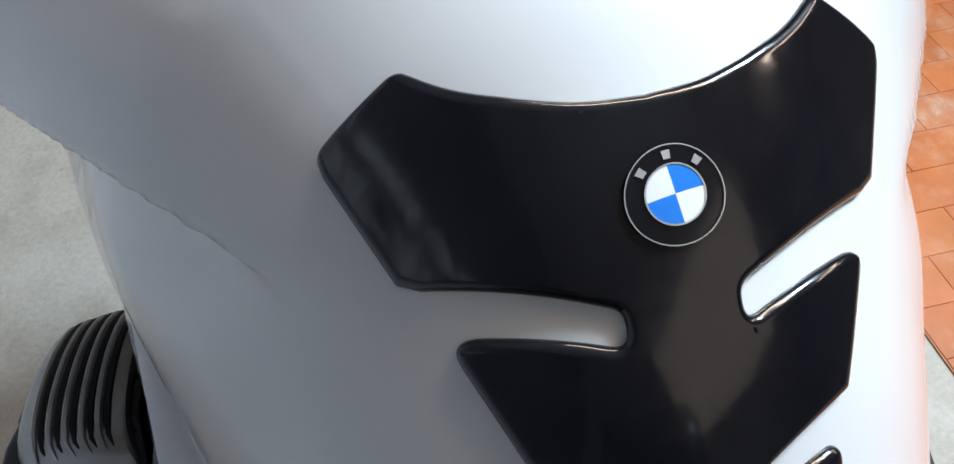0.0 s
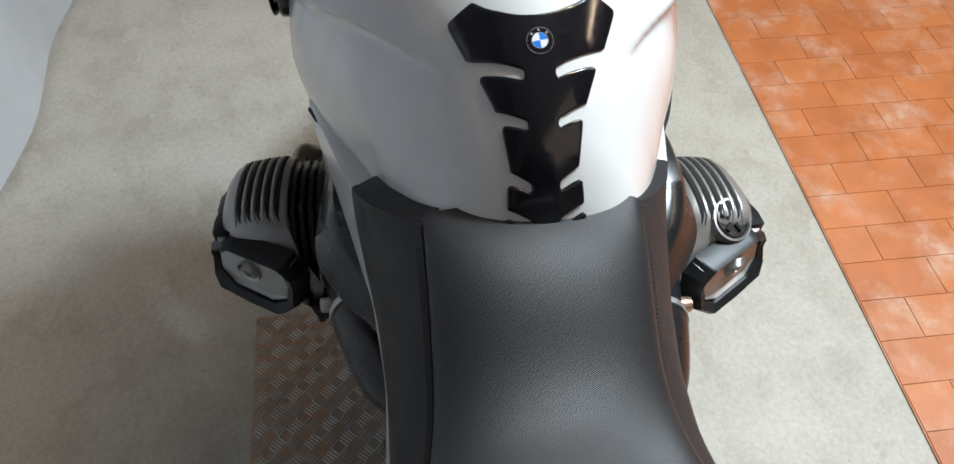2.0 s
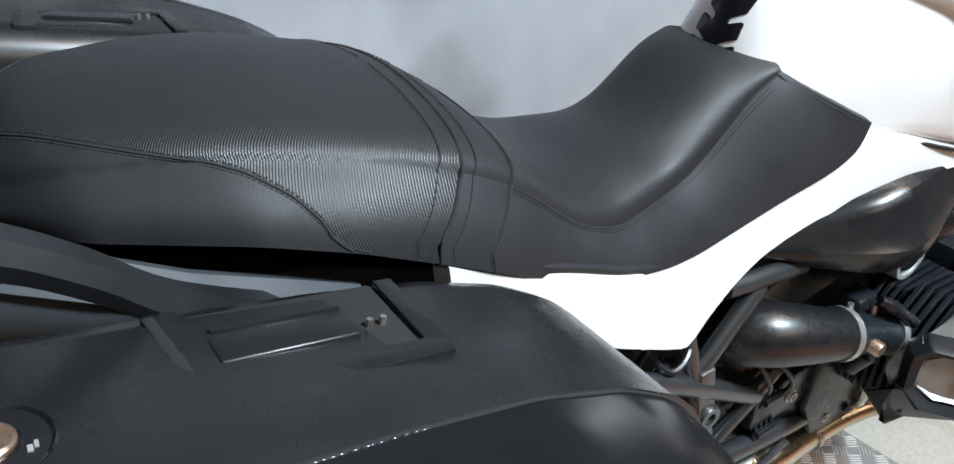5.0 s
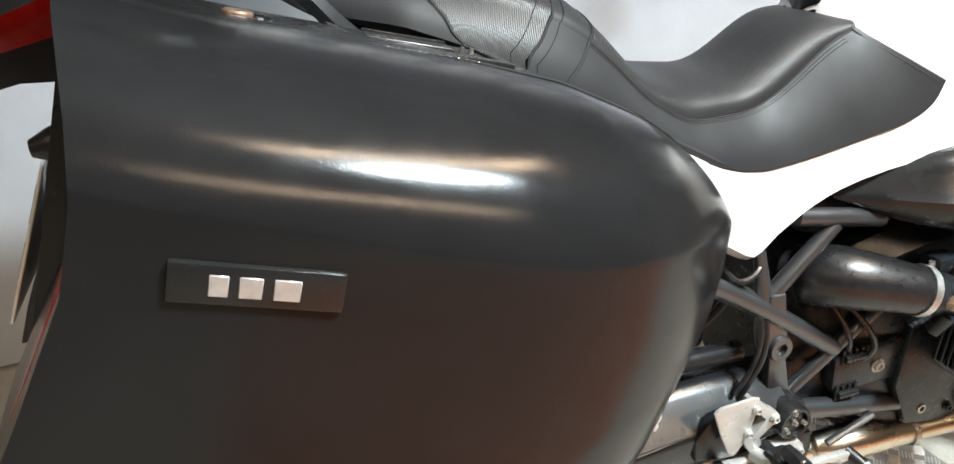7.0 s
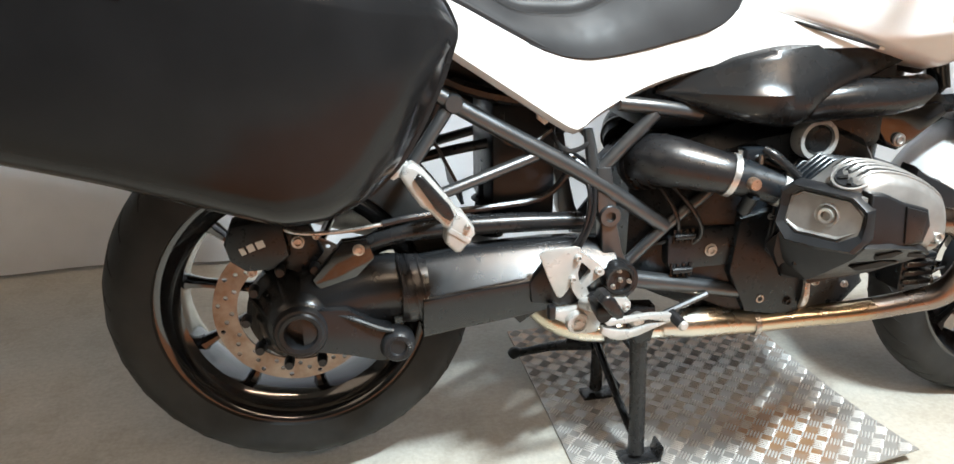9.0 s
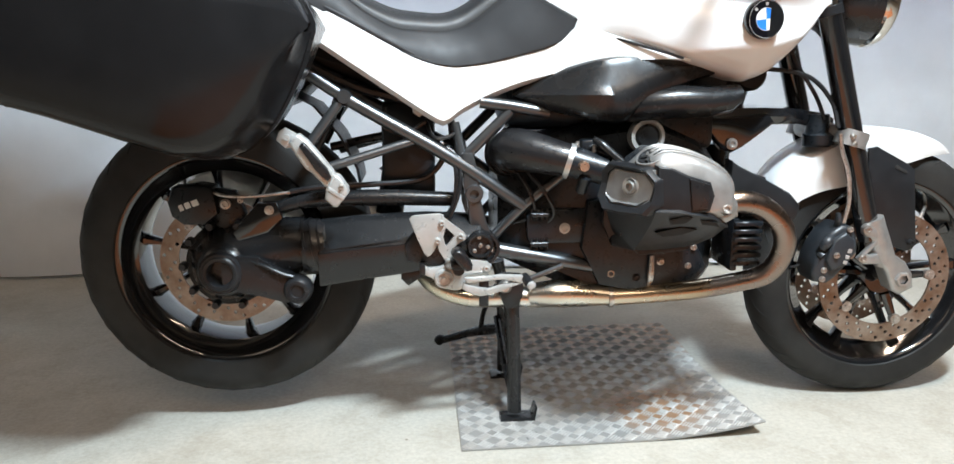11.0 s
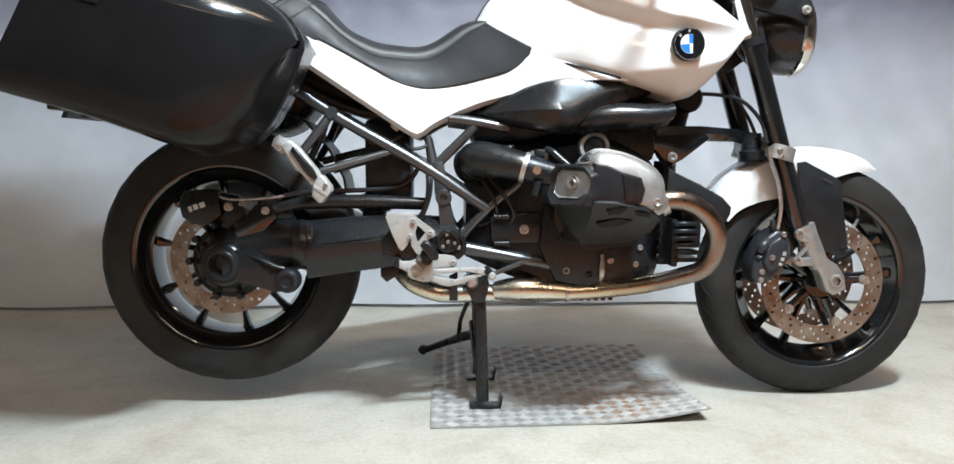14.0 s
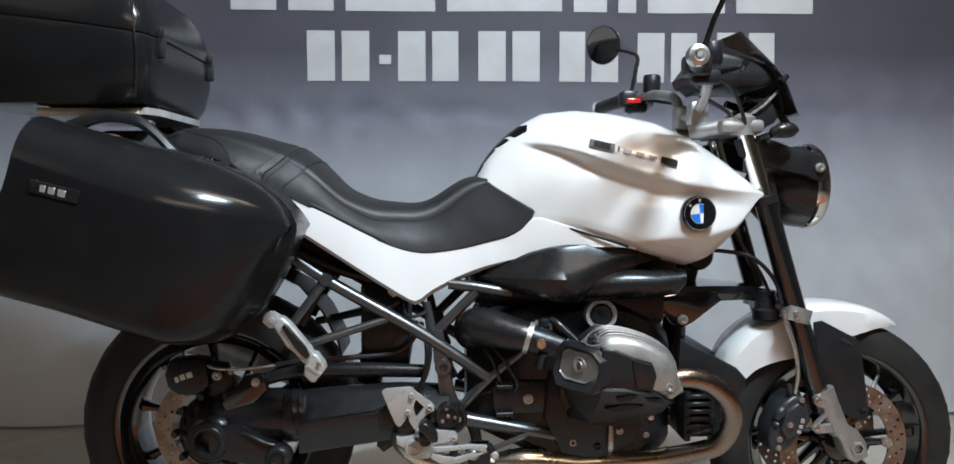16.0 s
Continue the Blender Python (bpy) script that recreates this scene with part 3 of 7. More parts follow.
for a in (20, 65, 115, 160, 215, 320):
    c, q = math.cos(math.radians(a)), math.sin(math.radians(a))
    part("rib", tube([(RX + 0.012 + 0.05 * c, -0.148, RZ + 0.05 * q), (RX + 0.012 + 0.068 * c, -0.12, RZ + 0.068 * q), (RX + 0.012 + 0.084 * c, -0.094, RZ + 0.084 * q)], [0.002, 0.004, 0.003], 6, 3), M["drive"], drive)
part("crease", tube([(0.06, -0.158, 0.395), (0.11, -0.168, 0.38), (0.15, -0.172, 0.362), (0.172, -0.172, 0.356)], [0.001, 0.004, 0.005, 0.004], 8, 4), M["drive"], drive)
part("drive_cap", lathe([(0.0, 0.04), (0.022, 0.04), (0.024, -0.008), (0.027, -0.014), (0.033, -0.015), (0.036, -0.012), (0.04, -0.012), (0.044, -0.006), (0.044, 0.002)], (RX + 0.012, -0.16, RZ - 0.002), "y", 36), M["plastic"], drive)
for k in range(10):
    a = math.tau * k / 10
    part("lug", lathe([(0, -0.012), (0.007, -0.012), (0.009, -0.004), (0.009, 0.01)], (RX + 0.012 + 0.088 * math.cos(a), -0.112, RZ + 0.088 * math.sin(a)), "y", 10), M["engine"], drive)
gaiter = part("gaiter", tube([(0.19, -0.115, 0.405), (0.205, -0.115, 0.405), (0.234, -0.115, 0.406)], [0.056, 0.058, 0.054], 24, 4), M["hose"], bike)
for x, r in ((0.198, 0.06), (0.212, 0.061), (0.227, 0.059)):
    part("fold", turned(lathe([(r - 0.01, -0.005), (r, -0.002), (r, 0.002), (r - 0.01, 0.005)], (0, 0, 0), "x", 30), pose(x, -0.113, 0.405, 0, -12, 0)), M["hose"], gaiter)
arm = part("swinging_arm", loft([[Vector((x, y, z)) for y, z in ((-0.155, zb), (-0.164, zb + 0.008), (-0.1735, (zb + zt) / 2 + 0.004), (-0.173, (zb + zt) / 2 + 0.008), (-0.169, (zb + zt) / 2 + 0.013), (-0.137, zt - 0.012), (-0.127, zt - 0.003), (-0.115, zt), (-0.085, zt - 0.006), (-0.075, (zb + zt) / 2), (-0.085, zb + 0.004))] for x, zb, zt in ((0.222, 0.33, 0.462), (0.3, 0.342, 0.47), (0.38, 0.352, 0.474), (0.44, 0.362, 0.476), (0.5, 0.372, 0.474), (0.55, 0.38, 0.47))]), M["drive"], bike)
part("crease", tube([(0.235, -0.171, 0.409), (0.32, -0.1735, 0.421), (0.39, -0.172, 0.43)], [0.001, 0.0016, 0.001], 8, 4), M["drive"], arm)
part("arm_recess", plate([(0.395, 0.42), (0.418, 0.452), (0.445, 0.458), (0.5, 0.455), (0.5, 0.37), (0.4, 0.385)], -0.1765, -0.160, 0.004), M["engine"], arm)
knob = part("drive_knob", lathe([(0, -0.012), (0.012, -0.012), (0.014, -0.016), (0.022, -0.016), (0.026, -0.012), (0.029, -0.004), (0.029, 0.016)], (0.178, -0.164, 0.327), "y", 36), M["plastic"], bike)
for k in range(24):
    a = math.tau * k / 24
    part("rib", tube([(0.178 + 0.016 * math.cos(a), -0.181, 0.327 + 0.016 * math.sin(a)), (0.178 + 0.024 * math.cos(a), -0.178, 0.327 + 0.024 * math.sin(a))], 0.0012, 5), M["plastic"], knob)
part("drive_arm", loft([[Vector((x, y, z)) for y, z in ((-0.165, zb), (-0.17, (zb + zt) / 2), (-0.165, zt), (-0.12, zt), (-0.12, zb))] for x, zb, zt in ((0.03, 0.33, 0.4), (0.1, 0.315, 0.395), (0.15, 0.3, 0.365), (0.178, 0.302, 0.352))]), M["drive"], bike)
part("torque_rod", tube([(0.12, -0.11, 0.478), (0.2, -0.115, 0.502), (0.35, -0.115, 0.506), (0.5, -0.11, 0.5)], [0.013, 0.016, 0.017, 0.015], 12), M["satin"], bike)
part("brake_pipe", tube([(-0.01, -0.1, 0.53), (0.03, -0.115, 0.513), (0.1, -0.12, 0.512), (0.17, -0.12, 0.52)], 0.0035, 8), M["steel"], bike)
part("brake_hose", tube([(0.165, -0.12, 0.52), (0.22, -0.118, 0.528), (0.32, -0.11, 0.532), (0.42, -0.1, 0.538), (0.46, -0.1, 0.56), (0.49, -0.11, 0.61)], 0.006, 8), M["hose"], bike)
cal = part("rear_caliper", joined(plate([(-0.082, 0.5), (-0.07, 0.53), (-0.02, 0.536), (0.01, 0.53), (0.018, 0.475), (-0.01, 0.452), (-0.052, 0.452), (-0.075, 0.47)], -0.118, -0.06, 0.008), plate([(-0.02, 0.53), (0.05, 0.52), (0.07, 0.47), (0.04, 0.43), (0.0, 0.45)], -0.1, -0.075, 0.005)), M["engine"], bike)
for k, w in enumerate((0.0085, 0.011, 0.013)):
    part("printed_bar", turned(box(0, w, -0.0015, 0, 0, 0.0125, 0.0004, 1), pose(-0.055 + (0, 0.0115, 0.0255)[k], -0.1185, 0.482 + 0.0045 * k, 0, -20, 0)), M["print"], cal)
for place, r in (((0.031, -0.106, 0.494), 0.0105), ((-0.045, -0.106, 0.448), 0.0085), ((0.125, -0.142, 0.487), 0.0095), ((0.06, -0.1, 0.5), 0.006)):
    bolt("bolt", place, r, bike)
part("caliper_bracket", plate([(0.1, 0.5), (0.14, 0.503), (0.15, 0.47), (0.12, 0.44), (0.06, 0.42), (0.05, 0.44)], -0.14, -0.115, 0.004), M["gloss"], bike)

# ---- frame tubes, both sides ----
def both(name, make, mat, parent=None, label=""):
    return [part(name, make(), mat, parent or bike, label), part(name, flip(make()), mat, parent or bike, label)]


both("main_tube", lambda: tube([(0.13, -0.115, 0.815), (0.28, -0.128, 0.711), (0.48, -0.137, 0.596), (0.64, -0.14, 0.49)], 0.0135, 14), M["frame"])
both("lower_strut", lambda: tube([(0.575, -0.13, 0.42), (0.64, -0.14, 0.49), (0.715, -0.142, 0.552)], 0.0105, 12), M["frame"])
both("upper_tube", lambda: tube([(0.52, -0.132, 0.592), (0.612, -0.13, 0.682)], 0.0115, 12), M["frame"])
both("rail_tube", lambda: tube([(0.55, -0.126, 0.7), (0.612, -0.13, 0.692), (0.69, -0.13, 0.678)], 0.0125, 12), M["frame"])
both("rear_strut", lambda: tube([(0.28, -0.125, 0.712), (0.205, -0.15, 0.61)], 0.0105, 12), M["frame"])
both("peg_strut", lambda: tube([(0.425, -0.132, 0.626), (0.24, -0.165, 0.573)], [0.009, 0.0095], 12), M["frame"])
both("short_strut", lambda: tube([(0.5, -0.125, 0.66), (0.512, -0.132, 0.59)], [0.008, 0.012], 12), M["frame"])
both("tube_boss", lambda: lathe([(0, -0.017), (0.013, -0.017), (0.016, -0.012), (0.016, 0.015), (0, 0.017)], (0.281, -0.125, 0.711), "y", 20), M["frame"])
both("upright_plate", lambda: joined(plate([(0.512, 0.6), (0.536, 0.6), (0.55, 0.53), (0.552, 0.5), (0.565, 0.45), (0.575, 0.43), (0.54, 0.415), (0.528, 0.45), (0.524, 0.5), (0.516, 0.53)], -0.147, -0.115, 0.004), lathe([(0.009, -0.004), (0.009, -0.01), (0.017, -0.01), (0.019, -0.005), (0.019, 0.02)], (0.537, -0.143, 0.517), "y", 24)), M["frame"])
both("low_tube", lambda: tube([(0.565, -0.14, 0.402), (0.71, -0.142, 0.374), (0.82, -0.14, 0.35)], [0.016, 0.0145, 0.012], 12), M["frame"])
boss = part("pivot_boss", lathe([(0, -0.004), (0.024, -0.004), (0.0275, -0.014), (0.033, -0.014), (0.0355, -0.008), (0.0355, 0.03)], (0.555, -0.15, 0.405), "y", 36), M["satin"], bike)
for dx, dz in ((0, 0), (-0.006, 0.018), (0.016, -0.004), (-0.014, -0.012)):
    bolt("bolt", (0.555 + dx, -0.153, 0.405 + dz), 0.0062, boss, M["paleplate"])
bolt("bolt", (0.825, -0.152, 0.345), 0.011, bike)
bolt("bolt", (0.726, -0.145, 0.442), 0.0115, bike, M["paleplate"])
both("subframe_rail", lambda: tube([(-0.1, -0.1, 0.95), (0.1, -0.12, 0.84), (0.3, -0.1, 0.73), (0.5, -0.1, 0.69)], 0.011, 8), M["engine"])
both("subframe_strut", lambda: tube([(0.272, -0.085, 0.73), (0.246, -0.075, 0.66), (0.215, -0.07, 0.6)], 0.009, 10), M["engine"])
part("cross_strut", tube([(0.24, -0.02, 0.6), (0.3, -0.03, 0.614), (0.37, -0.05, 0.63)], 0.009, 10), M["engine"], bike)
part("tail_tray", loft([[Vector((x, s * w, z)) for s, z in ((-1, zb + 0.05), (-0.9, zt), (0.9, zt), (1, zb + 0.05), (0.7, zb), (-0.7, zb))] for x, w, zb, zt in ((-0.26, 0.07, 0.93, 0.985), (-0.1, 0.11, 0.87, 0.97), (0.1, 0.12, 0.79, 0.91), (0.25, 0.11, 0.73, 0.84), (0.38, 0.1, 0.7, 0.79), (0.48, 0.09, 0.69, 0.76))]), M["plastic"], bike)
part("mudflap", loft([[Vector((x, y, z)) for y in (-0.075, 0.075)] + [Vector((x + 0.006, y, z)) for y in (0.075, -0.075)] for x, z in ((0.15, 0.72), (0.21, 0.69), (0.26, 0.63), (0.295, 0.56), (0.3, 0.53))]), M["plastic"], bike)
shock = part("shock_absorber", tube([(0.36, 0.0, 0.45), (0.4, 0.0, 0.7)], 0.03, 16), M["engine"], bike)
for k in range(6):
    part("coil", lathe([(0.034, -0.006), (0.042, 0.0), (0.034, 0.006)], (0.365 + 0.008 * k, 0, 0.48 + 0.035 * k), "z", 20), M["engine"], shock)
part("battery_box", box(0.35, 0.46, -0.09, 0.09, 0.5, 0.7, 0.012), M["plastic"], bike)
for k, pts in enumerate((((0.49, -0.125, 0.6), (0.5, -0.15, 0.56), (0.495, -0.15, 0.5), (0.47, -0.15, 0.46)), ((0.47, -0.12, 0.62), (0.505, -0.14, 0.585), (0.505, -0.155, 0.52), (0.478, -0.15, 0.45)), ((0.36, -0.12, 0.69), (0.36, -0.13, 0.65), (0.4, -0.13, 0.64), (0.44, -0.12, 0.66)), ((0.44, -0.1, 0.66), (0.46, -0.14, 0.63), (0.5, -0.13, 0.64), (0.48, -0.11, 0.67)), ((0.6, -0.12, 0.6), (0.65, -0.15, 0.52), (0.66, -0.14, 0.47), (0.62, -0.12, 0.45)), ((0.63, -0.13, 0.58), (0.68, -0.16, 0.52), (0.7, -0.15, 0.47), (0.66, -0.12, 0.43)))):
    part("cable", tube(pts, 0.0042, 8, 8), M["hose"], bike)

# ---- rider's footrest plate, brake pedal, centre stand ----
def framed(outer, inner, y0, y1):
    """A slab with one window through it."""
    bm = bmesh.new()
    for line in (outer, inner):
        vs = [bm.verts.new((x, y0, z)) for x, z in line]
        for k in range(len(vs)):
            bm.edges.new((vs[k], vs[(k + 1) % len(vs)]))
    bmesh.ops.triangle_fill(bm, edges=list(bm.edges), use_beauty=True)
    bmesh.ops.dissolve_limit(bm, angle_limit=0.01, verts=bm.verts, edges=bm.edges)
    out = bmesh.ops.extrude_face_region(bm, geom=list(bm.faces))["geom"]
    bmesh.ops.translate(bm, vec=(0, y1 - y0, 0), verts=[v for v in out if isinstance(v, bmesh.types.BMVert)])
    return bm


rest = part("footrest_plate", joined(
    framed([(0.464, 0.478), (0.468, 0.481), (0.477, 0.473), (0.512, 0.447), (0.517, 0.44), (0.517, 0.432), (0.506, 0.426), (0.488, 0.412), (0.493, 0.399), (0.482, 0.388), (0.474, 0.392), (0.464, 0.408), (0.459, 0.427)], [(0.477, 0.456), (0.48, 0.455), (0.494, 0.441), (0.494, 0.438), (0.479, 0.418), (0.476, 0.42), (0.472, 0.438)], -0.189, -0.176),
    plate([(0.425, 0.363), (0.426, 0.378), (0.435, 0.378), (0.442, 0.373), (0.46, 0.374), (0.482, 0.382), (0.497, 0.389), (0.542, 0.39), (0.56, 0.385), (0.568, 0.376), (0.568, 0.366), (0.56, 0.358), (0.535, 0.358), (0.517, 0.355), (0.516, 0.339), (0.509, 0.327), (0.491, 0.325), (0.472, 0.33), (0.449, 0.351), (0.438, 0.357)], -0.19, -0.172, 0.004),
), M["paleplate"], bike, "pale cast footrest plate with open web", 0.5)
part("heel_guard", plate([(0.405, 0.476), (0.409, 0.481), (0.416, 0.484), (0.465, 0.487), (0.473, 0.484), (0.474, 0.472), (0.461, 0.425), (0.456, 0.414), (0.447, 0.402), (0.441, 0.399), (0.435, 0.403), (0.42, 0.436)], -0.196, -0.191, 0.002), M["paleplate"], rest)
for place, r in (((0.469, -0.197, 0.468), 0.0065), ((0.461, -0.197, 0.432), 0.0065), ((0.507, -0.19, 0.439), 0.0072), ((0.559, -0.19, 0.371), 0.0072)):
    bolt("bolt", place, r, rest, M["paleplate"])
part("pivot", lathe([(0, -0.011), (0.005, -0.011), (0.006, -0.006), (0.012, -0.006), (0.014, -0.01), (0.018, -0.009), (0.02, -0.003), (0.02, 0.004)], (0.473, -0.192, 0.352), "y", 28), M["paleplate"], rest)
part("switch", box(0.424, 0.436, -0.196, -0.18, 0.36, 0.384, 0.003), M["hose"], rest)
part("peg_root", tube([(0.486, -0.186, 0.382), (0.492, -0.21, 0.388), (0.5, -0.232, 0.398)], [0.012, 0.011, 0.009], 12), M["paleplate"], rest)
part("foot_peg", plate([(0.485, 0.418), (0.492, 0.428), (0.502, 0.428), (0.511, 0.42), (0.526, 0.397), (0.525, 0.387), (0.514, 0.385), (0.5, 0.398)], -0.265, -0.225, 0.006, 0, 3), M["hose"], rest, "ribbed black rubber footrest")
pivot_cap = part("arm_pivot_cap", lathe([(0, -0.002), (0.019, -0.002), (0.02, -0.008), (0.024, -0.009), (0.0265, -0.005), (0.0265, 0.05)], (0.546, -0.182, 0.418), "y", 36), M["satin"], bike)
for dx, dz in ((-0.002, 0.017), (0.0165, -0.003), (-0.011, -0.011), (0.001, 0.0)):
    bolt("bolt", (0.546 + dx, -0.185, 0.418 + dz), 0.0042, pivot_cap, M["steel"])
part("foot_peg", joined(tube([(0.5, -0.185, 0.39), (0.5, -0.245, 0.384)], 0.012, 12), box(0.485, 0.52, -0.25, -0.2, 0.384, 0.404, 0.006)), M["plastic"], rest)
pedal = part("brake_pedal", joined(plate([(0.512, 0.358), (0.535, 0.3585), (0.591, 0.363), (0.63, 0.361), (0.645, 0.357), (0.644, 0.349), (0.636, 0.345), (0.622, 0.346), (0.591, 0.353), (0.543, 0.349), (0.52, 0.347)], -0.212, -0.2, 0.003), plate([(0.509, 0.334), (0.511, 0.347), (0.539, 0.338), (0.562, 0.334), (0.592, 0.343), (0.622, 0.347), (0.64, 0.348), (0.607, 0.336), (0.577, 0.324), (0.547, 0.318), (0.528, 0.322)], -0.21, -0.199, 0.003)), M["paleplate"], bike, "pale forked brake pedal")
part("pedal_tip", tube([(0.634, -0.2, 0.356), (0.644, -0.226, 0.346)], 0.0095, 14), M["hose"], pedal)
part("tip_end", lathe([(0, -0.006), (0.006, -0.005), (0.0095, 0.0), (0.009, 0.004)], (0.645, -0.228, 0.345), "y", 14), M["paleplate"], pedal)
part("brake_rod", tube([(0.642, -0.16, 0.335), (0.72, -0.16, 0.366)], 0.0055, 8), M["frame"], bike)
peg = part("passenger_peg_arm", plate([(0.186, 0.63), (0.193, 0.645), (0.206, 0.648), (0.221, 0.636), (0.245, 0.606), (0.264, 0.582), (0.276, 0.558), (0.262, 0.538), (0.248, 0.55), (0.228, 0.574), (0.215, 0.583), (0.2, 0.606)], -0.243, -0.212, 0.007, 0, 3), M["paleplate"], bike, "cast silver folding footrest")
part("peg_hinge", joined(plate([(0.163, 0.636), (0.168, 0.652), (0.18, 0.659), (0.2, 0.647), (0.192, 0.63), (0.178, 0.622)], -0.232, -0.222, 0.003), plate([(0.163, 0.63), (0.168, 0.646), (0.18, 0.655), (0.205, 0.64), (0.192, 0.62), (0.176, 0.618)], -0.21, -0.196, 0.003), tube([(0.182, -0.236, 0.641), (0.182, -0.194, 0.641)], 0.006, 12)), M["paleplate"], peg)
part("peg_rubber", plate([(0.206, 0.626), (0.212, 0.634), (0.219, 0.63), (0.256, 0.585), (0.263, 0.568), (0.256, 0.561), (0.246, 0.568), (0.234, 0.582)], -0.2495, -0.236, 0.004, 0, 3), M["hose"], peg)
part("peg_end", joined(plate([(0.266, 0.573), (0.276, 0.57), (0.292, 0.547), (0.293, 0.537), (0.272, 0.511), (0.264, 0.511), (0.249, 0.526), (0.251, 0.545)], -0.246, -0.208, 0.005, 0, 3), plate([(0.252, 0.545), (0.257, 0.551), (0.287, 0.531), (0.283, 0.524)], -0.248, -0.24, 0.0015)), M["paleplate"], peg)
bolt("bolt", (0.281, -0.246, 0.55), 0.005, peg, M["steel"])
stand = part("centre_stand", joined(tube([(0.612, -0.1, 0.31), (0.622, -0.105, 0.26), (0.628, -0.112, 0.12), (0.63, -0.116, 0.02)], [0.02, 0.017, 0.0155, 0.016], 14), tube([(0.612, 0.1, 0.31), (0.622, 0.105, 0.26), (0.628, 0.112, 0.12), (0.63, 0.116, 0.02)], [0.017, 0.014, 0.013, 0.014], 14), tube([(0.622, -0.1, 0.235), (0.622, 0.1, 0.235)], 0.011, 12), tube([(0.626, -0.112, 0.05), (0.618, -0.02, 0.1), (0.612, 0.1, 0.165)], 0.0085, 8)), M["satin"], bike)
part("stand_foot", turned(plate([(-0.035, 0.0), (0.042, 0.0), (0.047, 0.03), (0.043, 0.03), (0.036, 0.007), (-0.033, 0.007)], -0.022, 0.022, 0.002), pose(0.632, -0.116, 0.004)), M["satin"], stand)
part("stand_foot", turned(plate([(-0.035, 0.0), (0.042, 0.0), (0.047, 0.03), (0.043, 0.03), (0.036, 0.007), (-0.033, 0.007)], -0.022, 0.022, 0.002), pose(0.632, 0.116, 0.004)), M["satin"], stand)
part("stand_lever", tube([(0.62, 0.115, 0.13), (0.595, 0.15, 0.115), (0.55, 0.2, 0.088), (0.495, 0.24, 0.058), (0.478, 0.252, 0.052), (0.472, 0.256, 0.044)], [0.012, 0.014, 0.011, 0.01, 0.014, 0.013], 10), M["satin"], stand)
part("lever_web", tube([(0.612, 0.118, 0.24), (0.585, 0.14, 0.17), (0.578, 0.165, 0.112)], [0.007, 0.006, 0.007], 8), M["satin"], stand)
part("stand_bracket", plate([(0.585, 0.325), (0.6, 0.338), (0.64, 0.335), (0.646, 0.305), (0.636, 0.265), (0.607, 0.262), (0.592, 0.295)], -0.132, -0.095, 0.006), M["satin"], stand)
part("stand_bolt", lathe([(0, -0.01), (0.009, -0.01), (0.013, -0.006), (0.015, 0.0), (0.015, 0.02)], (0.604, -0.134, 0.315), "y", 20), M["steel"], stand)

# ---- engine ----
block = part("crankcase", joined(
    loft([[Vector((x, s * w, z)) for s, z in ((-1, zb + 0.03), (-1, zt - 0.03), (-0.8, zt), (0.8, zt), (1, zt - 0.03), (1, zb + 0.03), (0.75, zb), (-0.75, zb))] for x, w, zb, zt in ((0.59, 0.1, 0.37, 0.56), (0.66, 0.125, 0.34, 0.62), (0.78, 0.14, 0.29, 0.66), (0.9, 0.145, 0.27, 0.68), (1.0, 0.14, 0.28, 0.64), (1.05, 0.12, 0.32, 0.58))]),
    plate([(0.77, 0.5), (0.86, 0.52), (0.9, 0.46), (1.0, 0.42), (1.03, 0.36), (0.99, 0.315), (0.9, 0.3), (0.8, 0.32), (0.76, 0.4)], -0.156, -0.13, 0.008),
), M["engine"], bike)
part("sump_fins", joined(*[box(0.76 + k * 0.018, 0.77 + k * 0.018, -0.1, 0.1, 0.262, 0.285, 0.002, 1) for k in range(11)]), M["engine"], block)
part("gearbox_cover", plate([(0.645, 0.468), (0.66, 0.48), (0.768, 0.484), (0.776, 0.475), (0.776, 0.42), (0.765, 0.41), (0.655, 0.408), (0.648, 0.42)], -0.145, -0.11, 0.006), M["engine"], block)
for z in (0.472, 0.41):
    part("cover_fin", joined(tube([(0.655, -0.15, z), (0.69, -0.15, z)], 0.006, 10), *[tube([(0.656 + 0.011 * k, -0.146, z - 0.012), (0.656 + 0.011 * k, -0.146, z + 0.012)], 0.003, 6) for k in range(4)]), M["satin"], block)
for dx, dz, r in ((0.88, 0.335, 0.009), (0.935, 0.395, 0.009), (0.93, 0.37, 0.008), (1.0, 0.4, 0.007), (0.99, 0.36, 0.007), (0.825, 0.5, 0.006), (0.9, 0.42, 0.006)):
    bolt("bolt", (dx, -0.156, dz), r, block, M["engine"] if r > 0.0085 else M["steel"])
part("oil_sender", tube([(0.908, -0.15, 0.315), (0.908, -0.165, 0.34), (0.908, -0.165, 0.385)], [0.004, 0.007, 0.005], 8), M["steel"], block)


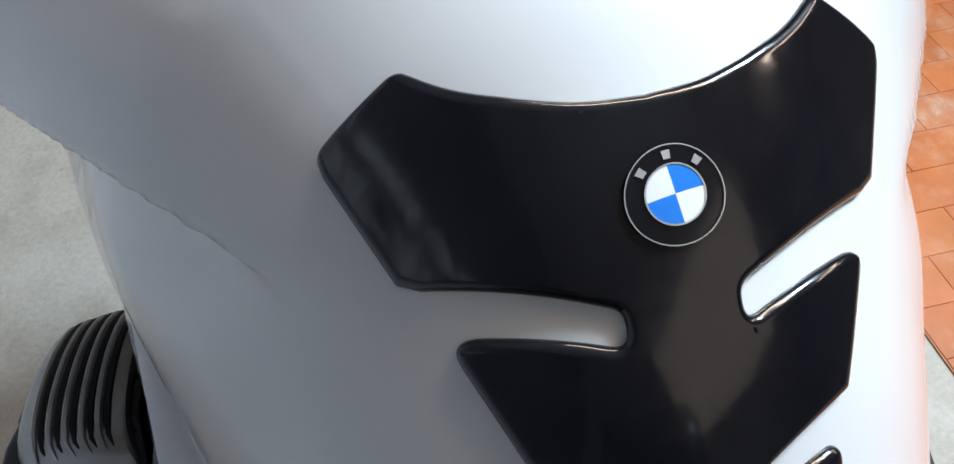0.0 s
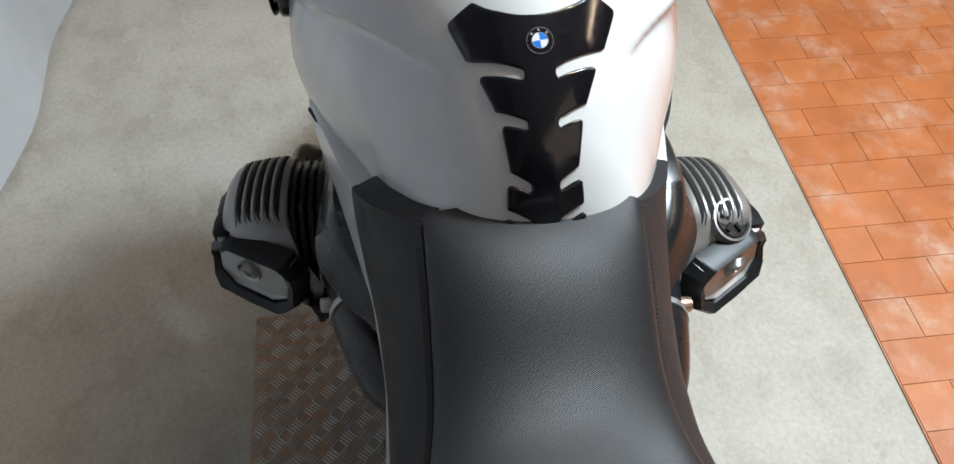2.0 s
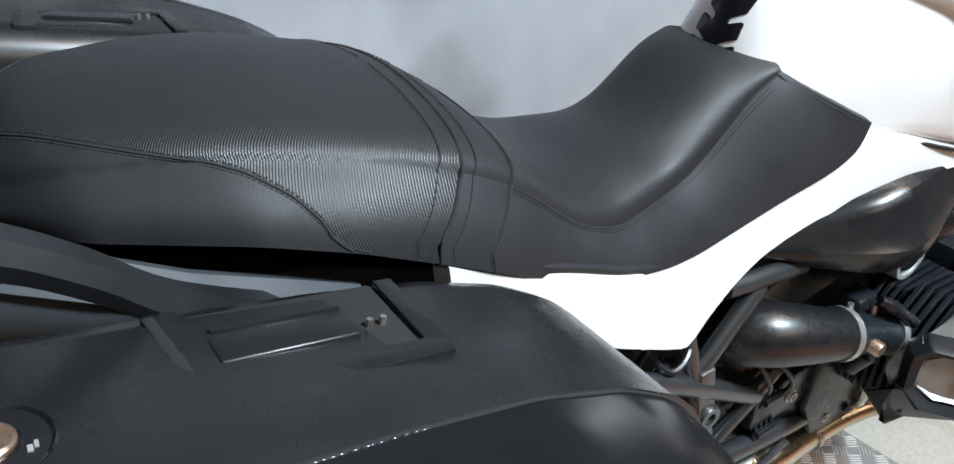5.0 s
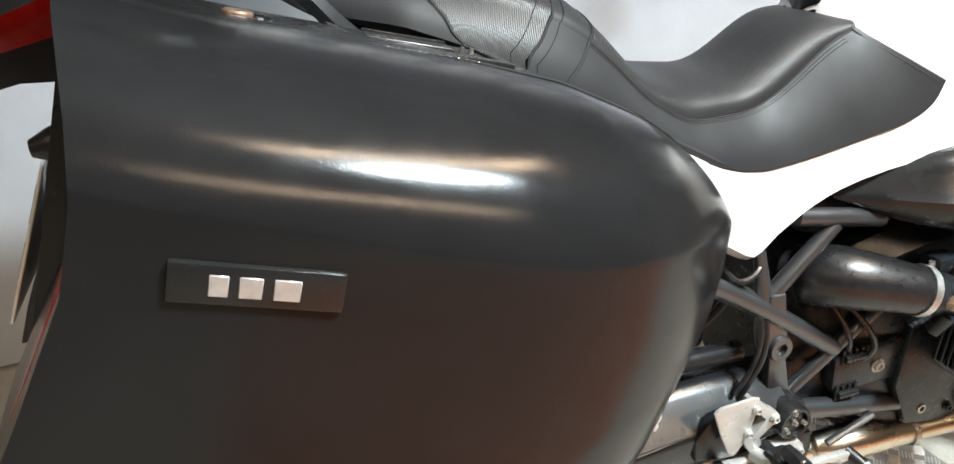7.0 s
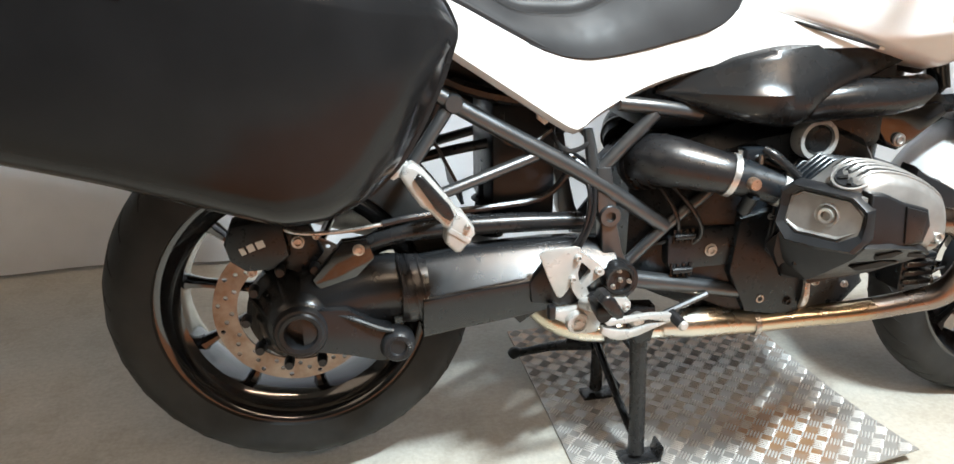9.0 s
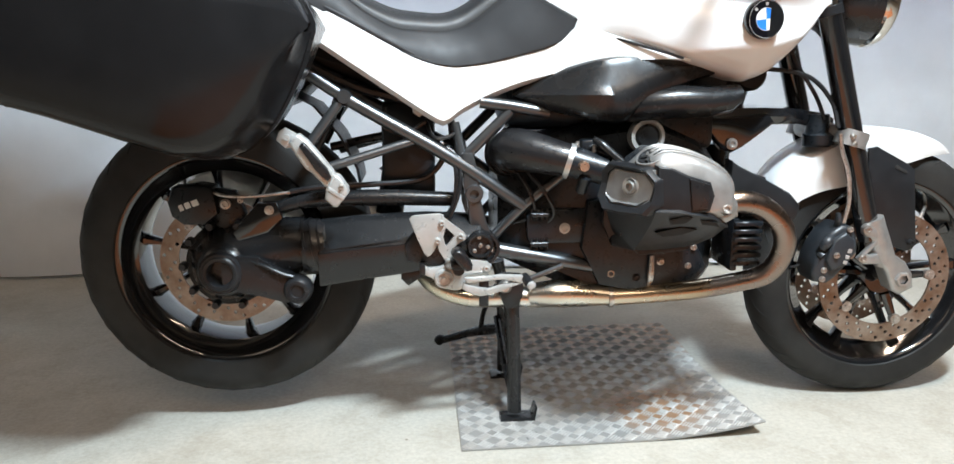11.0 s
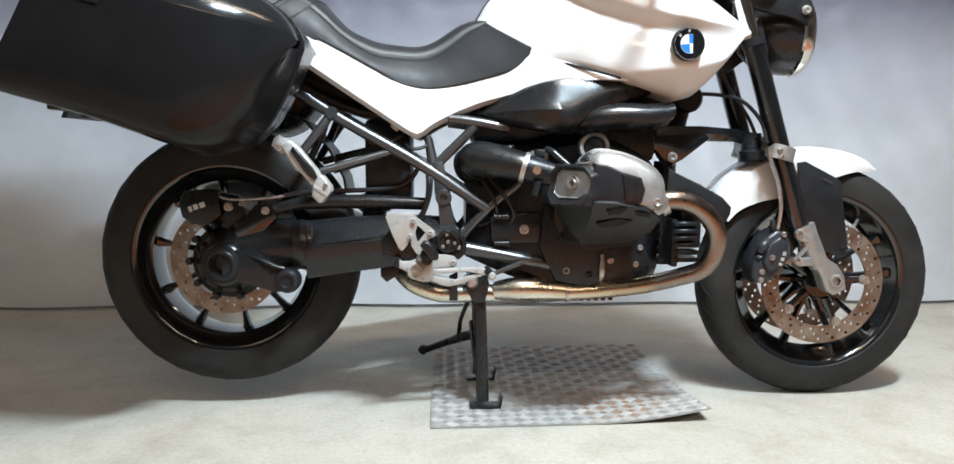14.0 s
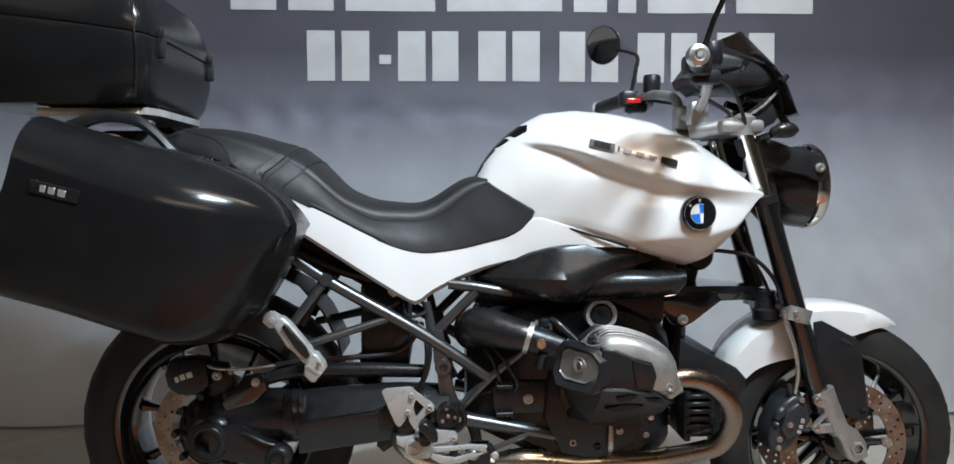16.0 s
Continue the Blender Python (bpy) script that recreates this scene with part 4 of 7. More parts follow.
def cylinder(side, shift, lab):
    """One cylinder with its head, on one side; built on the near side and flipped over for the other."""
    put = (lambda b: b) if side < 0 else flip

    def at(b):
        return put(turned(b, pose(shift, 0.004 if side < 0 else -0.01, 0)))

    top = thing("cylinder", lab, "")
    top.parent = bike
    part("barrel", at(lathe([(0.05, 0.06), (0.062, 0.05), (0.062, -0.07), (0.05, -0.07)], (0.905, -0.19, 0.5), "y", 32)), M["engine"], top)
    for k in range(8):
        y = -0.162 - k * 0.0105
        part("fin", at(plate([(0.82, 0.44), (0.83, 0.57), (0.86, 0.6), (0.95, 0.6), (0.985, 0.575), (0.995, 0.47), (0.96, 0.415), (0.86, 0.405)], y - 0.003, y + 0.003, 0.001, 0, 1)), M["engine"], top)
    for k in range(5):
        y = -0.209 - k * 0.0118
        part("fin", at(plate([(0.812, 0.45), (0.81, 0.572), (0.832, 0.598), (0.862, 0.621), (0.93, 0.611), (0.98, 0.584), (0.998, 0.545), (0.99, 0.48), (0.95, 0.455), (0.86, 0.45)], y - 0.0034, y + 0.0034, 0.0012, 0, 1)), M["engine"], top)
    # silver rocker cover with grooves between ribs
    rings = []
    outline = [(0.8, 0.568), (0.826, 0.598), (0.862, 0.628), (0.93, 0.618), (0.99, 0.586), (1.01, 0.545), (1.01, 0.505), (0.99, 0.475), (0.95, 0.452), (0.86, 0.45), (0.81, 0.47), (0.79, 0.52)]
    mid = Vector((0.905, 0, 0.515))
    smooth_line = curve_through([(x, 0, z) for x, z in outline], 4, True)
    for y, s in ((-0.262, 0.97), (-0.266, 0.99), (-0.3, 0.985), (-0.325, 0.955), (-0.342, 0.9), (-0.351, 0.8), (-0.353, 0.5), (-0.354, 0.1)):
        rings.append([Vector((mid.x + (p.x - mid.x) * s, y, mid.z + (p.z - mid.z) * s)) for p in smooth_line])
    def bent(b):
        """The lower half of the head tucks in under the upper."""
        for v in b.verts:
            v.co.y += 0.85 * max(0.0, 0.515 - v.co.z) * min(1.0, max(0.0, (-v.co.y - 0.24) / 0.08))
        return b

    def swept(b):
        """The rear end of the head is cut off at a slant."""
        for v in b.verts:
            v.co.y += 1.6 * max(0.0, 0.845 - v.co.x) * min(1.0, max(0.0, (-v.co.y - 0.25) / 0.06))
        return b

    def slanted(b):
        """From the slant's own plane (along it, out of it, up) to its place behind the outer face."""
        for v in b.verts:
            u, out, z = v.co.x, -v.co.y + 0.5 * max(0.0, 0.55 - v.co.z), v.co.z
            v.co = Vector((0.785 + 0.53 * u - 0.848 * out, -0.262 - 0.848 * u - 0.53 * out, z))
        return b

    cover = part("rocker_cover", at(swept(bent(loft(rings)))), M["cover"], top)
    crest = [p for p in smooth_line if p.z > 0.535 and p.x > 0.838]
    for k in range(5):
        # between the ribs lie near-black bars, the grooves' shade put into colour
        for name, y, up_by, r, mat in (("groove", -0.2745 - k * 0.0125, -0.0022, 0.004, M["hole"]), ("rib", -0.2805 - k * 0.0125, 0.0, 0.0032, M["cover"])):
            s = float(np.interp(-y, (0.25, 0.3, 0.325, 0.342), (1.0, 0.985, 0.955, 0.9)))
            run = [(mid.x + (p.x - mid.x) * s, y, mid.z + (p.z - mid.z) * s + up_by) for p in crest]
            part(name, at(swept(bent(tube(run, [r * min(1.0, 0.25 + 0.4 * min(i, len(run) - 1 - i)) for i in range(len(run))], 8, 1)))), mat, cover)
    # black crash guard: open frame round the upper screw, insert beside it, shield below
    def ring_plate(outer, inner, mid_x, mid_z, y_back, y_front, y_inner):
        def reach(line, a):
            dx, dz, best = math.cos(a), math.sin(a), 0.0
            for (x0, z0), (x1, z1) in zip(line, line[1:] + line[:1]):
                x0, z0, x1, z1 = x0 - mid_x, z0 - mid_z, x1 - mid_x, z1 - mid_z
                den = dx * (z1 - z0) - dz * (x1 - x0)
                if abs(den) > 1e-9:
                    r, q = (x0 * (z1 - z0) - z0 * (x1 - x0)) / den, (x0 * dz - z0 * dx) / den
                    if r > 0 and -1e-6 <= q <= 1 + 1e-6:
                        best = max(best, r)
            return best

        angles = sorted([math.atan2(z - mid_z, x - mid_x) for x, z in outer + inner] + [math.tau * k / 20 - math.pi for k in range(20)])
        rings = []
        for a in angles:
            o, i = reach(outer, a), reach(inner, a)
            edge = min(0.006, 0.4 * (o - i))
            prof = ((o, y_back), (o, y_front + 0.008), (o - edge, y_front), (i + edge, (y_front + y_inner) / 2 if y_inner > y_front else y_front), (i, y_inner), (i - 0.001, y_back))
            rings.append([Vector((mid_x + r * math.cos(a), y, mid_z + r * math.sin(a))) for r, y in prof])
        return loft(rings + [rings[0]], True, False)

    window = [(0.004, 0.534), (0.006, 0.576), (0.022, 0.588), (0.096, 0.586), (0.118, 0.568), (0.114, 0.538), (0.09, 0.522), (0.024, 0.521)]
    guard = part("guard", at(slanted(ring_plate([(-0.012, 0.53), (-0.012, 0.58), (0.006, 0.597), (0.1, 0.595), (0.126, 0.577), (0.128, 0.53), (0.116, 0.512), (0.06, 0.506), (0.012, 0.508)], window, 0.06, 0.556, 0.02, -0.013, -0.009))), M["plastic"], top)
    part("guard_liner", at(slanted(ring_plate(window, [(0.012, 0.539), (0.014, 0.572), (0.028, 0.58), (0.09, 0.579), (0.106, 0.562), (0.102, 0.545), (0.084, 0.534), (0.03, 0.533)], 0.06, 0.556, 0.02, -0.008, 0.0))), M["cover"], guard)
    part("guard_band", at(plate([(0.846, 0.6), (0.872, 0.597), (0.905, 0.582), (0.945, 0.57), (0.954, 0.545), (0.947, 0.517), (0.917, 0.513), (0.85, 0.511)], -0.366, -0.33, 0.005, 0, 3)), M["plastic"], guard)
    part("guard_insert", at(plate([(0.904, 0.578), (0.942, 0.567), (0.94, 0.523), (0.912, 0.521)], -0.3695, -0.355, 0.002)), M["hose"], guard)
    shield_rows = ((0.783, 0.47, 0.514, 0.0), (0.8, 0.428, 0.521, 0.012), (0.844, 0.416, 0.525, 0.016), (0.89, 0.416, 0.523, 0.016), (0.93, 0.42, 0.516, 0.014), (0.955, 0.424, 0.509, 0.01), (0.99, 0.444, 0.492, 0.002), (1.004, 0.47, 0.482, -0.01))
    lower = part("lower_shield", at(swept(bent(loft([[Vector((x, y, z)) for y, z in ((-0.25, zt), (-0.348 - o, zt), (-0.358 - o, zt - 0.006), (-0.354 - o, zt - 0.3 * (zt - zb)), (-0.343 - o * 0.5, zb + 0.3 * (zt - zb)), (-0.335, zb + 0.004), (-0.325, zb), (-0.25, zb))] for x, zb, zt, o in shield_rows])))), M["plastic"], guard, "", 0.4)
    part("shield_slot", at(bent(plate([(0.874, 0.502), (0.9, 0.51), (0.915, 0.506), (0.905, 0.494), (0.88, 0.492)], -0.3745, -0.36, 0.001))), M["hole"], lower)
    part("shield_slot", at(bent(plate([(0.93, 0.502), (0.965, 0.494), (0.975, 0.484), (0.94, 0.49)], -0.3715, -0.35, 0.001))), M["hole"], lower)
    part("shield_slot", at(bent(plate([(0.86, 0.472), (0.9, 0.484), (0.935, 0.478), (0.91, 0.466), (0.875, 0.462)], -0.3695, -0.35, 0.001))), M["hole"], lower)
    part("cover_face", at(slanted(plate([(0.0, 0.52), (0.0, 0.592), (0.115, 0.592), (0.115, 0.52)], -0.002, 0.02, 0.003))), M["cover"], cover)
    part("screw_boss", at(lathe([(0.0, -0.004), (0.016, -0.004), (0.02, 0.0), (0.028, 0.006), (0.03, 0.02)], (0.984, -0.338, 0.517), "y", 28)), M["cover"], cover)
    def screw(r):
        return lathe([(0, 0.002), (r * 0.35, 0.002), (r * 0.4, -0.006), (r * 0.6, -0.007), (r * 0.66, -0.002), (r * 0.7, 0.001), (r * 0.95, -0.004), (r, 0.0), (r, 0.02)], (0, 0, 0), "y", 24)

    part("cover_screw", at(turned(screw(0.0125), pose(0.983, -0.347, 0.519))), M["alu"], cover)
    part("cover_screw", at(turned(screw(0.018), pose(0.811, -0.322, 0.557, 0, 0, -58))), M["alu"], cover)
    part("head_screw", at(lathe([(0, 0.011), (0.004, 0.01), (0.006, 0.005), (0.006, -0.004)], (0.8, -0.262, 0.575), "z", 12)), M["steel"], top)
    return top


near = cylinder(-1, 0.0, "finned boxer cylinder with silver ribbed cover and black guard")
far = cylinder(1, 0.065, "finned boxer cylinder with silver ribbed cover and black guard")
cap = part("oil_cap", lathe([(0.0, 0.006), (0.0225, 0.006), (0.0235, 0.009), (0.025, 0.006), (0.025, -0.006)], (0, 0, 0), "z", 32), M["plastic"], near)
cap.matrix_local = pose(0.851, -0.31, 0.6065, 16, -26, 0)
ring = part("cap_rim", lathe([(0.0252, 0.004), (0.0265, 0.009), (0.0295, 0.0085), (0.0315, 0.002), (0.032, -0.014)], (0, 0, 0), "z", 32), M["cover"], cap)
for k in range(5):
    a = math.tau * k / 5
    part("cap_grip", tube([(0.006 * math.cos(a), 0.006 * math.sin(a), 0.007), (0.0185 * math.cos(a), 0.0185 * math.sin(a), 0.0075)], 0.0035, 6), M["hole"], cap)


def intake(side, shift):
    put = (lambda b: b) if side < 0 else flip

    def at(b):
        return put(turned(b, pose(shift, 0, 0)))

    trunk = part("intake_trunk", at(tube([(0.6, -0.09, 0.585), (0.612, -0.125, 0.603), (0.64, -0.15, 0.604), (0.7, -0.178, 0.593), (0.722, -0.184, 0.588)], [0.04, 0.043, 0.042, 0.035, 0.033], 24, 6)), M["hose"], bike)
    part("bellows", at(joined(*[tube([(0.6 + 0.009 * k, -0.095 - 0.015 * k, 0.59 + 0.005 * k), (0.604 + 0.009 * k, -0.102 - 0.015 * k, 0.592 + 0.005 * k)], 0.0455, 24) for k in range(3)])), M["hose"], trunk)
    for x, y, z, r in ((0.722, -0.184, 0.588, 0.036), (0.8, -0.206, 0.568, 0.031)):
        part("hose_clamp", at(tube([(x - 0.004, y + 0.001, z + 0.001), (x + 0.006, y - 0.001, z - 0.002)], r, 28)), M["alu"], trunk)
    part("throttle_body", at(joined(tube([(0.725, -0.185, 0.587), (0.76, -0.194, 0.578), (0.81, -0.21, 0.565)], [0.032, 0.03, 0.028], 20), box(0.745, 0.785, -0.19, -0.155, 0.6, 0.63, 0.006), tube([(0.76, -0.18, 0.615), (0.8, -0.2, 0.6), (0.83, -0.22, 0.575)], [0.01, 0.009, 0.008], 10), tube([(0.75, -0.215, 0.56), (0.745, -0.2, 0.53)], 0.012, 10))), M["engine"], trunk)
    part("plug", at(lathe([(0, -0.016), (0.009, -0.016), (0.0105, -0.012), (0.0105, 0.01)], (0.744, -0.216, 0.582), "y", 18)), M["copper"] if side < 0 else M["steel"], trunk)
    for k, p in enumerate(((0.77, -0.195, 0.612), (0.79, -0.195, 0.605), (0.74, -0.18, 0.617))):
        part("fitting", at(lathe([(0, 0.009), (0.004, 0.009), (0.005, -0.006)], p, "z", 10)), M["steel"], trunk)
    part("fuel_pipe", at(tube([(0.768, -0.2, 0.632), (0.782, -0.21, 0.622), (0.8, -0.22, 0.606), (0.818, -0.228, 0.59)], [0.006, 0.009, 0.008, 0.008], 10)), M["satin"], trunk)
    return trunk


intake(-1, 0.0)
intake(1, 0.05)
sender = part("round_vent", lathe([(0, -0.004), (0.026, -0.004), (0.0275, -0.009), (0.034, -0.009), (0.0355, -0.003), (0.0355, 0.02)], (0.884, -0.165, 0.634), "y", 32), M["paleplate"], bike)
part("vent_disc", lathe([(0, -0.006), (0.02, -0.008), (0.025, -0.004)], (0.884, -0.166, 0.634), "y", 24), M["satin"], sender)

# ---- exhaust ----
part("header_pipe", tube([(0.99, -0.27, 0.5), (1.03, -0.275, 0.519), (1.085, -0.272, 0.508), (1.132, -0.262, 0.468), (1.148, -0.25, 0.418), (1.128, -0.23, 0.362), (1.075, -0.205, 0.336), (1.0, -0.178, 0.314), (0.91, -0.15, 0.298), (0.83, -0.14, 0.291)], [0.022, 0.0215, 0.0215, 0.0215, 0.0215, 0.0215, 0.0205, 0.0205, 0.02, 0.02], 20, 7), M["exhaust"], bike, "heat-tinted steel pipe")
part("header_pipe", flip(tube([(1.045, -0.27, 0.5), (1.085, -0.275, 0.519), (1.13, -0.272, 0.508), (1.16, -0.262, 0.468), (1.168, -0.25, 0.418), (1.148, -0.23, 0.362), (1.085, -0.205, 0.336), (1.0, -0.178, 0.314), (0.91, -0.15, 0.298), (0.83, -0.14, 0.291)], 0.0205, 16, 5)), M["exhaust"], bike, "heat-tinted steel pipe")
part("pipe_flange", tube([(1.008, -0.272, 0.508), (1.022, -0.274, 0.515)], 0.028, 20), M["steel"], bike)
part("collector", joined(tube([(0.836, -0.14, 0.292), (0.8, -0.138, 0.295), (0.75, -0.135, 0.298), (0.7, -0.13, 0.297), (0.66, -0.12, 0.292)], [0.0215, 0.024, 0.0285, 0.028, 0.022], 20), tube([(0.836, -0.125, 0.287), (0.76, -0.12, 0.282), (0.66, -0.11, 0.283), (0.6, -0.1, 0.283), (0.53, -0.095, 0.283), (0.47, -0.085, 0.302), (0.43, -0.05, 0.33), (0.4, 0.02, 0.36)], [0.018, 0.02, 0.022, 0.023, 0.023, 0.023, 0.022, 0.022], 20)), M["exhaust"], bike, "straw-tinted steel collector")
part("pipe_clamp", tube([(0.824, -0.14, 0.291), (0.834, -0.1405, 0.2915)], 0.0245, 20), M["steel"], bike)
part("bracket", plate([(0.385, 0.35), (0.42, 0.36), (0.43, 0.33), (0.4, 0.31), (0.385, 0.325)], -0.1, -0.08, 0.003), M["satin"], bike)
part("bracket", plate([(0.55, 0.33), (0.57, 0.34), (0.57, 0.27), (0.55, 0.27)], -0.13, -0.12, 0.002), M["satin"], bike)
part("silencer", tube([(0.4, 0.02, 0.36), (0.36, 0.13, 0.4), (0.2, 0.19, 0.44), (0.0, 0.21, 0.5), (-0.18, 0.21, 0.55)], [0.022, 0.03, 0.06, 0.062, 0.055], 20), M["alu"], bike)

# ---- front spring, cooler shrouds, telescopic arm ----
damper = part("front_damper", tube([(1.085, 0, 0.34), (1.1, 0, 0.6)], 0.028, 14), M["satin"], bike)
part("spring", tube([(1.087 + 0.0009 * k / 2 + 0.041 * math.cos(k * math.tau / 12), 0.041 * math.sin(k * math.tau / 12), 0.35 + 0.00165 * k) for k in range(100)], 0.0065, 8, 1), M["satin"], damper)
fin_block = part("cooler_side", box(1.06, 1.075, -0.205, -0.1, 0.36, 0.47, 0.004), M["engine"], bike)
for k in range(6):
    part("cooler_fin", box(1.063, 1.122, -0.21, -0.16, 0.372 + 0.0165 * k, 0.382 + 0.0165 * k, 0.002, 1), M["engine"], fin_block)
both("cooler_shroud", lambda: plate([(1.045, 0.59), (1.062, 0.578), (1.12, 0.55), (1.172, 0.522), (1.194, 0.498), (1.192, 0.48), (1.178, 0.456), (1.15, 0.47), (1.118, 0.49), (1.06, 0.504), (1.04, 0.52)], -0.215, -0.17, 0.008), M["plastic"])
part("cooler", box(1.09, 1.14, -0.17, 0.17, 0.4, 0.55, 0.006), M["engine"], bike)
part("front_arm", joined(loft([[Vector((x, s * w, z)) for s, z in ((-1, zc), (-0.92, zc + h), (-0.3, zc + h * 1.1), (0.3, zc + h * 1.1), (0.92, zc + h), (1, zc), (0.9, zc - h), (-0.9, zc - h))] for x, w, zc, h in ((0.96, 0.11, 0.655, 0.02), (1.06, 0.11, 0.663, 0.022), (1.16, 0.1, 0.668, 0.018), (1.25, 0.07, 0.665, 0.016), (1.32, 0.045, 0.652, 0.018), (1.35, 0.03, 0.64, 0.018))]), plate([(0.98, 0.66), (1.16, 0.675), (1.175, 0.655), (1.11, 0.605), (1.085, 0.592), (1.06, 0.6), (1.04, 0.63), (0.98, 0.64)], -0.112, -0.085, 0.005)), M["gloss"], bike)
bolt("bolt", (1.083, -0.115, 0.612), 0.012, bike, M["alu"])
part("head_post", tube([(1.09, 0, 0.62), (1.13, 0, 0.76), (1.19, 0, 0.95)], [0.04, 0.036, 0.03], 16), M["engine"], bike)
part("horn", lathe([(0, -0.02), (0.03, -0.02), (0.036, -0.012), (0.036, 0.012), (0.02, 0.02), (0, 0.02)], (1.135, -0.05, 0.755), "y", 24), M["plastic"], bike)
def airbox_cover():
    """A long drop-shaped cover: crisp upper edge, a fold that fades forwards, undercut below."""
    rows = ((0.618, 0.112, 0.708, 0.722), (0.65, 0.132, 0.694, 0.741), (0.7, 0.168, 0.68, 0.761), (0.74, 0.194, 0.672, 0.775), (0.785, 0.206, 0.664, 0.786), (0.83, 0.206, 0.664, 0.791), (0.865, 0.2, 0.69, 0.794), (0.93, 0.19, 0.722, 0.793), (1.0, 0.178, 0.75, 0.785), (1.045, 0.165, 0.766, 0.775))
    rings = []
    for x, w, zb, zt in (tuple(q) for q in curve_through(rows, 5)):
        h, f = zt - zb, max(0.0, 1 - abs(x - 0.76) / 0.16)
        prof = [(0.1, zt), (w - 0.034, zt), (w - 0.02, zt - 0.004), (w - 0.012, zt - 0.14 * h), (w - 0.006 * f, zt - 0.4 * h), (w + 0.012 * f, zt - 0.56 * h), (w + 0.006 * f, zb + 0.2 * h), (w - 0.008, zb + 0.05 * h), (w - 0.02, zb), (0.1, zb + 0.004)]
        rings.append([Vector((x, -y, z)) for y, z in prof])
    return loft(rings)


both("airbox_cover", airbox_cover, M["satin"])
both("air_scoop", lambda: loft([[Vector((x, yc + ry * math.cos(a), zc + rz * math.sin(a))) for a in (math.tau * k / 16 for k in range(16))] for x, yc, zc, ry, rz in ((0.842, -0.165, 0.688, 0.03, 0.026), (0.87, -0.17, 0.698, 0.036, 0.034), (0.93, -0.175, 0.703, 0.038, 0.034), (1.0, -0.175, 0.703, 0.037, 0.031), (1.045, -0.172, 0.707, 0.035, 0.028), (1.062, -0.17, 0.716, 0.033, 0.02))]), M["satin"])
part("front_block", box(0.86, 1.04, -0.13, 0.13, 0.6, 0.72, 0.02), M["engine"], bike)
part("frame_core", box(0.6, 1.08, -0.1, 0.1, 0.64, 0.84, 0.03), M["plastic"], bike)

# ---- fork ----
def fork_x(z):
    return 1.271 - 0.30 * (z - 0.886)


FORK_Y = 0.105
both("stanchion", lambda: tube([(fork_x(0.86), -FORK_Y, 0.86), (fork_x(1.05), -FORK_Y, 1.05)], 0.0205, 20), M["chrome"])
both("fork_tube", lambda: tube([(fork_x(0.40), -FORK_Y, 0.40), (fork_x(0.5), -FORK_Y, 0.5), (fork_x(0.885), -FORK_Y, 0.885)], [0.0245, 0.0245, 0.0245], 24), M["gloss"])
both("fork_seal", lambda: tube([(fork_x(0.875), -FORK_Y, 0.875), (fork_x(0.893), -FORK_Y, 0.893)], 0.027, 24), M["plastic"])
both("fork_foot", lambda: joined(plate([(1.397, 0.441), (1.431, 0.451), (1.451, 0.406), (1.467, 0.368), (1.492, 0.352), (1.511, 0.325), (1.517, 0.292), (1.487, 0.276), (1.467, 0.287), (1.449, 0.33), (1.43, 0.352), (1.418, 0.38), (1.408, 0.41)], -0.134, -0.085, 0.008, 0, 3), tube([(1.412, -0.112, 0.446), (1.43, -0.114, 0.4), (1.452, -0.114, 0.345)], [0.026, 0.024, 0.02], 16), plate([(1.383, 0.43), (1.39, 0.438), (1.424, 0.424), (1.424, 0.405), (1.394, 0.41), (1.385, 0.418)], -0.137, -0.12, 0.004), plate([(1.378, 0.362), (1.392, 0.349), (1.432, 0.35), (1.424, 0.372), (1.404, 0.369), (1.394, 0.376)], -0.137, -0.12, 0.004), plate([(1.386, 0.37), (1.393, 0.366), (1.424, 0.398), (1.424, 0.412)], -0.135, -0.122, 0.003)), M["cover"])
part("axle_end", lathe([(0.0105, 0.02), (0.011, -0.004), (0.016, -0.004), (0.018, 0.001), (0.018, 0.02)], (1.487, -0.136, 0.313), "y", 6), M["alu"], bike)
part("axle_bore", lathe([(0.0, 0.012), (0.0108, 0.012), (0.0108, -0.003)], (1.487, -0.136, 0.313), "y", 6), M["hole"], bike)
for p in ((1.39, -0.139, 0.428), (1.387, -0.139, 0.364)):
    bolt("bolt", p, 0.0095, bike, M["steel"])
part("axle", tube([(1.492, -0.13, 0.299), (1.492, 0.13, 0.299)], 0.012, 16), M["steel"], bike)
zb_ = 0.622
part("fork_bridge", joined(tube([(fork_x(zb_) - 0.005, -FORK_Y, zb_ - 0.016), (fork_x(zb_) + 0.004, -FORK_Y, zb_ + 0.016)], 0.0335, 24), tube([(fork_x(zb_) - 0.005, FORK_Y, zb_ - 0.016), (fork_x(zb_) + 0.004, FORK_Y, zb_ + 0.016)], 0.0335, 24), tube([(fork_x(zb_), -0.1, zb_), (fork_x(zb_) - 0.03, -0.04, zb_ + 0.01), (fork_x(zb_) - 0.03, 0.04, zb_ + 0.01), (fork_x(zb_), 0.1, zb_)], [0.018, 0.022, 0.022, 0.018], 12)), M["cover"], bike, "grey cast fork bridge")
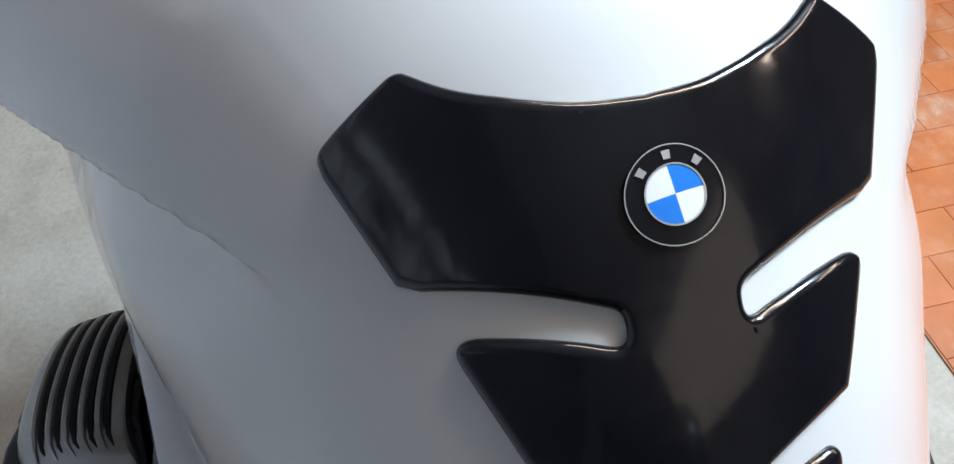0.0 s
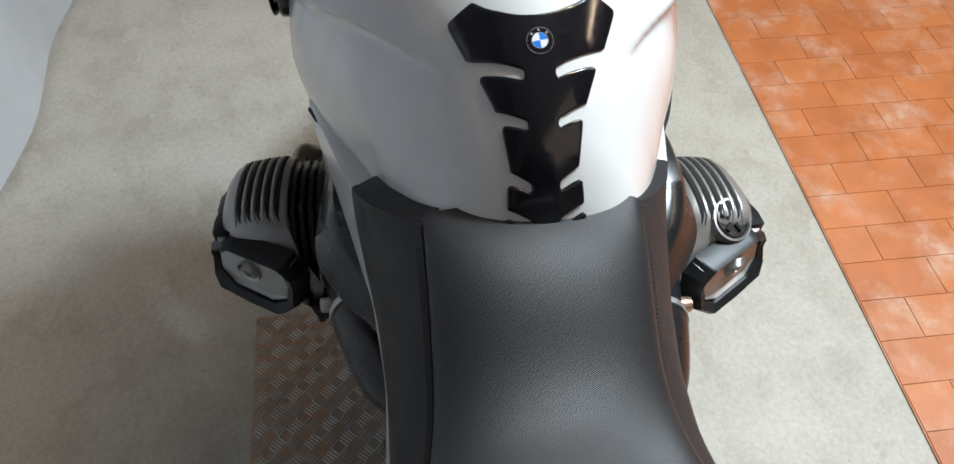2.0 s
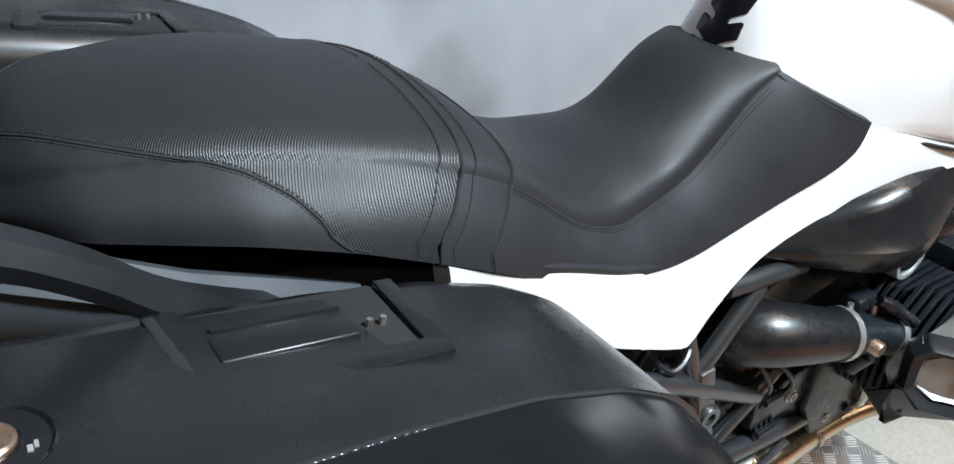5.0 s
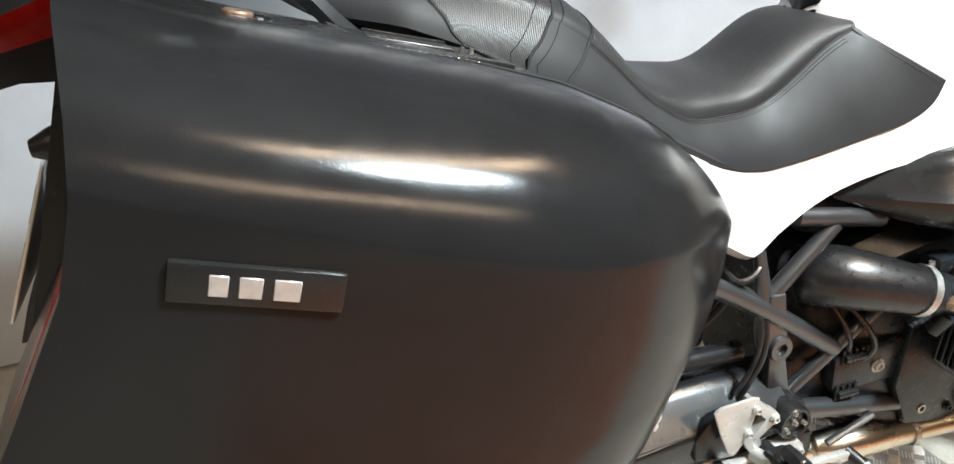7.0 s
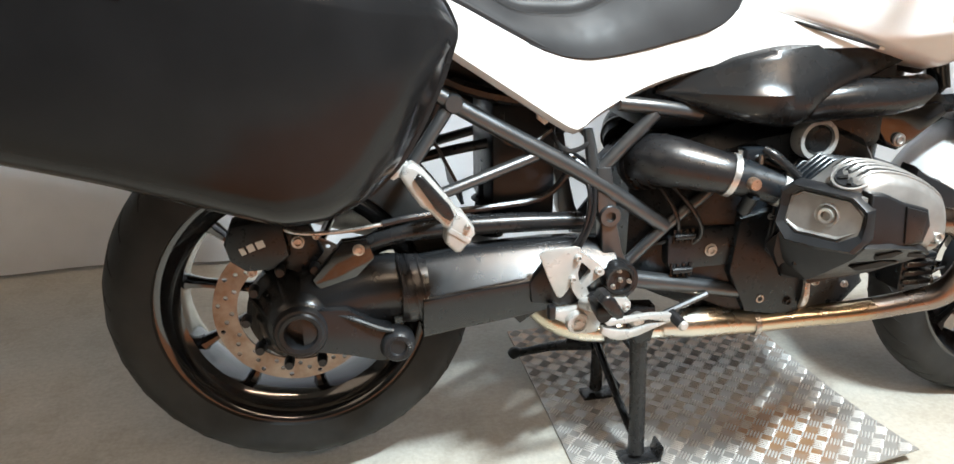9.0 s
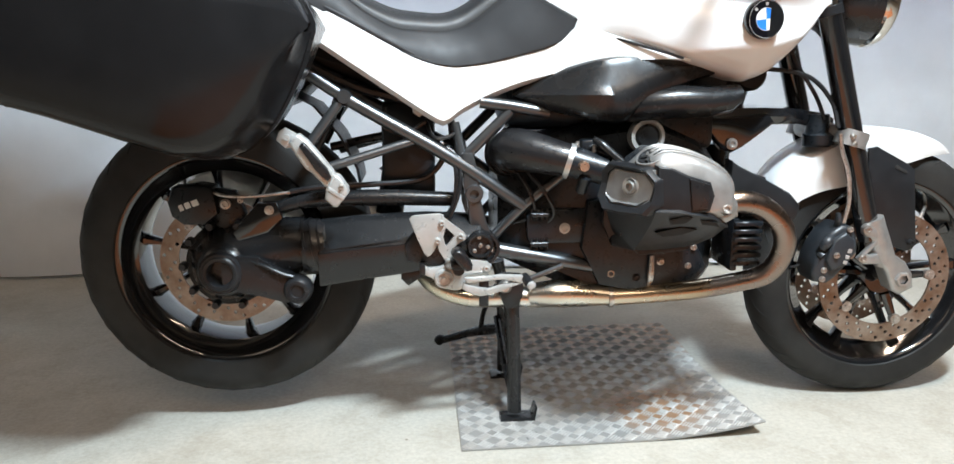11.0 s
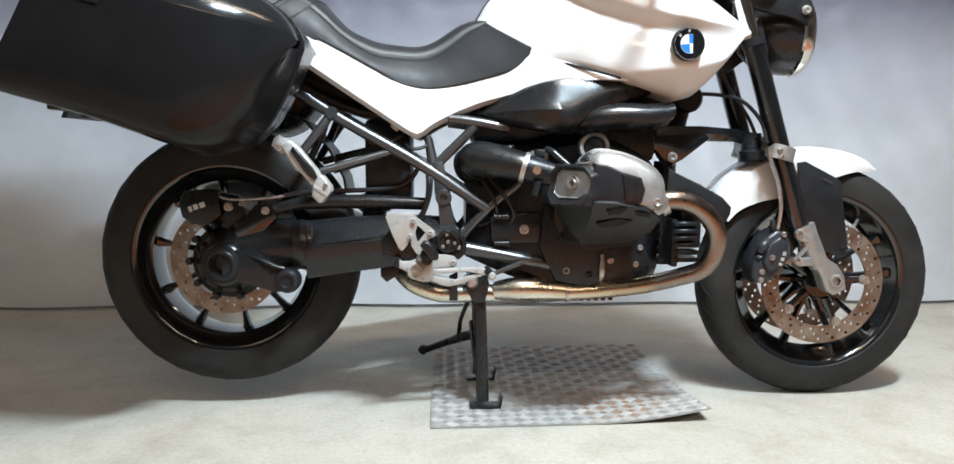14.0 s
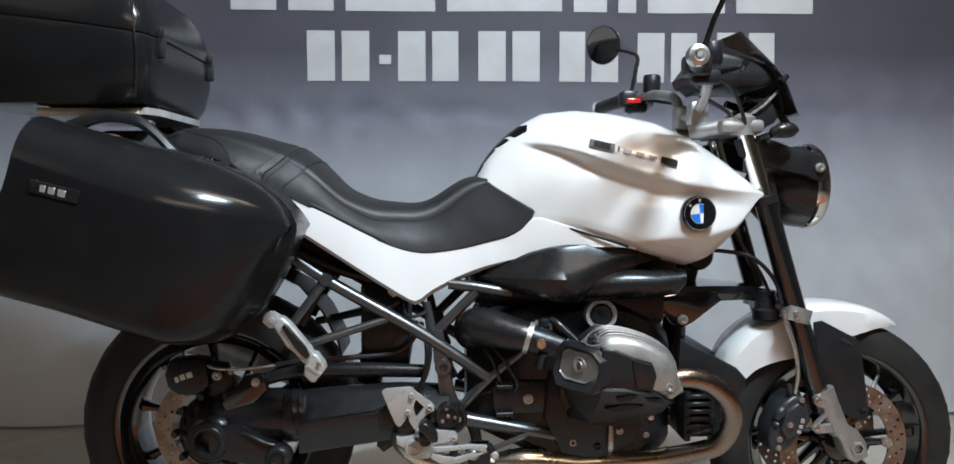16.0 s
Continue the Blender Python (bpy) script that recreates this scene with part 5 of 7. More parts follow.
part("ball_joint", joined(tube([(1.3, -0.055, 0.6), (1.3, -0.055, 0.67)], [0.03, 0.022], 16), lathe([(0.0, -0.01), (0.034, -0.01), (0.036, 0.01), (0.02, 0.02)], (1.305, -0.055, 0.615), "z", 20)), M["engine"], bike)
for p in ((1.336, -0.135, 0.628), (1.34, -0.137, 0.612)):
    bolt("bolt", p, 0.006, bike)
both("fender_stay", lambda: plate([(1.4, 0.598), (1.42, 0.602), (1.498, 0.562), (1.512, 0.55), (1.53, 0.43), (1.537, 0.385), (1.53, 0.37), (1.515, 0.366), (1.46, 0.385), (1.435, 0.43), (1.41, 0.5)], -0.094, -0.084, 0.003), M["plastic"])
bolt("bolt", (1.522, -0.096, 0.387), 0.0075, bike, M["plastic"])
part("stay_slot", plate([(1.462, 0.556), (1.492, 0.541), (1.494, 0.549), (1.468, 0.562)], -0.0955, -0.09, 0.001), M["hole"], bike)


def mudguard():
    rings = []
    r_top = soft_table([61.5, 70, 90, 105, 120, 132, 140, 148], [0.3215, 0.33, 0.338, 0.347, 0.354, 0.356, 0.352, 0.338])
    skirt = soft_table([61.5, 70, 85, 100, 110, 120, 132, 148], [0.0, 0.016, 0.054, 0.066, 0.092, 0.092, 0.07, 0.03])
    half = soft_table([61.5, 68, 80, 100, 148], [0.022, 0.045, 0.068, 0.074, 0.07])
    for k in range(34):
        deg = 61.5 + 86.5 * k / 33
        a, r, s, w = math.radians(deg), r_top(deg), skirt(deg), half(deg)
        drop = min(1.0, 0.25 + (deg - 61.5) / 10)
        outer = [(-w, r - 0.018 * drop - s), (-w, r - 0.018 * drop - s * 0.5), (-w * 0.98, r - 0.016 * drop), (-w * 0.8, r - 0.004 * drop), (-w * 0.4, r), (0, r + 0.001), (w * 0.4, r), (w * 0.8, r - 0.004 * drop), (w * 0.98, r - 0.016 * drop), (w, r - 0.018 * drop - s * 0.5), (w, r - 0.018 * drop - s)]
        inner = [(y * 0.96, q - 0.003 if abs(y) < w * 0.9 else q) for y, q in outer[::-1]]
        rings.append([Vector((FX + q * math.cos(a), y, FZ + q * math.sin(a))) for y, q in outer + inner])
    return loft(rings)


part("front_mudguard", mudguard(), M["white"], bike, "glossy white front mudguard")


def front_caliper():
    return joined(
        plate([(1.282, 0.325), (1.286, 0.36), (1.3, 0.392), (1.315, 0.418), (1.34, 0.436), (1.362, 0.432), (1.376, 0.41), (1.381, 0.375), (1.36, 0.345), (1.335, 0.315), (1.318, 0.304), (1.29, 0.308)], -0.128, -0.05, 0.01, 0, 3),
        plate([(1.318, 0.405), (1.345, 0.422), (1.366, 0.405), (1.372, 0.378), (1.345, 0.345), (1.32, 0.335), (1.306, 0.36)], -0.139, -0.12, 0.007, 0, 3),
        tube([(1.3, -0.125, 0.385), (1.308, -0.13, 0.4), (1.322, -0.12, 0.408)], [0.01, 0.012, 0.009], 10),
        tube([(1.298, -0.12, 0.372), (1.304, -0.128, 0.366)], 0.01, 10),
        tube([(1.338, -0.11, 0.43), (1.333, -0.12, 0.447), (1.33, -0.12, 0.462)], [0.008, 0.007, 0.005], 8),
    )


cals = both("front_caliper", front_caliper, M["caliper"])
for k, h in enumerate((0.0115, 0.0125, 0.015)):
    part("printed_bar", turned(box(-0.0045, 0.0045, -0.0012, 0, 0, h * 0.65, 0.0004, 1), pose(1.346 + 0.004 * k, -0.1393, 0.352 + (0, 0.0115, 0.024)[k], 0, 12, 0)), M["silverprint"], cals[0])
for p in ((1.357, -0.13, 0.427), (1.34, -0.131, 0.408), (1.307, -0.129, 0.336), (1.305, -0.129, 0.316), (1.326, -0.14, 0.372)):
    bolt("bolt", p, 0.0068, cals[0])
part("brake_hose", tube([(1.345, -0.12, 0.44), (1.346, -0.13, 0.49), (1.335, -0.135, 0.55), (1.318, -0.13, 0.6), (1.31, -0.13, 0.635)], 0.0045, 8), M["steel"], bike)
part("brake_cable", tube([(1.31, -0.12, 0.645), (1.3, -0.1, 0.7), (1.255, -0.08, 0.75), (1.18, -0.06, 0.765), (1.12, -0.05, 0.76)], 0.005, 8), M["hose"], bike)
part("brake_cable", tube([(1.3, -0.08, 0.66), (1.285, -0.06, 0.71), (1.24, -0.05, 0.78), (1.2, -0.04, 0.86)], 0.0045, 8), M["hose"], bike)
part("sensor_cable", tube([(1.27, -0.06, 0.325), (1.3, -0.075, 0.34), (1.33, -0.1, 0.36)], 0.003, 6), M["hose"], bike)

# ---- tank ----
TX = [0.60, 0.62, 0.645, 0.67, 0.70, 0.73, 0.772, 0.845, 0.933, 1.021, 1.10, 1.17, 1.245]
tank_top = soft_table(TX, [0.905, 0.95, 0.99, 1.018, 1.045, 1.067, 1.088, 1.095, 1.087, 1.069, 1.035, 0.985, 0.915])
tank_side = soft_table([0.60, 0.66, 0.70, 0.75, 0.80, 0.85, 0.90, 0.95, 1.0, 1.07, 1.15, 1.2, 1.245], [0.1, 0.107, 0.116, 0.136, 0.16, 0.185, 0.205, 0.222, 0.236, 0.244, 0.222, 0.196, 0.16])
tank_crease = soft_table([0.60, 0.66, 0.70, 0.75, 0.80, 0.85, 0.903, 1.035, 1.22, 1.245], [0.8, 0.83, 0.862, 0.9, 0.93, 0.942, 0.935, 0.905, 0.899, 0.897])
tank_low = soft_table([0.60, 0.70, 0.745, 0.802, 0.914, 1.0, 1.07, 1.114, 1.148, 1.182, 1.226, 1.245], [0.78, 0.82, 0.84, 0.826, 0.792, 0.759, 0.74, 0.752, 0.787, 0.829, 0.883, 0.893])


fold_z = soft_table([0.60, 0.70, 0.745, 0.79, 0.84, 0.9, 0.97, 1.05, 1.15, 1.245], [1.035, 1.018, 1.011, 1.003, 0.988, 0.966, 0.94, 0.92, 0.906, 0.899])
fold_in = soft_table([0.60, 0.71, 0.725, 0.76, 0.84, 0.95, 1.1, 1.17, 1.22, 1.245], [0.0, 0.0, 0.006, 0.017, 0.032, 0.026, 0.018, 0.009, 0.0, 0.0])
fold_wide = soft_table([0.60, 0.72, 0.76, 0.82, 0.88, 1.0, 1.1, 1.245], [0.008, 0.009, 0.012, 0.021, 0.036, 0.038, 0.034, 0.03])
tuck_z = soft_table([0.60, 0.9, 0.95, 1.0, 1.1, 1.17, 1.245], [0.7, 0.79, 0.8, 0.806, 0.812, 0.83, 0.88])


tank_peak = soft_table([0.6, 0.7, 0.76, 0.85, 1.245], [1.65, 1.7, 1.82, 2.0, 2.0])


def tank_half(x):
    """Half a cross section from the lower edge to the middle of the top: a dome over an upright flank,
    drawn in sharply under the long fold and again below the lower facet."""
    w, c, b, t = tank_side(x), tank_crease(x), tank_low(x), tank_top(x)
    b = min(b, c - 0.004)
    line = [(w * 0.9 - 0.012, b), (w * 0.97 - 0.002, b + 0.06 * (c - b))]
    line += [(w * (0.985 + 0.015 * min(1.0, k / 3)), b + (c - b) * (0.1 + 0.9 * k / 22)) for k in range(23)]
    line += [(w * math.cos(a), c + (t - c) * math.sin(a) ** (2 / tank_peak(x))) for a in (math.pi / 2 * k / 56 for k in range(1, 57))]
    out, f, deep, tz = [], fold_z(x), fold_in(x), tuck_z(x)
    for y, z in line:
        under = f - z
        if under > 0:
            q = min(1.0, under / fold_wide(x))
            y -= deep * (0.85 * q * (2 - q) + 0.15 * q * q * (3 - 2 * q)) * math.exp(-max(0.0, under - fold_wide(x)) / 0.05)
        if z < tz and x > 0.9:
            y -= min(0.75 * (tz - z), 0.5 * y) * min(1.0, (x - 0.9) / 0.1)
        out.append((max(y, 0.0), z))
    return out


def tank_z(x, y):
    w, c, t = tank_side(x), tank_crease(x), tank_top(x)
    return c + (t - c) * max(0.0, 1 - (y / w) ** 2) ** (1 / tank_peak(x))


def tank_mesh():
    rings = []
    for k in range(181):
        x = 0.60 + 0.645 * k / 180
        h = tank_half(x)
        rings.append([Vector((x, -y, z)) for y, z in h] + [Vector((x, y, z)) for y, z in h[-2::-1]])
    return loft(rings)


tank = part("fuel_tank", tank_mesh(), M["white"], bike, "pearl white tank with pressed creases", 0.9)


def on_tank(x, y, lift):
    """A place above the tank's upper skin, along its normal."""
    e = 0.002
    p = Vector((x, y, tank_z(x, y)))
    n = (Vector((x + e, y, tank_z(x + e, y))) - p).cross(Vector((x, y + e, tank_z(x, y + e))) - p).normalized()
    return p + n * lift


# black pad: one domed outline, five chevrons wide, with round-ended slots between them
SPINE_X = [0.58 + 0.002 * k for k in range(120)]
SPINE_S = [0.0]
for xa, xb in zip(SPINE_X, SPINE_X[1:]):
    SPINE_S.append(SPINE_S[-1] + math.hypot(xb - xa, tank_top(xb) - tank_top(xa)))


def rounded_outline(corners):
    """(y, s, radius) corners to a dense line with filleted corners."""
    out, n = [], len(corners)
    for k in range(n):
        p, a, b = Vector(corners[k][:2]), Vector(corners[k - 1][:2]), Vector(corners[(k + 1) % n][:2])
        ua, ub = (a - p).normalized(), (b - p).normalized()
        half = max(0.05, ua.angle(ub) / 2)
        cut = min(corners[k][2] / math.tan(half), 0.48 * (a - p).length, 0.48 * (b - p).length)
        if cut < 0.0002 or half > 1.5:
            out.append(p)
            continue
        p0, p1 = p + ua * cut, p + ub * cut
        for i in range(8):
            q = i / 7
            out.append(p0 * (1 - q) ** 2 + p * 2 * q * (1 - q) * 0.9 + (p0 + p1) * 0.5 * 2 * q * (1 - q) * 0.1 + p1 * q * q)
    dense = []
    for a, b in zip(out, out[1:] + out[:1]):
        m = max(1, int((b - a).length / 0.002))
        dense += [a.lerp(b, i / m) for i in range(m)]
    return dense


def inset(line, d):
    out, n = [], len(line)
    for k in range(n):
        t = (line[(k + 1) % n] - line[k - 1]).normalized()
        out.append(line[k] + Vector((-t.y, t.x)) * d)
    return out


def pad_mesh():
    s_of = lambda x: float(np.interp(x, SPINE_X, SPINE_S))
    side = []
    for k, (up, low) in enumerate(chevrons):
        for j, (y, x) in enumerate(up if k == 0 else up[-2:]):
            side.append((y if k == 0 or j else y - 0.003, s_of(x), 0.0026 if k else (0.06 if 0 < j < 4 else 0.004)))
        keep = low[:-5:-1] if k == 0 else low[-2:1:-1]
        for j, (y, x) in enumerate(keep):
            last = k < 4 and j == len(keep) - 1
            side.append((y - 0.001 if last else y, s_of(x), 0.004 if last else 0.003))
    side = [c if c[0] > 1e-6 else (0.0, c[1], 0.0) for c in side]
    fixed = []
    for c in side:
        fixed.append((c[0], c[1], 0.004) if abs(c[0] - 0.0115) < 0.0006 else c)
    corners = fixed + [(-y, s, r) for y, s, r in fixed[::-1] if y > 1e-6]
    line = rounded_outline(corners)
    area = sum(a.x * b.y - b.x * a.y for a, b in zip(line, line[1:] + line[:1]))
    sign = 1 if area > 0 else -1
    rings = [(line, 0.0002), (line, 0.0008), (inset(line, 0.0003 * sign), 0.0014), (inset(line, 0.0008 * sign), 0.0019), (inset(line, 0.0015 * sign), 0.0022), (inset(line, 0.0021 * sign), 0.00222)]
    lift = lambda p, h: on_tank(float(np.interp(p.y, SPINE_S, SPINE_X)), p.x + 0.0012, h)
    bm = loft([[lift(p, h) for p in ring + ring[:1]] for ring, h in rings], False, False)
    flat = bmesh.new()
    vs = [flat.verts.new((p.x, p.y, 0)) for p in rings[-1][0]]
    es = [flat.edges.new((vs[k], vs[(k + 1) % len(vs)])) for k in range(len(vs))]
    bmesh.ops.triangle_fill(flat, edges=es, use_beauty=True)
    for axis, lo, hi in (((1, 0, 0), -0.068, 0.069), ((0, 1, 0), SPINE_S[0], SPINE_S[-1])):
        v = lo
        while v < hi:
            bmesh.ops.bisect_plane(flat, geom=flat.verts[:] + flat.edges[:] + flat.faces[:], plane_co=(v, v, 0), plane_no=axis)
            v += 0.004
    for v in flat.verts:
        v.co = lift(v.co.xy, 0.00222)
    bm = joined(bm, flat)
    bmesh.ops.remove_doubles(bm, verts=bm.verts, dist=0.00008)
    bmesh.ops.recalc_face_normals(bm, faces=bm.faces)
    return bm


chevrons = (
    ([(0, 0.7148), (0.01, 0.7155), (0.0195, 0.7185), (0.034, 0.7255), (0.0435, 0.7338), (0.0625, 0.7312)], [(0, 0.6838), (0.0105, 0.6838), (0.0125, 0.6853), (0.047, 0.7016), (0.0515, 0.7048), (0.0617, 0.727)]),
    ([(0, 0.6838), (0.0105, 0.6836), (0.0113, 0.6798), (0.0145, 0.6798), (0.0445, 0.693)], [(0, 0.6584), (0.0105, 0.6583), (0.0125, 0.6593), (0.0335, 0.6696), (0.0436, 0.6915)]),
    ([(0, 0.6584), (0.0105, 0.6581), (0.0113, 0.655), (0.014, 0.655), (0.0303, 0.6622)], [(0, 0.6309), (0.01, 0.6308), (0.012, 0.6316), (0.0257, 0.639), (0.0297, 0.661)]),
    ([(0, 0.6309), (0.01, 0.6306), (0.0108, 0.6278), (0.0135, 0.6278), (0.0283, 0.6346)], [(0, 0.6166), (0.01, 0.6165), (0.012, 0.617), (0.0295, 0.6242), (0.0285, 0.6335)]),
    ([(0, 0.6166), (0.01, 0.6163), (0.0108, 0.614), (0.0135, 0.614), (0.0315, 0.6215)], [(0, 0.603), (0.01, 0.603), (0.018, 0.603), (0.03, 0.606), (0.0315, 0.62)]),
)
pad = part("tank_pad", pad_mesh(), M["pad"], bike, "glossy domed black tank pad with scuffs", 1.2)


def polar_patch(surface, r0, r1, a0, a1, n=10):
    return loft([[surface(r0 + (r1 - r0) * j / 3, a0 + (a1 - a0) * i / n) for i in range(n + 1)] for j in range(4)], False, False)


def badge(name, surface, r, parent, ring_mat, letters):
    """A round badge: outer rim, dark band with three plain marks, four quarters of blue and white."""
    rim = part(name, polar_patch(lambda q, a: surface(q, a, 0.0012), r * 0.55, r * 0.985, 0, math.tau, 40), M["pad"], parent, "round black badge with blue and white quarters", 1.2)
    part("rim", polar_patch(lambda q, a: surface(q, a, 0.0016), r * 0.975, r, 0, math.tau, 40), ring_mat, rim, "", 1.2)
    part("inner_rim", polar_patch(lambda q, a: surface(q, a, 0.0016), r * 0.58, r * 0.615, 0, math.tau, 40), ring_mat, rim, "", 1.2)
    for k in range(4):
        part("quarter", polar_patch(lambda q, a: surface(q, a, 0.0015), 0.0, r * 0.585, math.pi / 2 * k + 0.12, math.pi / 2 * (k + 1) + 0.12, 8), (M["badge_blue"], M["badge_white"])[k % 2], rim, "", 1.2)
    for a in letters:
        part("mark", polar_patch(lambda q, b: surface(q, b, 0.0016), r * 0.7, r * 0.88, a - 0.1, a + 0.1, 4), M["silverprint"], rim, "", 1.2)


badge("tank_pad_badge", lambda q, a, h: on_tank(0.6995 + q * math.sin(a) * 0.77, -q * math.cos(a), 0.0018 + h), 0.0094, bike, M["silverprint"], (math.radians(138), math.radians(93), math.radians(48)))


for sgn in (-1, 1):
    def flank(q, a, lift, sgn=sgn):
        x, z = 1.073 + q * math.cos(a) * (-sgn), 0.858 + q * math.sin(a)
        return Vector((x, sgn * (0.2445 + lift * 2 - (x - 1.073) * 0.12), z))
    part("badge_seat", turned(lathe([(0, -0.012), (0.034, -0.012), (0.0365, -0.009), (0.0365, 0.012)], (0, 0, 0), "y", 40) if sgn < 0 else flip(lathe([(0, -0.012), (0.034, -0.012), (0.0365, -0.009), (0.0365, 0.012)], (0, 0, 0), "y", 40)), pose(1.073, sgn * 0.2335, 0.858, 0, 0, 7 * -sgn * -1)), M["gloss"], bike)
    badge("tank_badge", flank, 0.0345, bike, M["silverprint"], (math.radians(142), math.radians(92), math.radians(44)))
    # model lettering as plain marks along the flank
    def dome(x, z, lift, sgn=sgn):
        def bare(x, z):
            w, c, t = tank_side(x), tank_crease(x), tank_top(x)
            q = min(0.9995, max(0.0, (z - c) / (t - c)))
            return Vector((x, -w * math.sqrt(1 - q ** tank_peak(x)), z))
        p = bare(x, z)
        n = (bare(x + 0.002, z) - p).cross(bare(x, z + 0.002) - p).normalized()
        n = n if n.y < 0 else -n
        p = p + n * lift
        return Vector((p.x, p.y * -sgn, p.z))

    def mark(u, v, lift):
        """A place along the line of the model marks: u along it, v up from its middle."""
        return dome(0.856 + u, 1.006 - 0.28 * (u - 0.009) + v, lift)

    def bar(u0, u1, tall, lean, lift, mat):
        rows = [[mark(u0 + (u1 - u0) * i / 4 + lean * (j / 3 - 0.5), tall * (j / 3 - 0.5), lift) for i in range(5)] for j in range(4)]
        part("model_mark", loft(rows, False, False), M[mat], tank)

    bar(0.0, 0.05, 0.018, 0.004, 0.004, "frame")
    bar(0.009, 0.042, 0.013, 0.004, 0.0046, "hole")
    bar(0.056, 0.0595, 0.011, 0.002, 0.0042, "hole")
    for u in (0.066, 0.091, 0.116):
        bar(u + 0.001, u + 0.017, 0.0085, 0.002, 0.0042, "frame")
    bar(0.141, 0.174, 0.015, 0.004, 0.0046, "hole")
    part("tank_joint", tube([(x, sgn * (tank_side(x) * 0.985 + 0.001), tank_low(x) + 0.001) for x in (0.762 + 0.17 * k / 12 for k in range(13))], 0.0028, 6, 1), M["hole"], tank)

# ---- side panels below the seat ----
panel_top = soft_table([0.16, 0.217, 0.3, 0.355, 0.424, 0.48, 0.565, 0.664, 0.745, 0.802, 0.914, 0.95], [0.92, 0.887, 0.845, 0.815, 0.779, 0.772, 0.78, 0.802, 0.842, 0.826, 0.793, 0.783])
panel_low = soft_table([0.16, 0.218, 0.3, 0.383, 0.438, 0.478, 0.509, 0.565, 0.636, 0.706, 0.777, 0.862, 0.926, 0.95], [0.857, 0.819, 0.764, 0.709, 0.672, 0.648, 0.674, 0.703, 0.731, 0.752, 0.773, 0.781, 0.784, 0.779])
panel_out = soft_table([0.16, 0.22, 0.35, 0.39, 0.45, 0.5, 0.55, 0.6, 0.68, 0.774, 0.905, 0.95], [0.178, 0.172, 0.158, 0.148, 0.132, 0.122, 0.12, 0.122, 0.132, 0.16, 0.196, 0.204])
panel_flare = soft_table([0.16, 0.3, 0.42, 0.5, 0.6, 0.8, 0.95], [0.0, 0.004, 0.014, 0.02, 0.01, 0.004, 0.0])


def side_panel():
    rings = []
    for k in range(61):
        x = 0.16 + 0.79 * k / 60
        t, b, w = panel_top(x) + 0.008, panel_low(x), panel_out(x)
        t = max(t, b + 0.006)
        fold = b + min(0.012, 0.35 * (t - b)) * (1.0 if x < 0.6 else max(0.25, 1 - (x - 0.6) * 4))
        g = panel_flare(x)
        prof = [(w - 0.03, t), (w - 0.012, t), (w - 0.004, t - 0.004), (w + g * 0.5, fold + (t - fold) * 0.45), (w + g, fold), (w + g - 0.014, b + 0.002), (w + g - 0.022, b), (w + g - 0.028, b + 0.004), (w + g - 0.024, fold)]
        rings.append([Vector((x, -y, z)) for y, z in prof])
    return loft(rings)


both("side_panel", side_panel, M["white"], None, "white side panel under the seat")[1].location = (0.0, 0.012, 0.0)
both("seat_edge", lambda: tube([(x, -(panel_out(x) - 0.008), panel_top(x) + 0.009) for x in (0.24 + 0.42 * k / 30 for k in range(31))], [0.001] + [0.005] * 29 + [0.001], 8, 2), M["vinyl"])
bolt("bolt", (0.428, -0.128, 0.686), 0.012, bike, M["paleplate"])
part("panel_tab", plate([(0.413, 0.715), (0.445, 0.7), (0.441, 0.678), (0.428, 0.67), (0.415, 0.68)], -0.128, -0.121, 0.002), M["paleplate"], bike)

# ---- seat ----
SX = [-0.10, -0.05, 0.04, 0.10, 0.16, 0.20, 0.23, 0.27, 0.31, 0.38, 0.48, 0.52, 0.56, 0.60, 0.64]
HX = [-0.10, -0.05, 0.04, 0.10, 0.16, 0.20, 0.23, 0.27, 0.31, 0.38, 0.44, 0.48, 0.52, 0.56, 0.60, 0.615, 0.63, 0.64]
seat_top = soft_table(SX, [1.035, 1.054, 1.05, 1.04, 1.022, 1.012, 0.998, 0.962, 0.914, 0.885, 0.876, 0.892, 0.922, 0.943, 0.94], 29)
seam_z = soft_table(SX, [1.015, 1.03, 1.024, 1.01, 0.99, 0.972, 0.955, 0.922, 0.882, 0.842, 0.836, 0.846, 0.876, 0.91, 0.926], 29)
seam_y = soft_table(SX, [0.055, 0.1, 0.128, 0.14, 0.148, 0.15, 0.15, 0.147, 0.142, 0.124, 0.096, 0.09, 0.088, 0.087, 0.087], 29)
skirt_z = soft_table(HX, [0.998, 0.996, 0.98, 0.958, 0.926, 0.902, 0.882, 0.858, 0.834, 0.8, 0.776, 0.77, 0.778, 0.794, 0.812, 0.824, 0.838, 0.862])
skirt_y = soft_table(HX, [0.065, 0.125, 0.165, 0.178, 0.182, 0.181, 0.177, 0.17, 0.164, 0.153, 0.138, 0.132, 0.131, 0.136, 0.146, 0.149, 0.151, 0.15])
skirt_x = soft_table(HX, [0, 0, 0, 0, 0, 0, 0, 0, 0, 0.006, 0.014, 0.022, 0.045, 0.072, 0.094, 0.1, 0.1, 0.096])


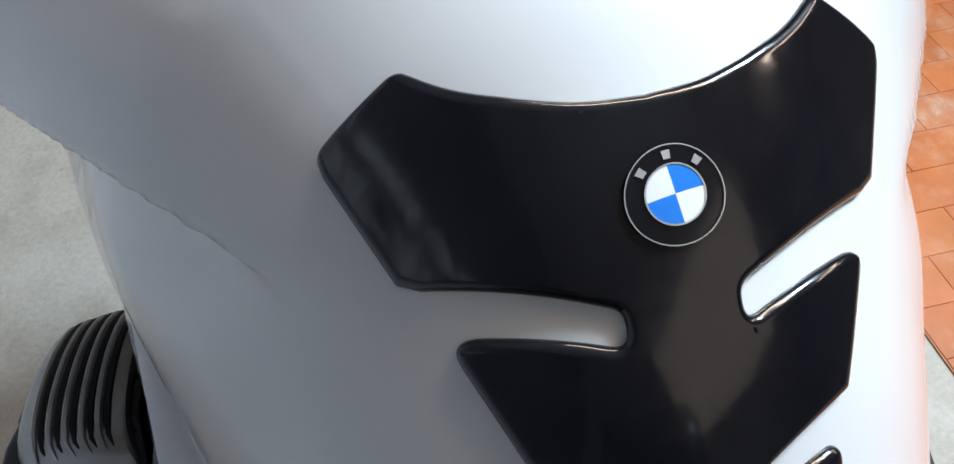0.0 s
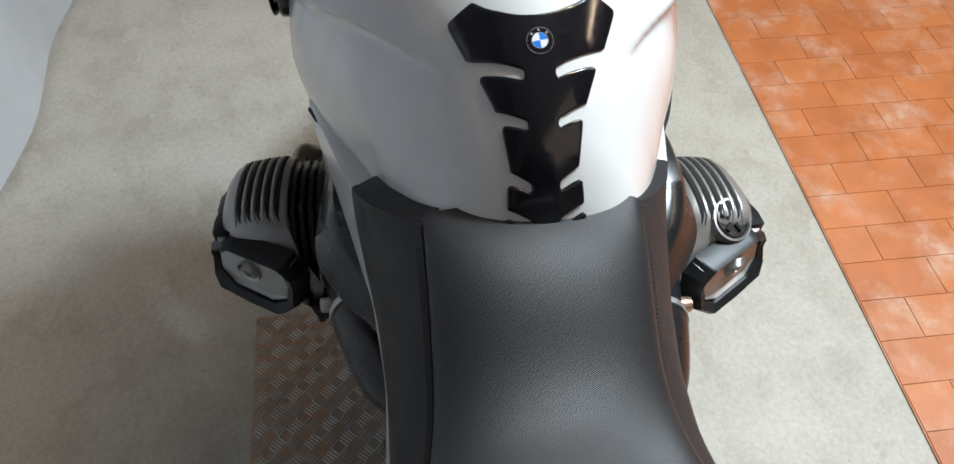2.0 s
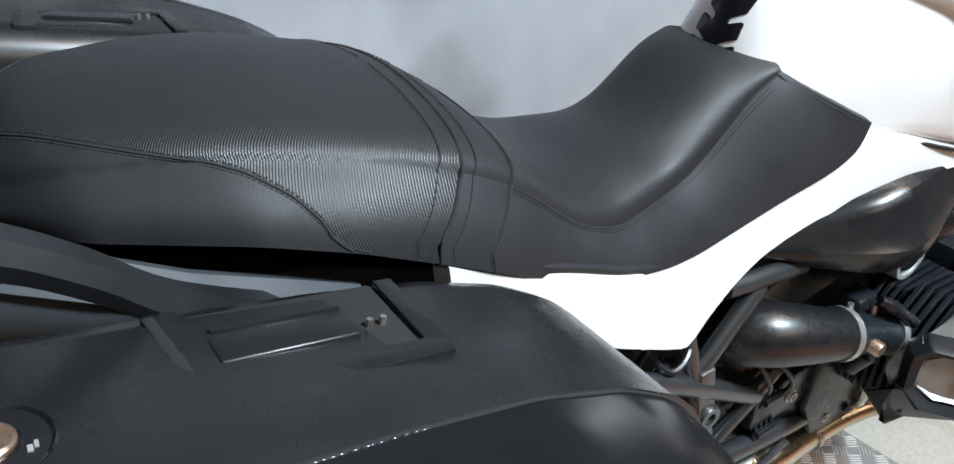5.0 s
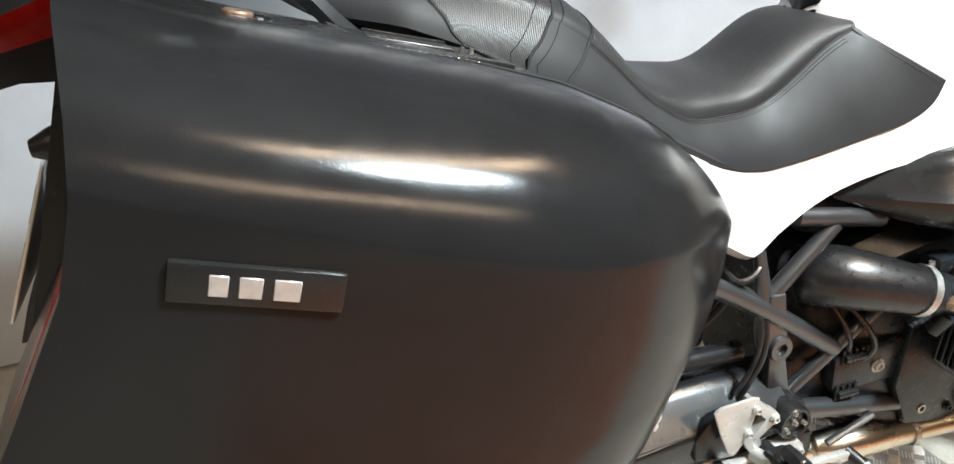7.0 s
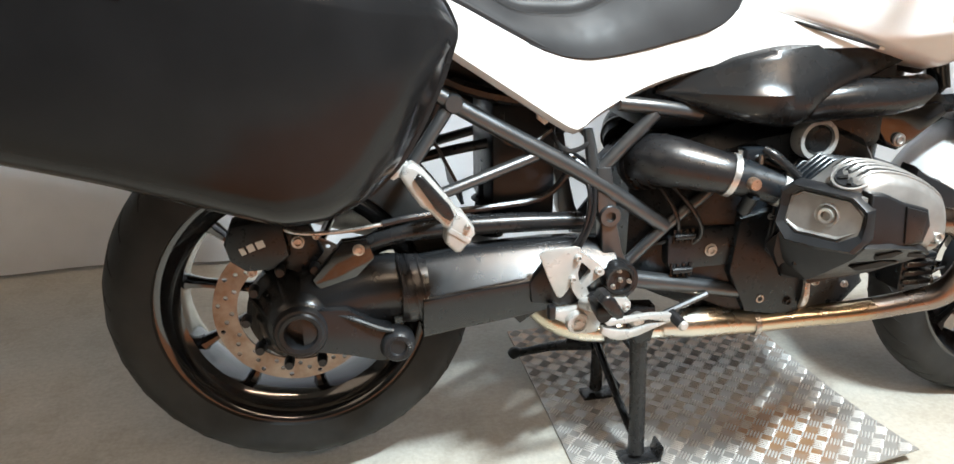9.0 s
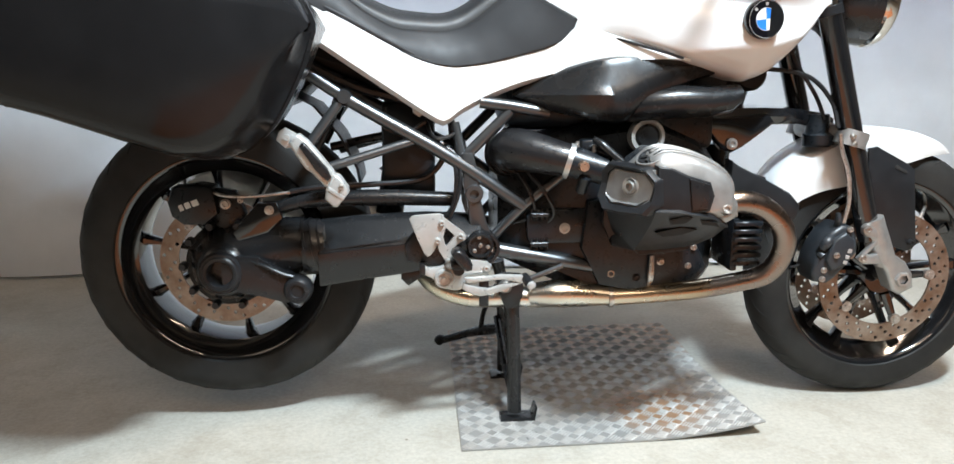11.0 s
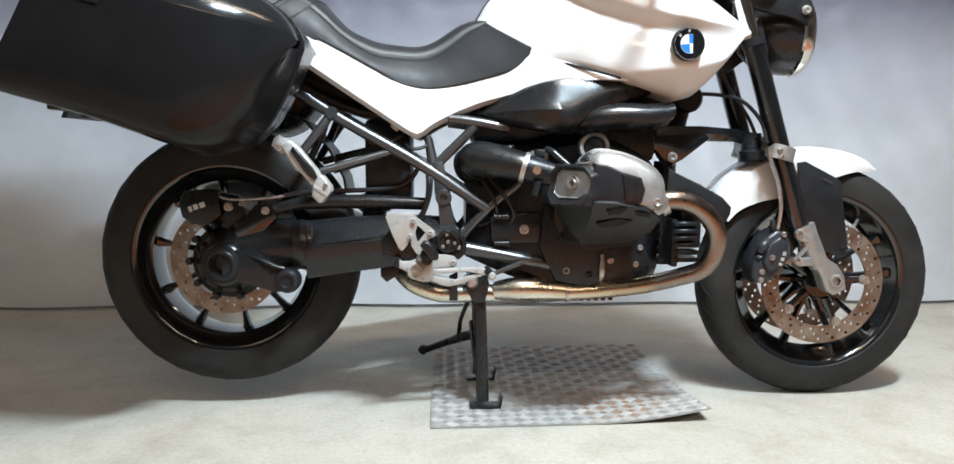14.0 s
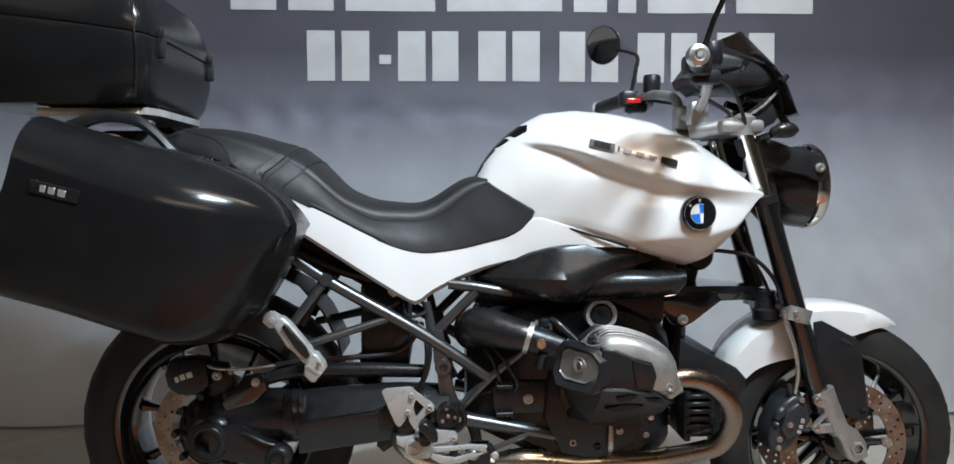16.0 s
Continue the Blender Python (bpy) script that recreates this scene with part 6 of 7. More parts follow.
def seat_point(x, v):
    """A place on the seat; its cross lines bow forwards in the middle."""
    hat = max(0.0, min(1.0, (x + 0.1) / 0.25, (0.42 - x) / 0.22))
    return seat_skin(x + 0.058 * hat * math.sin(math.pi / 2 * min(1.0, max(0.0, (v - 0.2) / 1.8))), v)


def seat_skin(x, v):
    """v from 0 at the skirt's hem over 1 at the seam to 2 in the middle."""
    sy, sz, hy, hz, t = seam_y(x), seam_z(x), skirt_y(x), skirt_z(x), seat_top(x)
    if v <= 1:
        bulge = 0.007 * math.sin(math.pi * v)
        f = (1 - v) ** 1.15
        return Vector((x + skirt_x(x) * f, -(hy + (sy - hy) * v + bulge), hz + (sz - hz) * v))
    a = (2 - v) * math.pi / 2
    e = 0.8 + 0.25 * min(1.0, max(0.0, (0.3 - x) / 0.1))
    return Vector((x, -sy * math.sin(a) ** (e + 0.1) if a > 0 else 0.0, sz + (t - sz) * math.cos(a) ** e if a < math.pi / 2 else sz))


def seat_strip(x0, x1, v0, v1, nx, nv, whole=False):
    rows = []
    for k in range(nx + 1):
        x = x0 + (x1 - x0) * k / nx
        lo = v0(x) if callable(v0) else v0
        hi = v1(x) if callable(v1) else v1
        row = [seat_point(x, lo + (hi - lo) * j / nv) for j in range(nv + 1)]
        if whole:
            row += [Vector((p.x, -p.y, p.z)) for p in row[-2::-1]]
        rows.append(row)
    return loft(rows, False, False)


def piping(x0, x1, v, r, n=40, dz=0.0):
    return tube([tuple(seat_point(x0 + (x1 - x0) * k / n, v) + Vector((0, 0, dz))) for k in range(n + 1)], r, 6, 1)


def stitches(x0, x1, v, n, side=-1):
    bits = []
    for k in range(n):
        a, b = seat_point(x0 + (x1 - x0) * (k + 0.15) / n, v), seat_point(x0 + (x1 - x0) * (k + 0.8) / n, v)
        bits.append(tube([tuple(a), tuple(b)], 0.0006, 4))
    out = joined(*bits)
    return out if side < 0 else flip(out)


saddle = thing("seat", "two-level black seat with woven cloth top and stitched vinyl sides", "")
saddle.parent = bike
saddle.location = (0, 0.008, 0)
rider = part("rider_cushion", seat_strip(0.2, 0.64, 1, 2, 90, 12, True), M["cloth"], saddle, "black woven cloth seat top", 1.2)
both("rider_flank", lambda: seat_strip(0.178, 0.64, 0, 1, 90, 8), M["vinyl"], saddle, "smooth black vinyl flank")
both("flank_lip", lambda: loft([[p + Vector((0.03 * f, 0.06 * f ** 1.3, 0.002 * f)) for p in (seat_point(0.64, 0.02 + 0.98 * j / 12) for j in range(13))] for f in (0.0, 0.12, 0.35, 0.65, 1.0)], False, False), M["vinyl"], saddle)
part("cushion_bridge", seat_strip(0.155, 0.2, 1, 2, 10, 12, True), M["vinyl"], saddle, "", 1.2)
border = soft_table([-0.10, -0.078, -0.045, -0.005, 0.03, 0.056, 0.075, 0.088, 0.096, 0.15], [1.78, 1.58, 1.34, 1.1, 0.88, 0.63, 0.36, 0.1, 0.0, 0.0])
pillion = part("pillion_cushion", seat_strip(-0.10, 0.153, lambda x: max(0.0, border(x)), 2, 100, 20, True), M["cloth"], saddle, "black woven cloth pillion top", 1.2)
both("pillion_flank", lambda: seat_strip(-0.10, 0.097, 0, lambda x: max(0.001, border(x)), 80, 16), M["vinyl"], saddle, "smooth black vinyl flank")
for shift, r in ((0.0, 0.0012), (0.035, 0.0007), (-0.035, 0.0007)):
    line = [(x, border(x) + shift) for x in (-0.095 + 0.2 * k / 70 for k in range(71)) if border(x) + shift > 0.02]
    if shift == 0.0:
        both("piping", lambda: tube([tuple(seat_point(x, v)) for x, v in line], r, 5, 1), M["thread"], saddle)
    else:
        for side in (-1, 1):
            out = joined(*[tube([tuple(seat_point(*a)), tuple(seat_point(*a).lerp(seat_point(*b), 0.7))], r, 4) for a, b in zip(line, line[1:])])
            part("stitching", out if side < 0 else flip(out), M["thread"], saddle)
both("bridge_flank", lambda: seat_strip(0.155, 0.179, 0, 1, 6, 8), M["vinyl"], saddle)
part("seat_gap", tube([tuple(seat_point(0.154, v)) for v in (0, 0.3, 0.6, 0.9, 1.1, 1.4, 1.7, 2)] + [(p.x, -p.y, p.z) for p in (seat_point(0.154, v) for v in (1.7, 1.4, 1.1, 0.9, 0.6, 0.3, 0))], 0.0018, 6, 3), M["hole"], saddle)
for v in (0.99,):
    both("piping", lambda: piping(0.2, 0.635, v, 0.0011), M["thread"], saddle)
for v, n in ((0.955, 150), (0.925, 150)):
    for side in (-1, 1):
        part("stitching", stitches(0.2, 0.62, v, n, side), M["thread"], saddle)
for xx in (0.138, 0.165, 0.197):
    for side in (1, -1):
        line = [seat_point(xx, v) for v in [0.05 + 1.9 * k / 60 for k in range(61)]]
        bits = [tube([tuple(a + Vector((0.0006, 0, 0.0006))), tuple(a.lerp(b, 0.65) + Vector((0.0006, 0, 0.0006)))], 0.0006, 4) for a, b in zip(line, line[1:])]
        out = joined(*bits)
        part("stitching", flip(out) if side > 0 else out, M["thread"], saddle)
for xx, r in ((0.2, 0.0008),):
    both("cross_seam", lambda: tube([tuple(seat_point(xx, v) + Vector((0, 0, 0.0004))) for v in [2.0 * k / 40 for k in range(41)]], r, 6, 1), M["thread"], saddle)
hem = [seat_point(0.154 + 0.486 * k / 50, 0) for k in range(51)]
both("seat_hem", lambda: tube([(p.x, p.y + 0.006, p.z + 0.001) for p in hem], 0.0055, 8, 1), M["hose"], saddle)
both("seat_front_edge", lambda: tube([tuple(seat_point(0.64, v) + Vector((-0.0035, 0.003 if v < 1 else 0.0, -0.0035))) for v in (0, 0.2, 0.4, 0.6, 0.8, 1.0, 1.25, 1.5, 1.75, 2.0)], 0.0026, 8, 3), M["vinyl"], saddle)
part("seat_base", loft([[Vector((x, s * (skirt_y(x) - 0.02), skirt_z(x) + dz)) for s, dz in ((-1, 0.015), (-1, -0.006), (1, -0.006), (1, 0.015))] for x in (-0.09, 0, 0.1, 0.2, 0.3, 0.4, 0.5, 0.58)]), M["plastic"], saddle)

# ---- headlamp, bars and instruments ----
lamp = thing("headlamp", "black round headlamp with chrome rim", "")
lamp.parent = bike
part("bowl", lathe([(0.0, -0.125), (0.03, -0.12), (0.062, -0.1), (0.085, -0.06), (0.096, -0.02), (0.099, 0.012), (0.092, 0.014)], (1.395, 0, 0.915), "x", 48), M["satin"], lamp)
part("chrome_rim", lathe([(0.0985, 0.005), (0.103, 0.01), (0.103, 0.026), (0.098, 0.034), (0.09, 0.032), (0.09, 0.012)], (1.395, 0, 0.915), "x", 56, True), M["chrome"], lamp)
part("reflector", lathe([(0.0, -0.05), (0.03, -0.045), (0.07, -0.01), (0.091, 0.016)], (1.395, 0, 0.915), "x", 40), M["chrome"], lamp)
glass = part("lens", lathe([(0.0, 0.042), (0.04, 0.039), (0.075, 0.031), (0.091, 0.022)], (1.395, 0, 0.915), "x", 40), M["lens"], lamp)
glass.visible_shadow = False
both("lamp_bracket", lambda: plate([(1.2, 1.02), (1.26, 1.03), (1.34, 1.0), (1.4, 0.985), (1.415, 0.945), (1.395, 0.925), (1.36, 0.94), (1.31, 0.95), (1.25, 0.965), (1.21, 0.985)], -0.115, -0.095, 0.006), M["plastic"])
bolt("bolt", (1.393, -0.118, 0.957), 0.011, bike, M["alu"])
both("lamp_ear", lambda: plate([(1.255, 0.93), (1.3, 0.94), (1.32, 0.86), (1.28, 0.83), (1.25, 0.86)], -0.09, -0.06, 0.006), M["plastic"])
part("top_yoke", joined(box(1.16, 1.26, -0.13, 0.13, 1.035, 1.065, 0.01), tube([(1.11, -0.06, 1.04), (1.2, -0.1, 1.055)], 0.018, 10), tube([(1.11, 0.06, 1.04), (1.2, 0.1, 1.055)], 0.018, 10)), M["cover"], bike, "grey cast top yoke")
both("fork_cap", lambda: lathe([(0, 0.02), (0.012, 0.02), (0.02, 0.014), (0.026, 0.01), (0.026, -0.03), (0.0, -0.03)], (fork_x(1.06), -FORK_Y, 1.06), "z", 20), M["cover"])
part("handlebar", tube([(1.01, -0.4, 1.15), (1.04, -0.33, 1.158), (1.1, -0.2, 1.16), (1.13, -0.12, 1.14), (1.13, -0.07, 1.095), (1.13, 0.0, 1.085), (1.13, 0.07, 1.095), (1.13, 0.12, 1.14), (1.1, 0.2, 1.16), (1.04, 0.33, 1.158), (1.01, 0.4, 1.15)], 0.0125, 14), M["cover"], bike, "silver-grey handlebar")
both("bar_clamp", lambda: box(1.108, 1.152, -0.075, -0.035, 1.055, 1.112, 0.008), M["cover"])
both("grip", lambda: joined(tube([(1.005, -0.425, 1.15), (1.025, -0.36, 1.155), (1.045, -0.31, 1.158)], [0.02, 0.0195, 0.021], 16)), M["hose"])
both("bar_end", lambda: lathe([(0, -0.014), (0.005, -0.014), (0.006, -0.009), (0.012, -0.016), (0.019, -0.012), (0.0205, -0.004), (0.0205, 0.006), (0.0, 0.006)], (1.0, -0.432, 1.15), "y", 24), M["alu"])
both("switch_block", lambda: joined(box(1.025, 1.075, -0.31, -0.25, 1.135, 1.18, 0.01), box(1.04, 1.1, -0.29, -0.26, 1.12, 1.15, 0.008)), M["plastic"])
part("red_switch", box(1.035, 1.075, 0.235, 0.25, 1.142, 1.156, 0.004), M["red"], bike)
both("lever", lambda: tube([(1.085, -0.25, 1.15), (1.12, -0.3, 1.146), (1.115, -0.36, 1.142), (1.09, -0.43, 1.138)], [0.008, 0.008, 0.006, 0.007], 8), M["satin"])
both("reservoir", lambda: lathe([(0, 0.03), (0.02, 0.03), (0.023, 0.026), (0.023, -0.012), (0.018, -0.018), (0, -0.018)], (1.1, -0.225, 1.185), "z", 20), M["plastic"])
for side in (-1, 1):
    mirror = thing("mirror", "round black rear-view mirror on bent stem", "")
    mirror.parent = bike
    put = (lambda b: b) if side < 0 else flip
    part("stem", put(tube([(1.06, -0.285, 1.18), (1.075, -0.3, 1.24), (1.085, -0.33, 1.285), (1.05, -0.38, 1.31), (1.03, -0.41, 1.325)], [0.006, 0.006, 0.0055, 0.005, 0.007], 8)), M["satin"], mirror)
    part("shell", put(turned(lathe([(0.0, 0.035), (0.03, 0.03), (0.05, 0.015), (0.056, 0.0), (0.054, -0.006)], (0, 0, 0), "x", 32), pose(1.01, -0.425, 1.332, 0, -6, -45))), M["satin"], mirror)
    part("glass", put(turned(lathe([(0.0, -0.005), (0.053, -0.005), (0.0535, -0.001), (0.0, -0.001)], (0, 0, 0), "x", 32), pose(1.01, -0.425, 1.332, 0, -6, -45))), M["mirrorglass"], mirror)
dash = part("instrument_pod", joined(turned(lathe([(0.0, -0.008), (0.045, -0.008), (0.052, -0.002), (0.052, 0.03), (0.03, 0.05), (0, 0.052)], (0, 0, 0), "x", 32), pose(1.15, -0.055, 1.186, 0, 40, 0) @ Matrix.Scale(0.85, 4)), turned(lathe([(0.0, -0.008), (0.045, -0.008), (0.052, -0.002), (0.052, 0.03), (0.03, 0.05), (0, 0.052)], (0, 0, 0), "x", 32), pose(1.15, 0.055, 1.186, 0, 40, 0) @ Matrix.Scale(0.85, 4)), plate([(1.15, 1.226), (1.2, 1.215), (1.298, 1.189), (1.305, 1.17), (1.3, 1.152), (1.263, 1.138), (1.179, 1.143), (1.118, 1.156), (1.112, 1.176)], -0.1, 0.1, 0.016, 0, 3)), M["plastic"], bike)
both("screen_bracket", lambda: tube([(1.24, -0.06, 1.12), (1.3, -0.07, 1.1), (1.34, -0.06, 1.06)], 0.009, 8), M["satin"])
part("screen_stay", tube([(1.2, -0.08, 1.05), (1.29, -0.08, 1.12), (1.33, -0.08, 1.17)], 0.006, 8), M["satin"], bike)


def screen(t0, t1, back, thick):
    """The screen's skin between two heights: upright in the middle, its sides swept back."""
    rows = []
    for k in range(13):
        t = t0 + (t1 - t0) * k / 12
        mx, mz = np.interp(t, (0, 0.35, 0.6, 0.75, 1), (1.39, 1.36, 1.325, 1.3, 1.25)), np.interp(t, (0, 0.35, 0.6, 0.75, 1), (1.085, 1.15, 1.2, 1.23, 1.284))
        ex, ez = np.interp(t, (0, 0.45, 0.6, 1), (1.318, 1.29, 1.27, 1.155)), np.interp(t, (0, 0.45, 0.6, 1), (1.08, 1.17, 1.192, 1.243))
        w = 0.085 + 0.025 * math.sin(math.pi * min(1.0, t * 0.8 + 0.15))
        rows.append([Vector((mx + (ex - mx) * q * q - back, w * q, mz + (ez - mz) * q * q)) for q in (j / 8 - 1 for j in range(17))])
    bm = loft(rows, False, False)
    bmesh.ops.solidify(bm, geom=list(bm.faces), thickness=thick)
    return bm


fly = part("fly_screen", screen(0.0, 1.0, 0.0, 0.003), M["smoke"], bike, "small smoked fly screen")
part("screen_mask", screen(0.02, 0.62, 0.006, 0.004), M["plastic"], bike)
both("screen_rod", lambda: tube([(1.235, -0.09, 1.075), (1.27, -0.095, 1.1), (1.31, -0.095, 1.14)], 0.0035, 8), M["steel"])
both("screen_foot", lambda: plate([(1.25, 1.09), (1.29, 1.115), (1.315, 1.08), (1.3, 1.06), (1.27, 1.045), (1.255, 1.055)], -0.085, -0.05, 0.006), M["plastic"])
both("indicator", lambda: joined(tube([(1.25, -0.1, 1.02), (1.27, -0.14, 1.03)], 0.008, 10), tube([(1.265, -0.15, 1.032), (1.285, -0.15, 1.038), (1.31, -0.15, 1.039), (1.325, -0.15, 1.038)], [0.01, 0.017, 0.016, 0.004], 16)), M["satin"])
for k, pts in enumerate((((1.1, -0.23, 1.15), (1.17, -0.17, 1.12), (1.22, -0.12, 1.04), (1.23, -0.09, 0.95)), ((1.09, 0.23, 1.15), (1.17, 0.15, 1.12), (1.22, 0.1, 1.04), (1.23, 0.08, 0.95)), ((1.12, -0.1, 1.12), (1.18, -0.09, 1.09), (1.22, -0.08, 1.06)))):
    part("cable", tube(pts, 0.0045, 8), M["hose"], bike)

# ---- carrier, grab rails, tail ----
carrier = thing("luggage_carrier", "black carrier with silver top plate and grab rails", "")
carrier.parent = bike
both("grab_rail", lambda: loft([[Vector((x, -0.19 - o + dy, z + dz)) for dy, dz in ((-0.011, -h), (-0.014, 0), (-0.009, h), (0.009, h), (0.012, 0), (0.009, -h))] for x, z, h, o in [tuple(q) for q in curve_through([(-0.335, 1.0, 0.012, -0.06), (-0.27, 1.026, 0.013, -0.02), (-0.205, 1.05, 0.013, 0.0), (-0.165, 1.062, 0.012, 0.0), (-0.12, 1.059, 0.012, 0.0), (-0.085, 1.047, 0.012, 0.0), (-0.05, 1.018, 0.0125, 0.0), (-0.015, 0.98, 0.013, -0.003), (0.05, 0.925, 0.012, -0.03)], 5)]]), M["plastic"], carrier)
part("top_plate", loft([[Vector((x, s * w, z)) for s, z in ((-1, 1.068), (-0.97, 1.083), (0.97, 1.083), (1, 1.068))] for x, w in ((-0.32, 0.1), (-0.3, 0.14), (-0.12, 0.17), (-0.085, 0.17), (-0.07, 0.13))]), M["paleplate"], carrier, "silver cast carrier plate")
part("plate_edge", box(-0.31, -0.1, -0.172, -0.145, 1.068, 1.0815, 0.002), M["wood"], carrier, "yellowed plate edge")
both("plate_wing", lambda: plate([(-0.16, 1.08), (-0.115, 1.08), (-0.098, 1.062), (-0.082, 1.055), (-0.086, 1.047), (-0.12, 1.05)], -0.15, -0.122, 0.003), M["paleplate"], carrier)
both("tail_cowl", lambda: loft([[Vector((x, -y0, zt)), Vector((x, -(y0 + 0.55 * (y1 - y0) + 0.008), zt - 0.4 * (zt - zb))), Vector((x, -(y0 + 0.6 * (y1 - y0) + 0.002), zt - 0.47 * (zt - zb))), Vector((x, -y1, zb)), Vector((x, -(y1 - 0.012), zb - 0.004)), Vector((x, -(y0 - 0.012), zt - 0.004))] for x, y0, zt, y1, zb in ((-0.132, 0.1, 1.034, 0.14, 0.965), (-0.1, 0.118, 1.03, 0.15, 0.958), (-0.05, 0.138, 0.999, 0.158, 0.945), (0.0, 0.148, 0.972, 0.162, 0.925), (0.05, 0.154, 0.95, 0.166, 0.9), (0.1, 0.156, 0.925, 0.168, 0.87))]), M["cowl"], carrier, "grey lacquered tail cowl")
tail = thing("tail_lamp", "red tail lamp in black housing", "")
tail.parent = bike
part("housing", loft([[Vector((x, s * w, z)) for s, z in ((-1, zb), (-0.9, zt), (0.9, zt), (1, zb))] for x, w, zb, zt in ((-0.335, 0.05, 0.93, 0.955), (-0.29, 0.085, 0.945, 1.02), (-0.2, 0.1, 0.945, 1.04), (-0.1, 0.1, 0.94, 1.04))]), M["plastic"], tail)
part("red_lens", loft([[Vector((x, s * w, z)) for s, z in ((-1, zb), (-0.95, zt), (0.95, zt), (1, zb))] for x, w, zb, zt in ((-0.35, 0.07, 0.962, 0.985), (-0.315, 0.11, 0.97, 1.015), (-0.25, 0.125, 0.988, 1.035), (-0.215, 0.12, 1.005, 1.02))]), M["red"], tail)
part("plate_holder", loft([[Vector((x, s * w, z)) for s in (-1, 1)] + [Vector((x + 0.012, s * w, z)) for s in (1, -1)] for x, w, z in ((-0.24, 0.09, 0.93), (-0.27, 0.1, 0.87), (-0.33, 0.1, 0.74), (-0.345, 0.1, 0.7))]), M["plastic"], bike)
number = part("number_plate", turned(box(-0.0015, 0.0015, -0.09, 0.09, -0.09, 0.09, 0.0008, 1), pose(-0.318, 0, 0.8, 0, 22, 0)), M["print"], bike, "pale number plate with plain dark bars")
for z in (0.03, -0.03):
    part("printed_bar", turned(box(-0.003, -0.001, -0.07, 0.07, z - 0.02, z + 0.02, 0.0005, 1), pose(-0.319, 0, 0.8, 0, 22, 0)), M["satin"], number)
both("rear_indicator", lambda: joined(tube([(-0.24, -0.08, 0.9), (-0.25, -0.12, 0.9)], 0.008, 8), tube([(-0.24, -0.13, 0.9), (-0.26, -0.13, 0.9), (-0.285, -0.13, 0.898)], [0.014, 0.018, 0.008], 14)), M["satin"])

# ---- panniers ----
lid_top = soft_table([-0.24, -0.15, -0.05, 0.04, 0.115, 0.175, 0.21, 0.228, 0.241, 0.25], [1.046, 1.025, 1.002, 0.98, 0.957, 0.928, 0.903, 0.884, 0.866, 0.842])
lid_low = soft_table([-0.24, -0.12, -0.02, 0.05, 0.1, 0.14, 0.18, 0.208, 0.234, 0.25], [0.73, 0.685, 0.642, 0.614, 0.614, 0.632, 0.672, 0.72, 0.775, 0.826])
lid_tail = soft_table([0.6, 0.735, 0.772, 0.788, 0.841, 0.885, 0.913, 0.94, 0.964, 0.99, 1.06], [-0.285, -0.289, -0.287, -0.28, -0.251, -0.226, -0.212, -0.202, -0.197, -0.194, -0.193])


def case_shell():
    """The lid: a round shoulder above a crease, a flat face below, a bowed nose and a straight raked tail."""
    prof = [(0.0, 1.0)]
    for k in range(1, 12):
        prof.append((k / 11, 1 - 0.2 * (k / 11) ** 2.5 - 0.045 * max(0.0, (k / 11 - 0.85) / 0.15) ** 2))
    prof += [(1.003, 0.743), (1.005, 0.72), (1.006, 0.58), (1.0, 0.4), (0.985, 0.24), (0.965, 0.16), (0.92, 0.095), (0.84, 0.045), (0.7, 0.012), (0.35, -0.002), (0.0, 0.0)]
    def tail_at(z, h, d):
        return lid_tail(z) - (1 - d) * (0.01 * min(1.0, max(0.0, (h - 0.82) / 0.16)) + 0.01 * min(1.0, max(0.0, (0.65 - h) / 0.3)))

    rings = []
    for k in range(45):
        s = 1 - (1 - k / 44) ** 1.5
        xn = -0.24 + 0.49 * s
        t, b = lid_top(xn), lid_low(xn)
        bow = (1 - 0.74 * (max(0.0, s - 0.5) / 0.5) ** 2.4) * (1 - 0.1 * max(0.0, 1 - s / 0.75) ** 2)
        ring = []
        for d, h in prof:
            low = max(0.0, 0.4 - h) / 0.4
            z = b + (t - b) * (h + 0.1 * s * d * low)
            tail_x = tail_at(z, h, d)
            ring.append(Vector((xn + (tail_x + 0.24) * (1 - s) ** 3 - 0.02 * s * low * d, -0.335 - 0.152 * d * bow * (1 - 0.16 * s * s * low), z)))
        rings.append(ring)
    tail, t, b = [], lid_top(-0.24), lid_low(-0.24)
    for d, h in prof:
        z = b + (t - b) * h
        tail.append([Vector((tail_at(z, h, d * q), -0.335 - 0.152 * d * q * 0.9, z)) for q in (1.0, 0.98, 0.66, 0.33, 0.0)])
    bm = joined(loft(rings, False, False), loft(tail, False, False))
    bmesh.ops.remove_doubles(bm, verts=bm.verts, dist=0.0004)
    return bm


